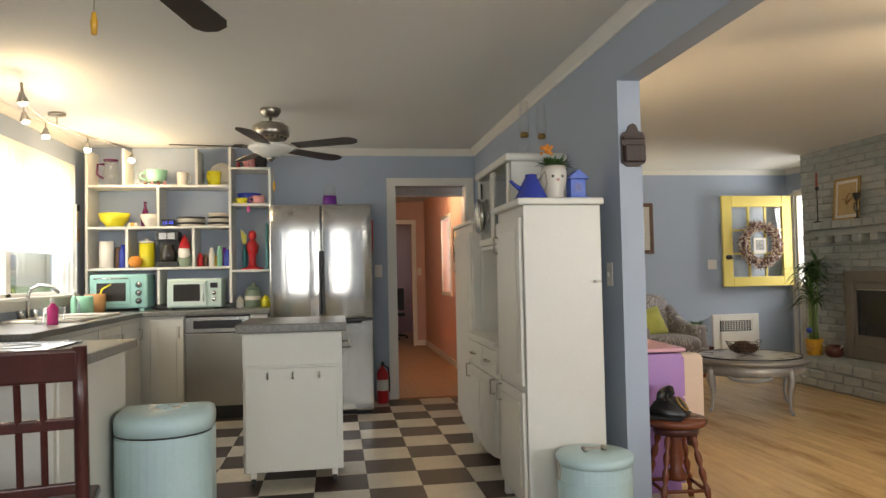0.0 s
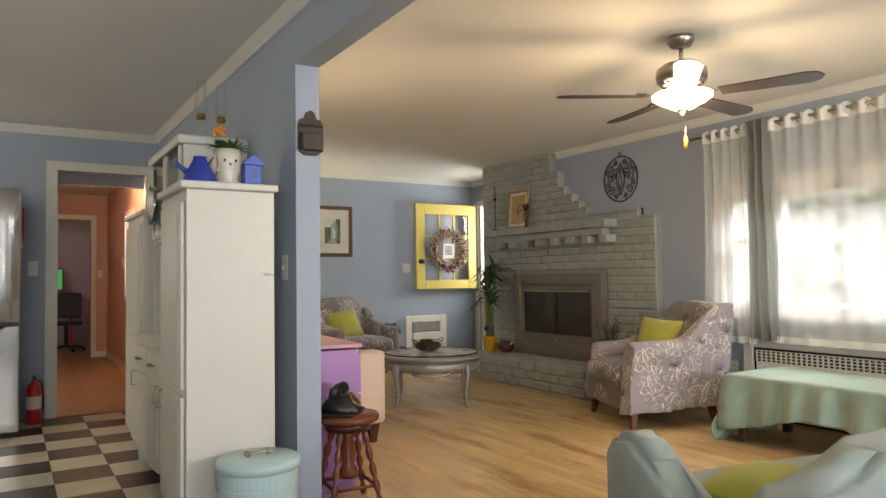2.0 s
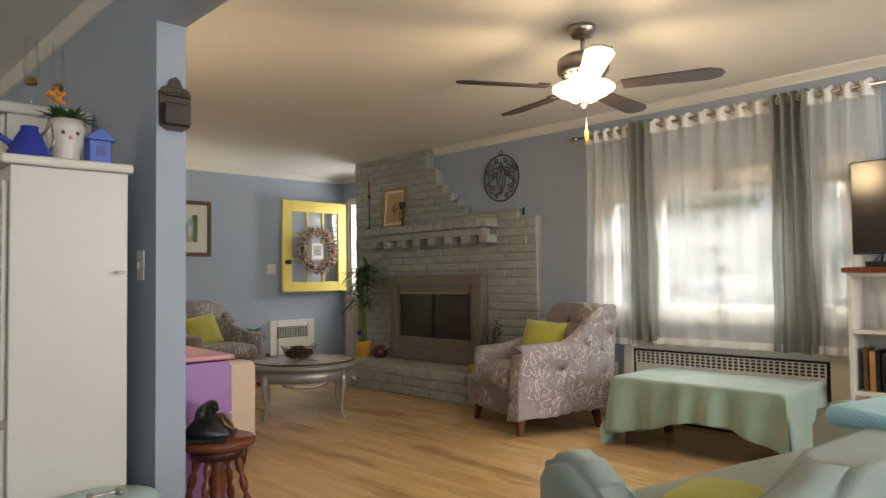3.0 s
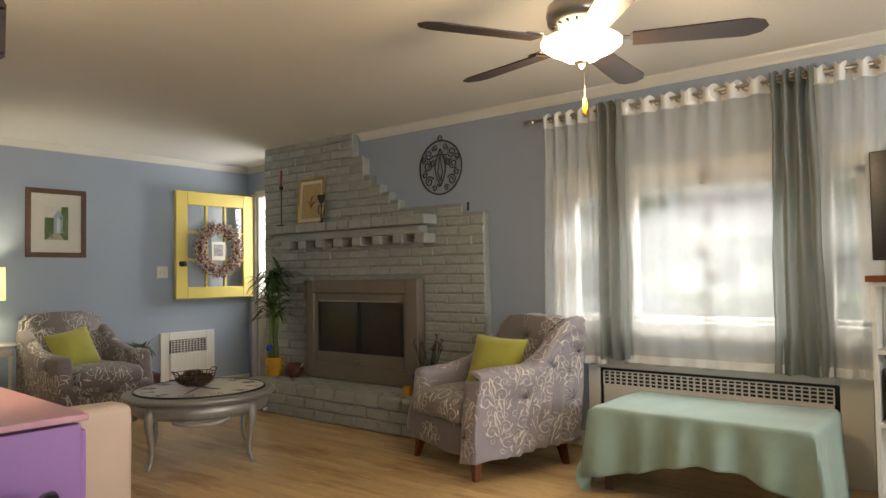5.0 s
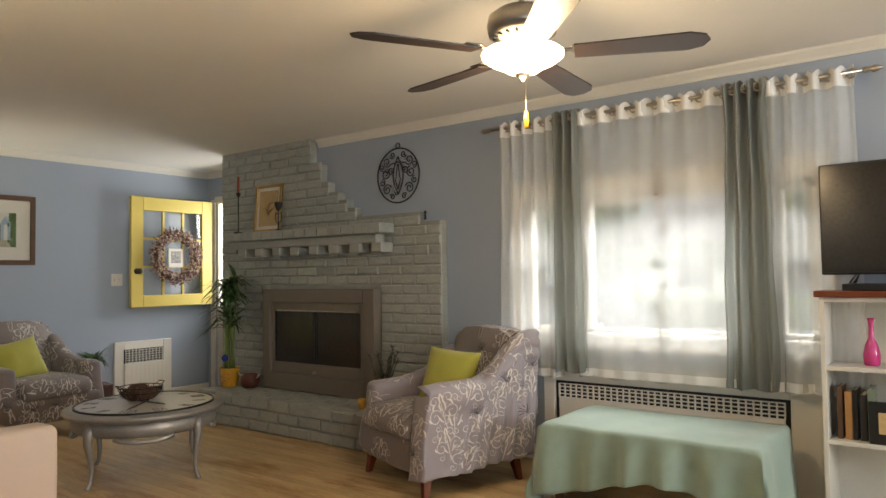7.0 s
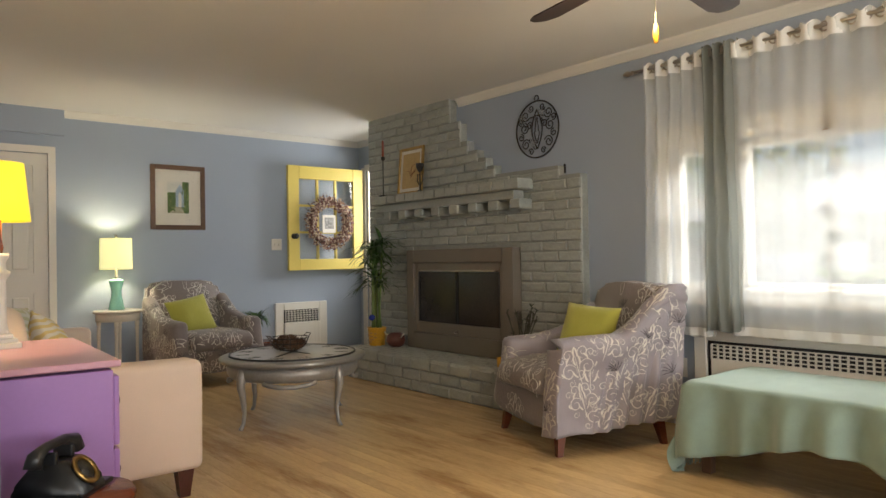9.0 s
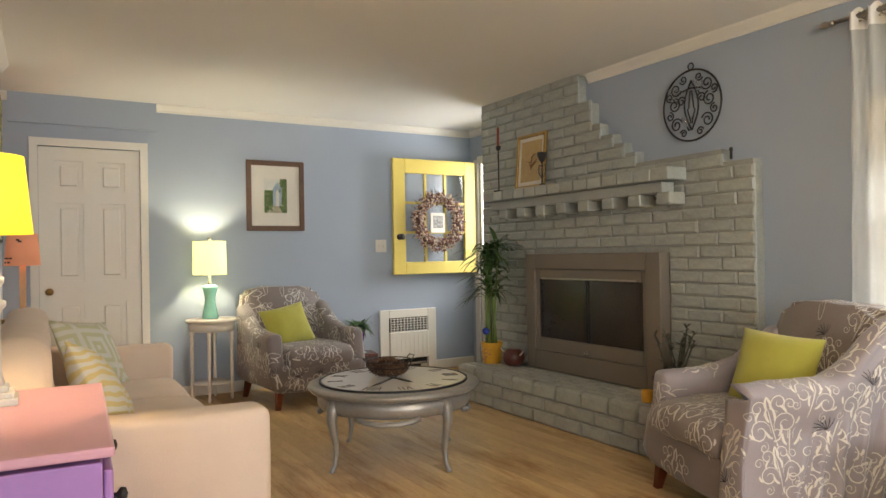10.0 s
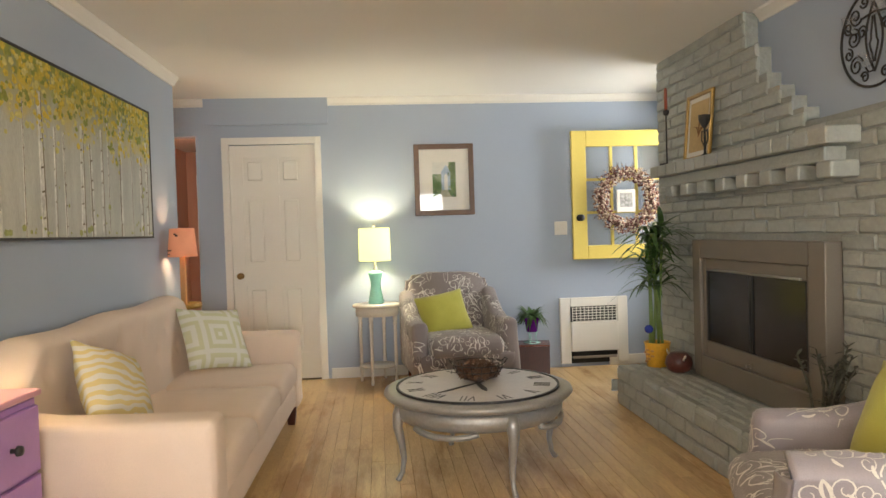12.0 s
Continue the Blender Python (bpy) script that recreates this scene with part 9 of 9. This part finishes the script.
# ---- floors and brickwork, piece by piece ----
def piece_mesh(name, x, y, z, r, material):
    """A slab with a chamfered top, its base at zero."""
    bm = bmesh.new()
    lo = [bm.verts.new((sx * x / 2, sy * y / 2, 0)) for sx, sy in ((-1, -1), (1, -1), (1, 1), (-1, 1))]
    md = [bm.verts.new((sx * x / 2, sy * y / 2, z - r)) for sx, sy in ((-1, -1), (1, -1), (1, 1), (-1, 1))]
    hi = [bm.verts.new((sx * (x / 2 - r), sy * (y / 2 - r), z)) for sx, sy in ((-1, -1), (1, -1), (1, 1), (-1, 1))]
    bm.faces.new(hi)
    for a, b in ((lo, md), (md, hi)):
        for k in range(4):
            bm.faces.new((a[k], a[(k + 1) % 4], b[(k + 1) % 4], b[k]))
    me = bpy.data.meshes.new(name)
    bmesh.ops.recalc_face_normals(bm, faces=bm.faces)
    bm.to_mesh(me)
    bm.free()
    me.materials.append(material)
    return me


TILES = setting(thing("floor_kitchen", pose(0, 0, 0), "dark brown and cream checkered vinyl tiles", "floor"), "", "")
tile_d, tile_l = piece_mesh("tile", 0.3035, 0.3035, 0.0118, 0.0012, M_TILE_D), piece_mesh("tile", 0.3035, 0.3035, 0.0118, 0.0012, M_TILE_L)
for i in range(-9, 4):
    for j in range(-11, 6):
        x, y = 1.305 + (i + 0.5) * 0.305, 5.435 + (j + 0.5) * 0.305
        if x - 0.16 > XP0 or x < XL or y > YK:
            continue
        t = new("tile", tile_l if (i + j) % 2 == 0 else tile_d)
        t.parent, t.location = TILES, (x, y, -0.012)
rest = [bmesh.new(), bmesh.new()]
for i in range(-9, 4):
    for j in range(-25, -11):
        x, y = 1.305 + (i + 0.5) * 0.305, 5.435 + (j + 0.5) * 0.305
        if y > YB:
            add_box(rest[(i + j) % 2], x - 0.152, x + 0.152, y - 0.152, y + 0.152, -0.012, -0.0002)
for k, mm in enumerate((M_TILE_L, M_TILE_D)):
    tagged(part("tiles_beyond", rest[k], mm, TILES), "", "", "", "stuff")

PLANKS = setting(thing("floor_living", pose(0, 0, 0), "worn honey oak strip floor", "floor"), "", "")
random.seed(3)
PW = 0.0725
planks = [piece_mesh("plank", PW - 0.0012, ln - 0.0015, 0.0118, 0.0012, M_OAK) for ln in (0.6, 0.9, 1.2, 1.5)]
lens = (0.6, 0.9, 1.2, 1.5)
joined = bmesh.new()
count = 0
x = 2.26
while x < 6.5:
    y = YB + random.uniform(-0.6, 0.0)
    while y < YF:
        k = random.randrange(4)
        y1 = y + lens[k]
        if y1 > YF - 0.001:
            k = None
            y1 = YF
        near = k is not None and 3.3 < x < 5.5 and y > 2.4 and y1 < 8.6
        if near and count < 300:
            p = new("plank", planks[k])
            p.parent, p.location = PLANKS, (x + PW / 2, (y + y1) / 2, -0.012)
            count += 1
        elif x + PW < XR or y > 7.0:
            add_box(joined, x + 0.0006, x + PW - 0.0006, max(y, YB), y1 - 0.0015, -0.012, -0.0002)
        y = y1
    x += PW
tagged(part("planks_beyond", joined, M_OAK, PLANKS), "", "", "", "stuff")
M_HALLOAK = mat("hall_oak_floor", (0.38, 0.20, 0.09), 0.3, 0.2, 3.0, 0.1, 26, stretch=(9, 0.9, 9))
hall = bmesh.new()
x = 0.3
while x < 3.4:
    if 1.30 <= x < 2.30:
        add_box(hall, x + 0.0006, x + PW - 0.0006, YK + 0.02, 12.3, -0.012, -0.0002)
    add_box(hall, x + 0.0006, x + PW - 0.0006, 12.3, 15.0, -0.012, -0.0002)
    x += PW
setting(part("floor_hall", hall, M_HALLOAK), "honey oak strip floor of the hall", "floor")

random.seed(11)
ROW = 0.0745


def brick_mesh(ln, h, dep, wob):
    """A brick lying along y with rounded, uneven painted edges; its face looks to -x."""
    bm = bmesh.new()
    back = [bm.verts.new((0, sy * ln / 2, sz * h / 2)) for sy, sz in ((-1, -1), (1, -1), (1, 1), (-1, 1))]
    mid = [bm.verts.new((-dep * 0.55 + random.uniform(-wob, wob), sy * (ln / 2 - 0.001) + random.uniform(-wob, wob), sz * (h / 2 - 0.001) + random.uniform(-wob, wob))) for sy, sz in ((-1, -1), (0, -1), (1, -1), (1, 1), (0, 1), (-1, 1))]
    fr = [bm.verts.new((-dep + random.uniform(-wob, wob), sy * (ln / 2 - 0.012) + random.uniform(-wob, wob), sz * (h / 2 - 0.011) + random.uniform(-wob, wob))) for sy, sz in ((-1, -1), (0, -1), (1, -1), (1, 1), (0, 1), (-1, 1))]
    bm.faces.new((back[0], back[1], mid[2], mid[1], mid[0]))
    bm.faces.new((back[1], back[2], mid[3], mid[2]))
    bm.faces.new((back[2], back[3], mid[5], mid[4], mid[3]))
    bm.faces.new((back[3], back[0], mid[0], mid[5]))
    for k in range(6):
        bm.faces.new((mid[k], mid[(k + 1) % 6], fr[(k + 1) % 6], fr[k]))
    bm.faces.new((fr[0], fr[1], fr[4], fr[5]))
    bm.faces.new((fr[1], fr[2], fr[3], fr[4]))
    me = bpy.data.meshes.new("brick")
    bmesh.ops.recalc_face_normals(bm, faces=bm.faces)
    for f in bm.faces:
        f.smooth = False
    bm.to_mesh(me)
    bm.free()
    me.materials.append(M_BRICK)
    return me


brick_set = [brick_mesh(0.235, ROW - 0.004, 0.019, 0.0032) for _ in range(7)]
half_set = [brick_mesh(0.115, ROW - 0.004, 0.019, 0.0030) for _ in range(4)]
laid = 0


def lay(parent, full, half, y0, y1, z, m):
    """Lays one brick, shortened where it meets an edge."""
    ln = y1 - y0
    if ln < 0.04:
        return
    src, nominal = (full, 0.235) if ln > 0.16 else (half, 0.115)
    b = new("brick", random.choice(src))
    b.parent = parent
    b.matrix_local = m((y0 + y1) / 2, z) @ Matrix.Diagonal((1, (ln - 0.005) / nominal, 1, 1))


row = 0
z = 0.285
while z < 2.40:
    edge = brick_edge(z + ROW - 0.012)
    y = 7.548
    first = 0.12 if row % 2 else 0.24
    while y > edge + 0.03:
        y0 = max(y - first, edge)
        if y0 - edge < 0.05:
            y0 = edge
        first = random.choice((0.24, 0.24, 0.24, 0.235, 0.25))
        a, b = y0, y
        if z + ROW / 2 < 1.15:
            if b > 5.505 and a < 6.835:
                spans = [s for s in ((a, 5.50), (6.84, b)) if s[1] - s[0] > 0.04]
            else:
                spans = [(a, b)]
        else:
            spans = [(a, b)]
        for s0, s1 in spans:
            lay(CHIMNEY, brick_set, half_set, s0, s1, z, lambda yc, zc: Matrix.Translation((FX + 0.013 + random.uniform(-0.0025, 0.0025), yc, zc + ROW / 2)))
        y = y0
    z += ROW
    row += 1
# left-hand end of the chimney, facing the front door
for k in range(28):
    for q in range(3):
        b = new("brick", random.choice(brick_set))
        b.parent = CHIMNEY
        b.matrix_local = Matrix.Translation((FX + 0.135 + q * 0.24, 7.538, 0.285 + (k + 0.5) * ROW)) @ Matrix.Rotation(radians(-90), 4, "Z") @ Matrix.Diagonal((1, 0.98, 1, 1))
# hearth front, end and top
for r_ in range(3):
    y, first = 7.275, 0.12 if r_ % 2 else 0.24
    while y > 4.97:
        y0 = max(y - first, 4.955)
        first = 0.24
        lay(HEARTH, brick_set, half_set, y0, y, r_ * 0.088, lambda yc, zc: Matrix.Translation((5.517, yc, zc + 0.044)) @ Matrix.Diagonal((1, 1, 1.17, 1)))
        y = y0
    for q in range(2):
        b = new("brick", random.choice(brick_set))
        b.parent = HEARTH
        b.matrix_local = Matrix.Translation((5.62 + q * 0.24 - (0.05 if r_ % 2 else 0), 7.268, r_ * 0.088 + 0.044)) @ Matrix.Rotation(radians(-90), 4, "Z") @ Matrix.Diagonal((1, 0.95, 1.17, 1))
for q in range(6):
    y, first = 7.275, 0.12 if q % 2 else 0.24
    while y > 4.97:
        y0 = max(y - first, 4.955)
        first = 0.24
        lay(HEARTH, brick_set, half_set, y0, y, 0, lambda yc, zc: Matrix.Translation((5.545 + q * 0.0745, yc, 0.258)) @ Matrix.Rotation(radians(90), 4, "Y"))
        y = y0
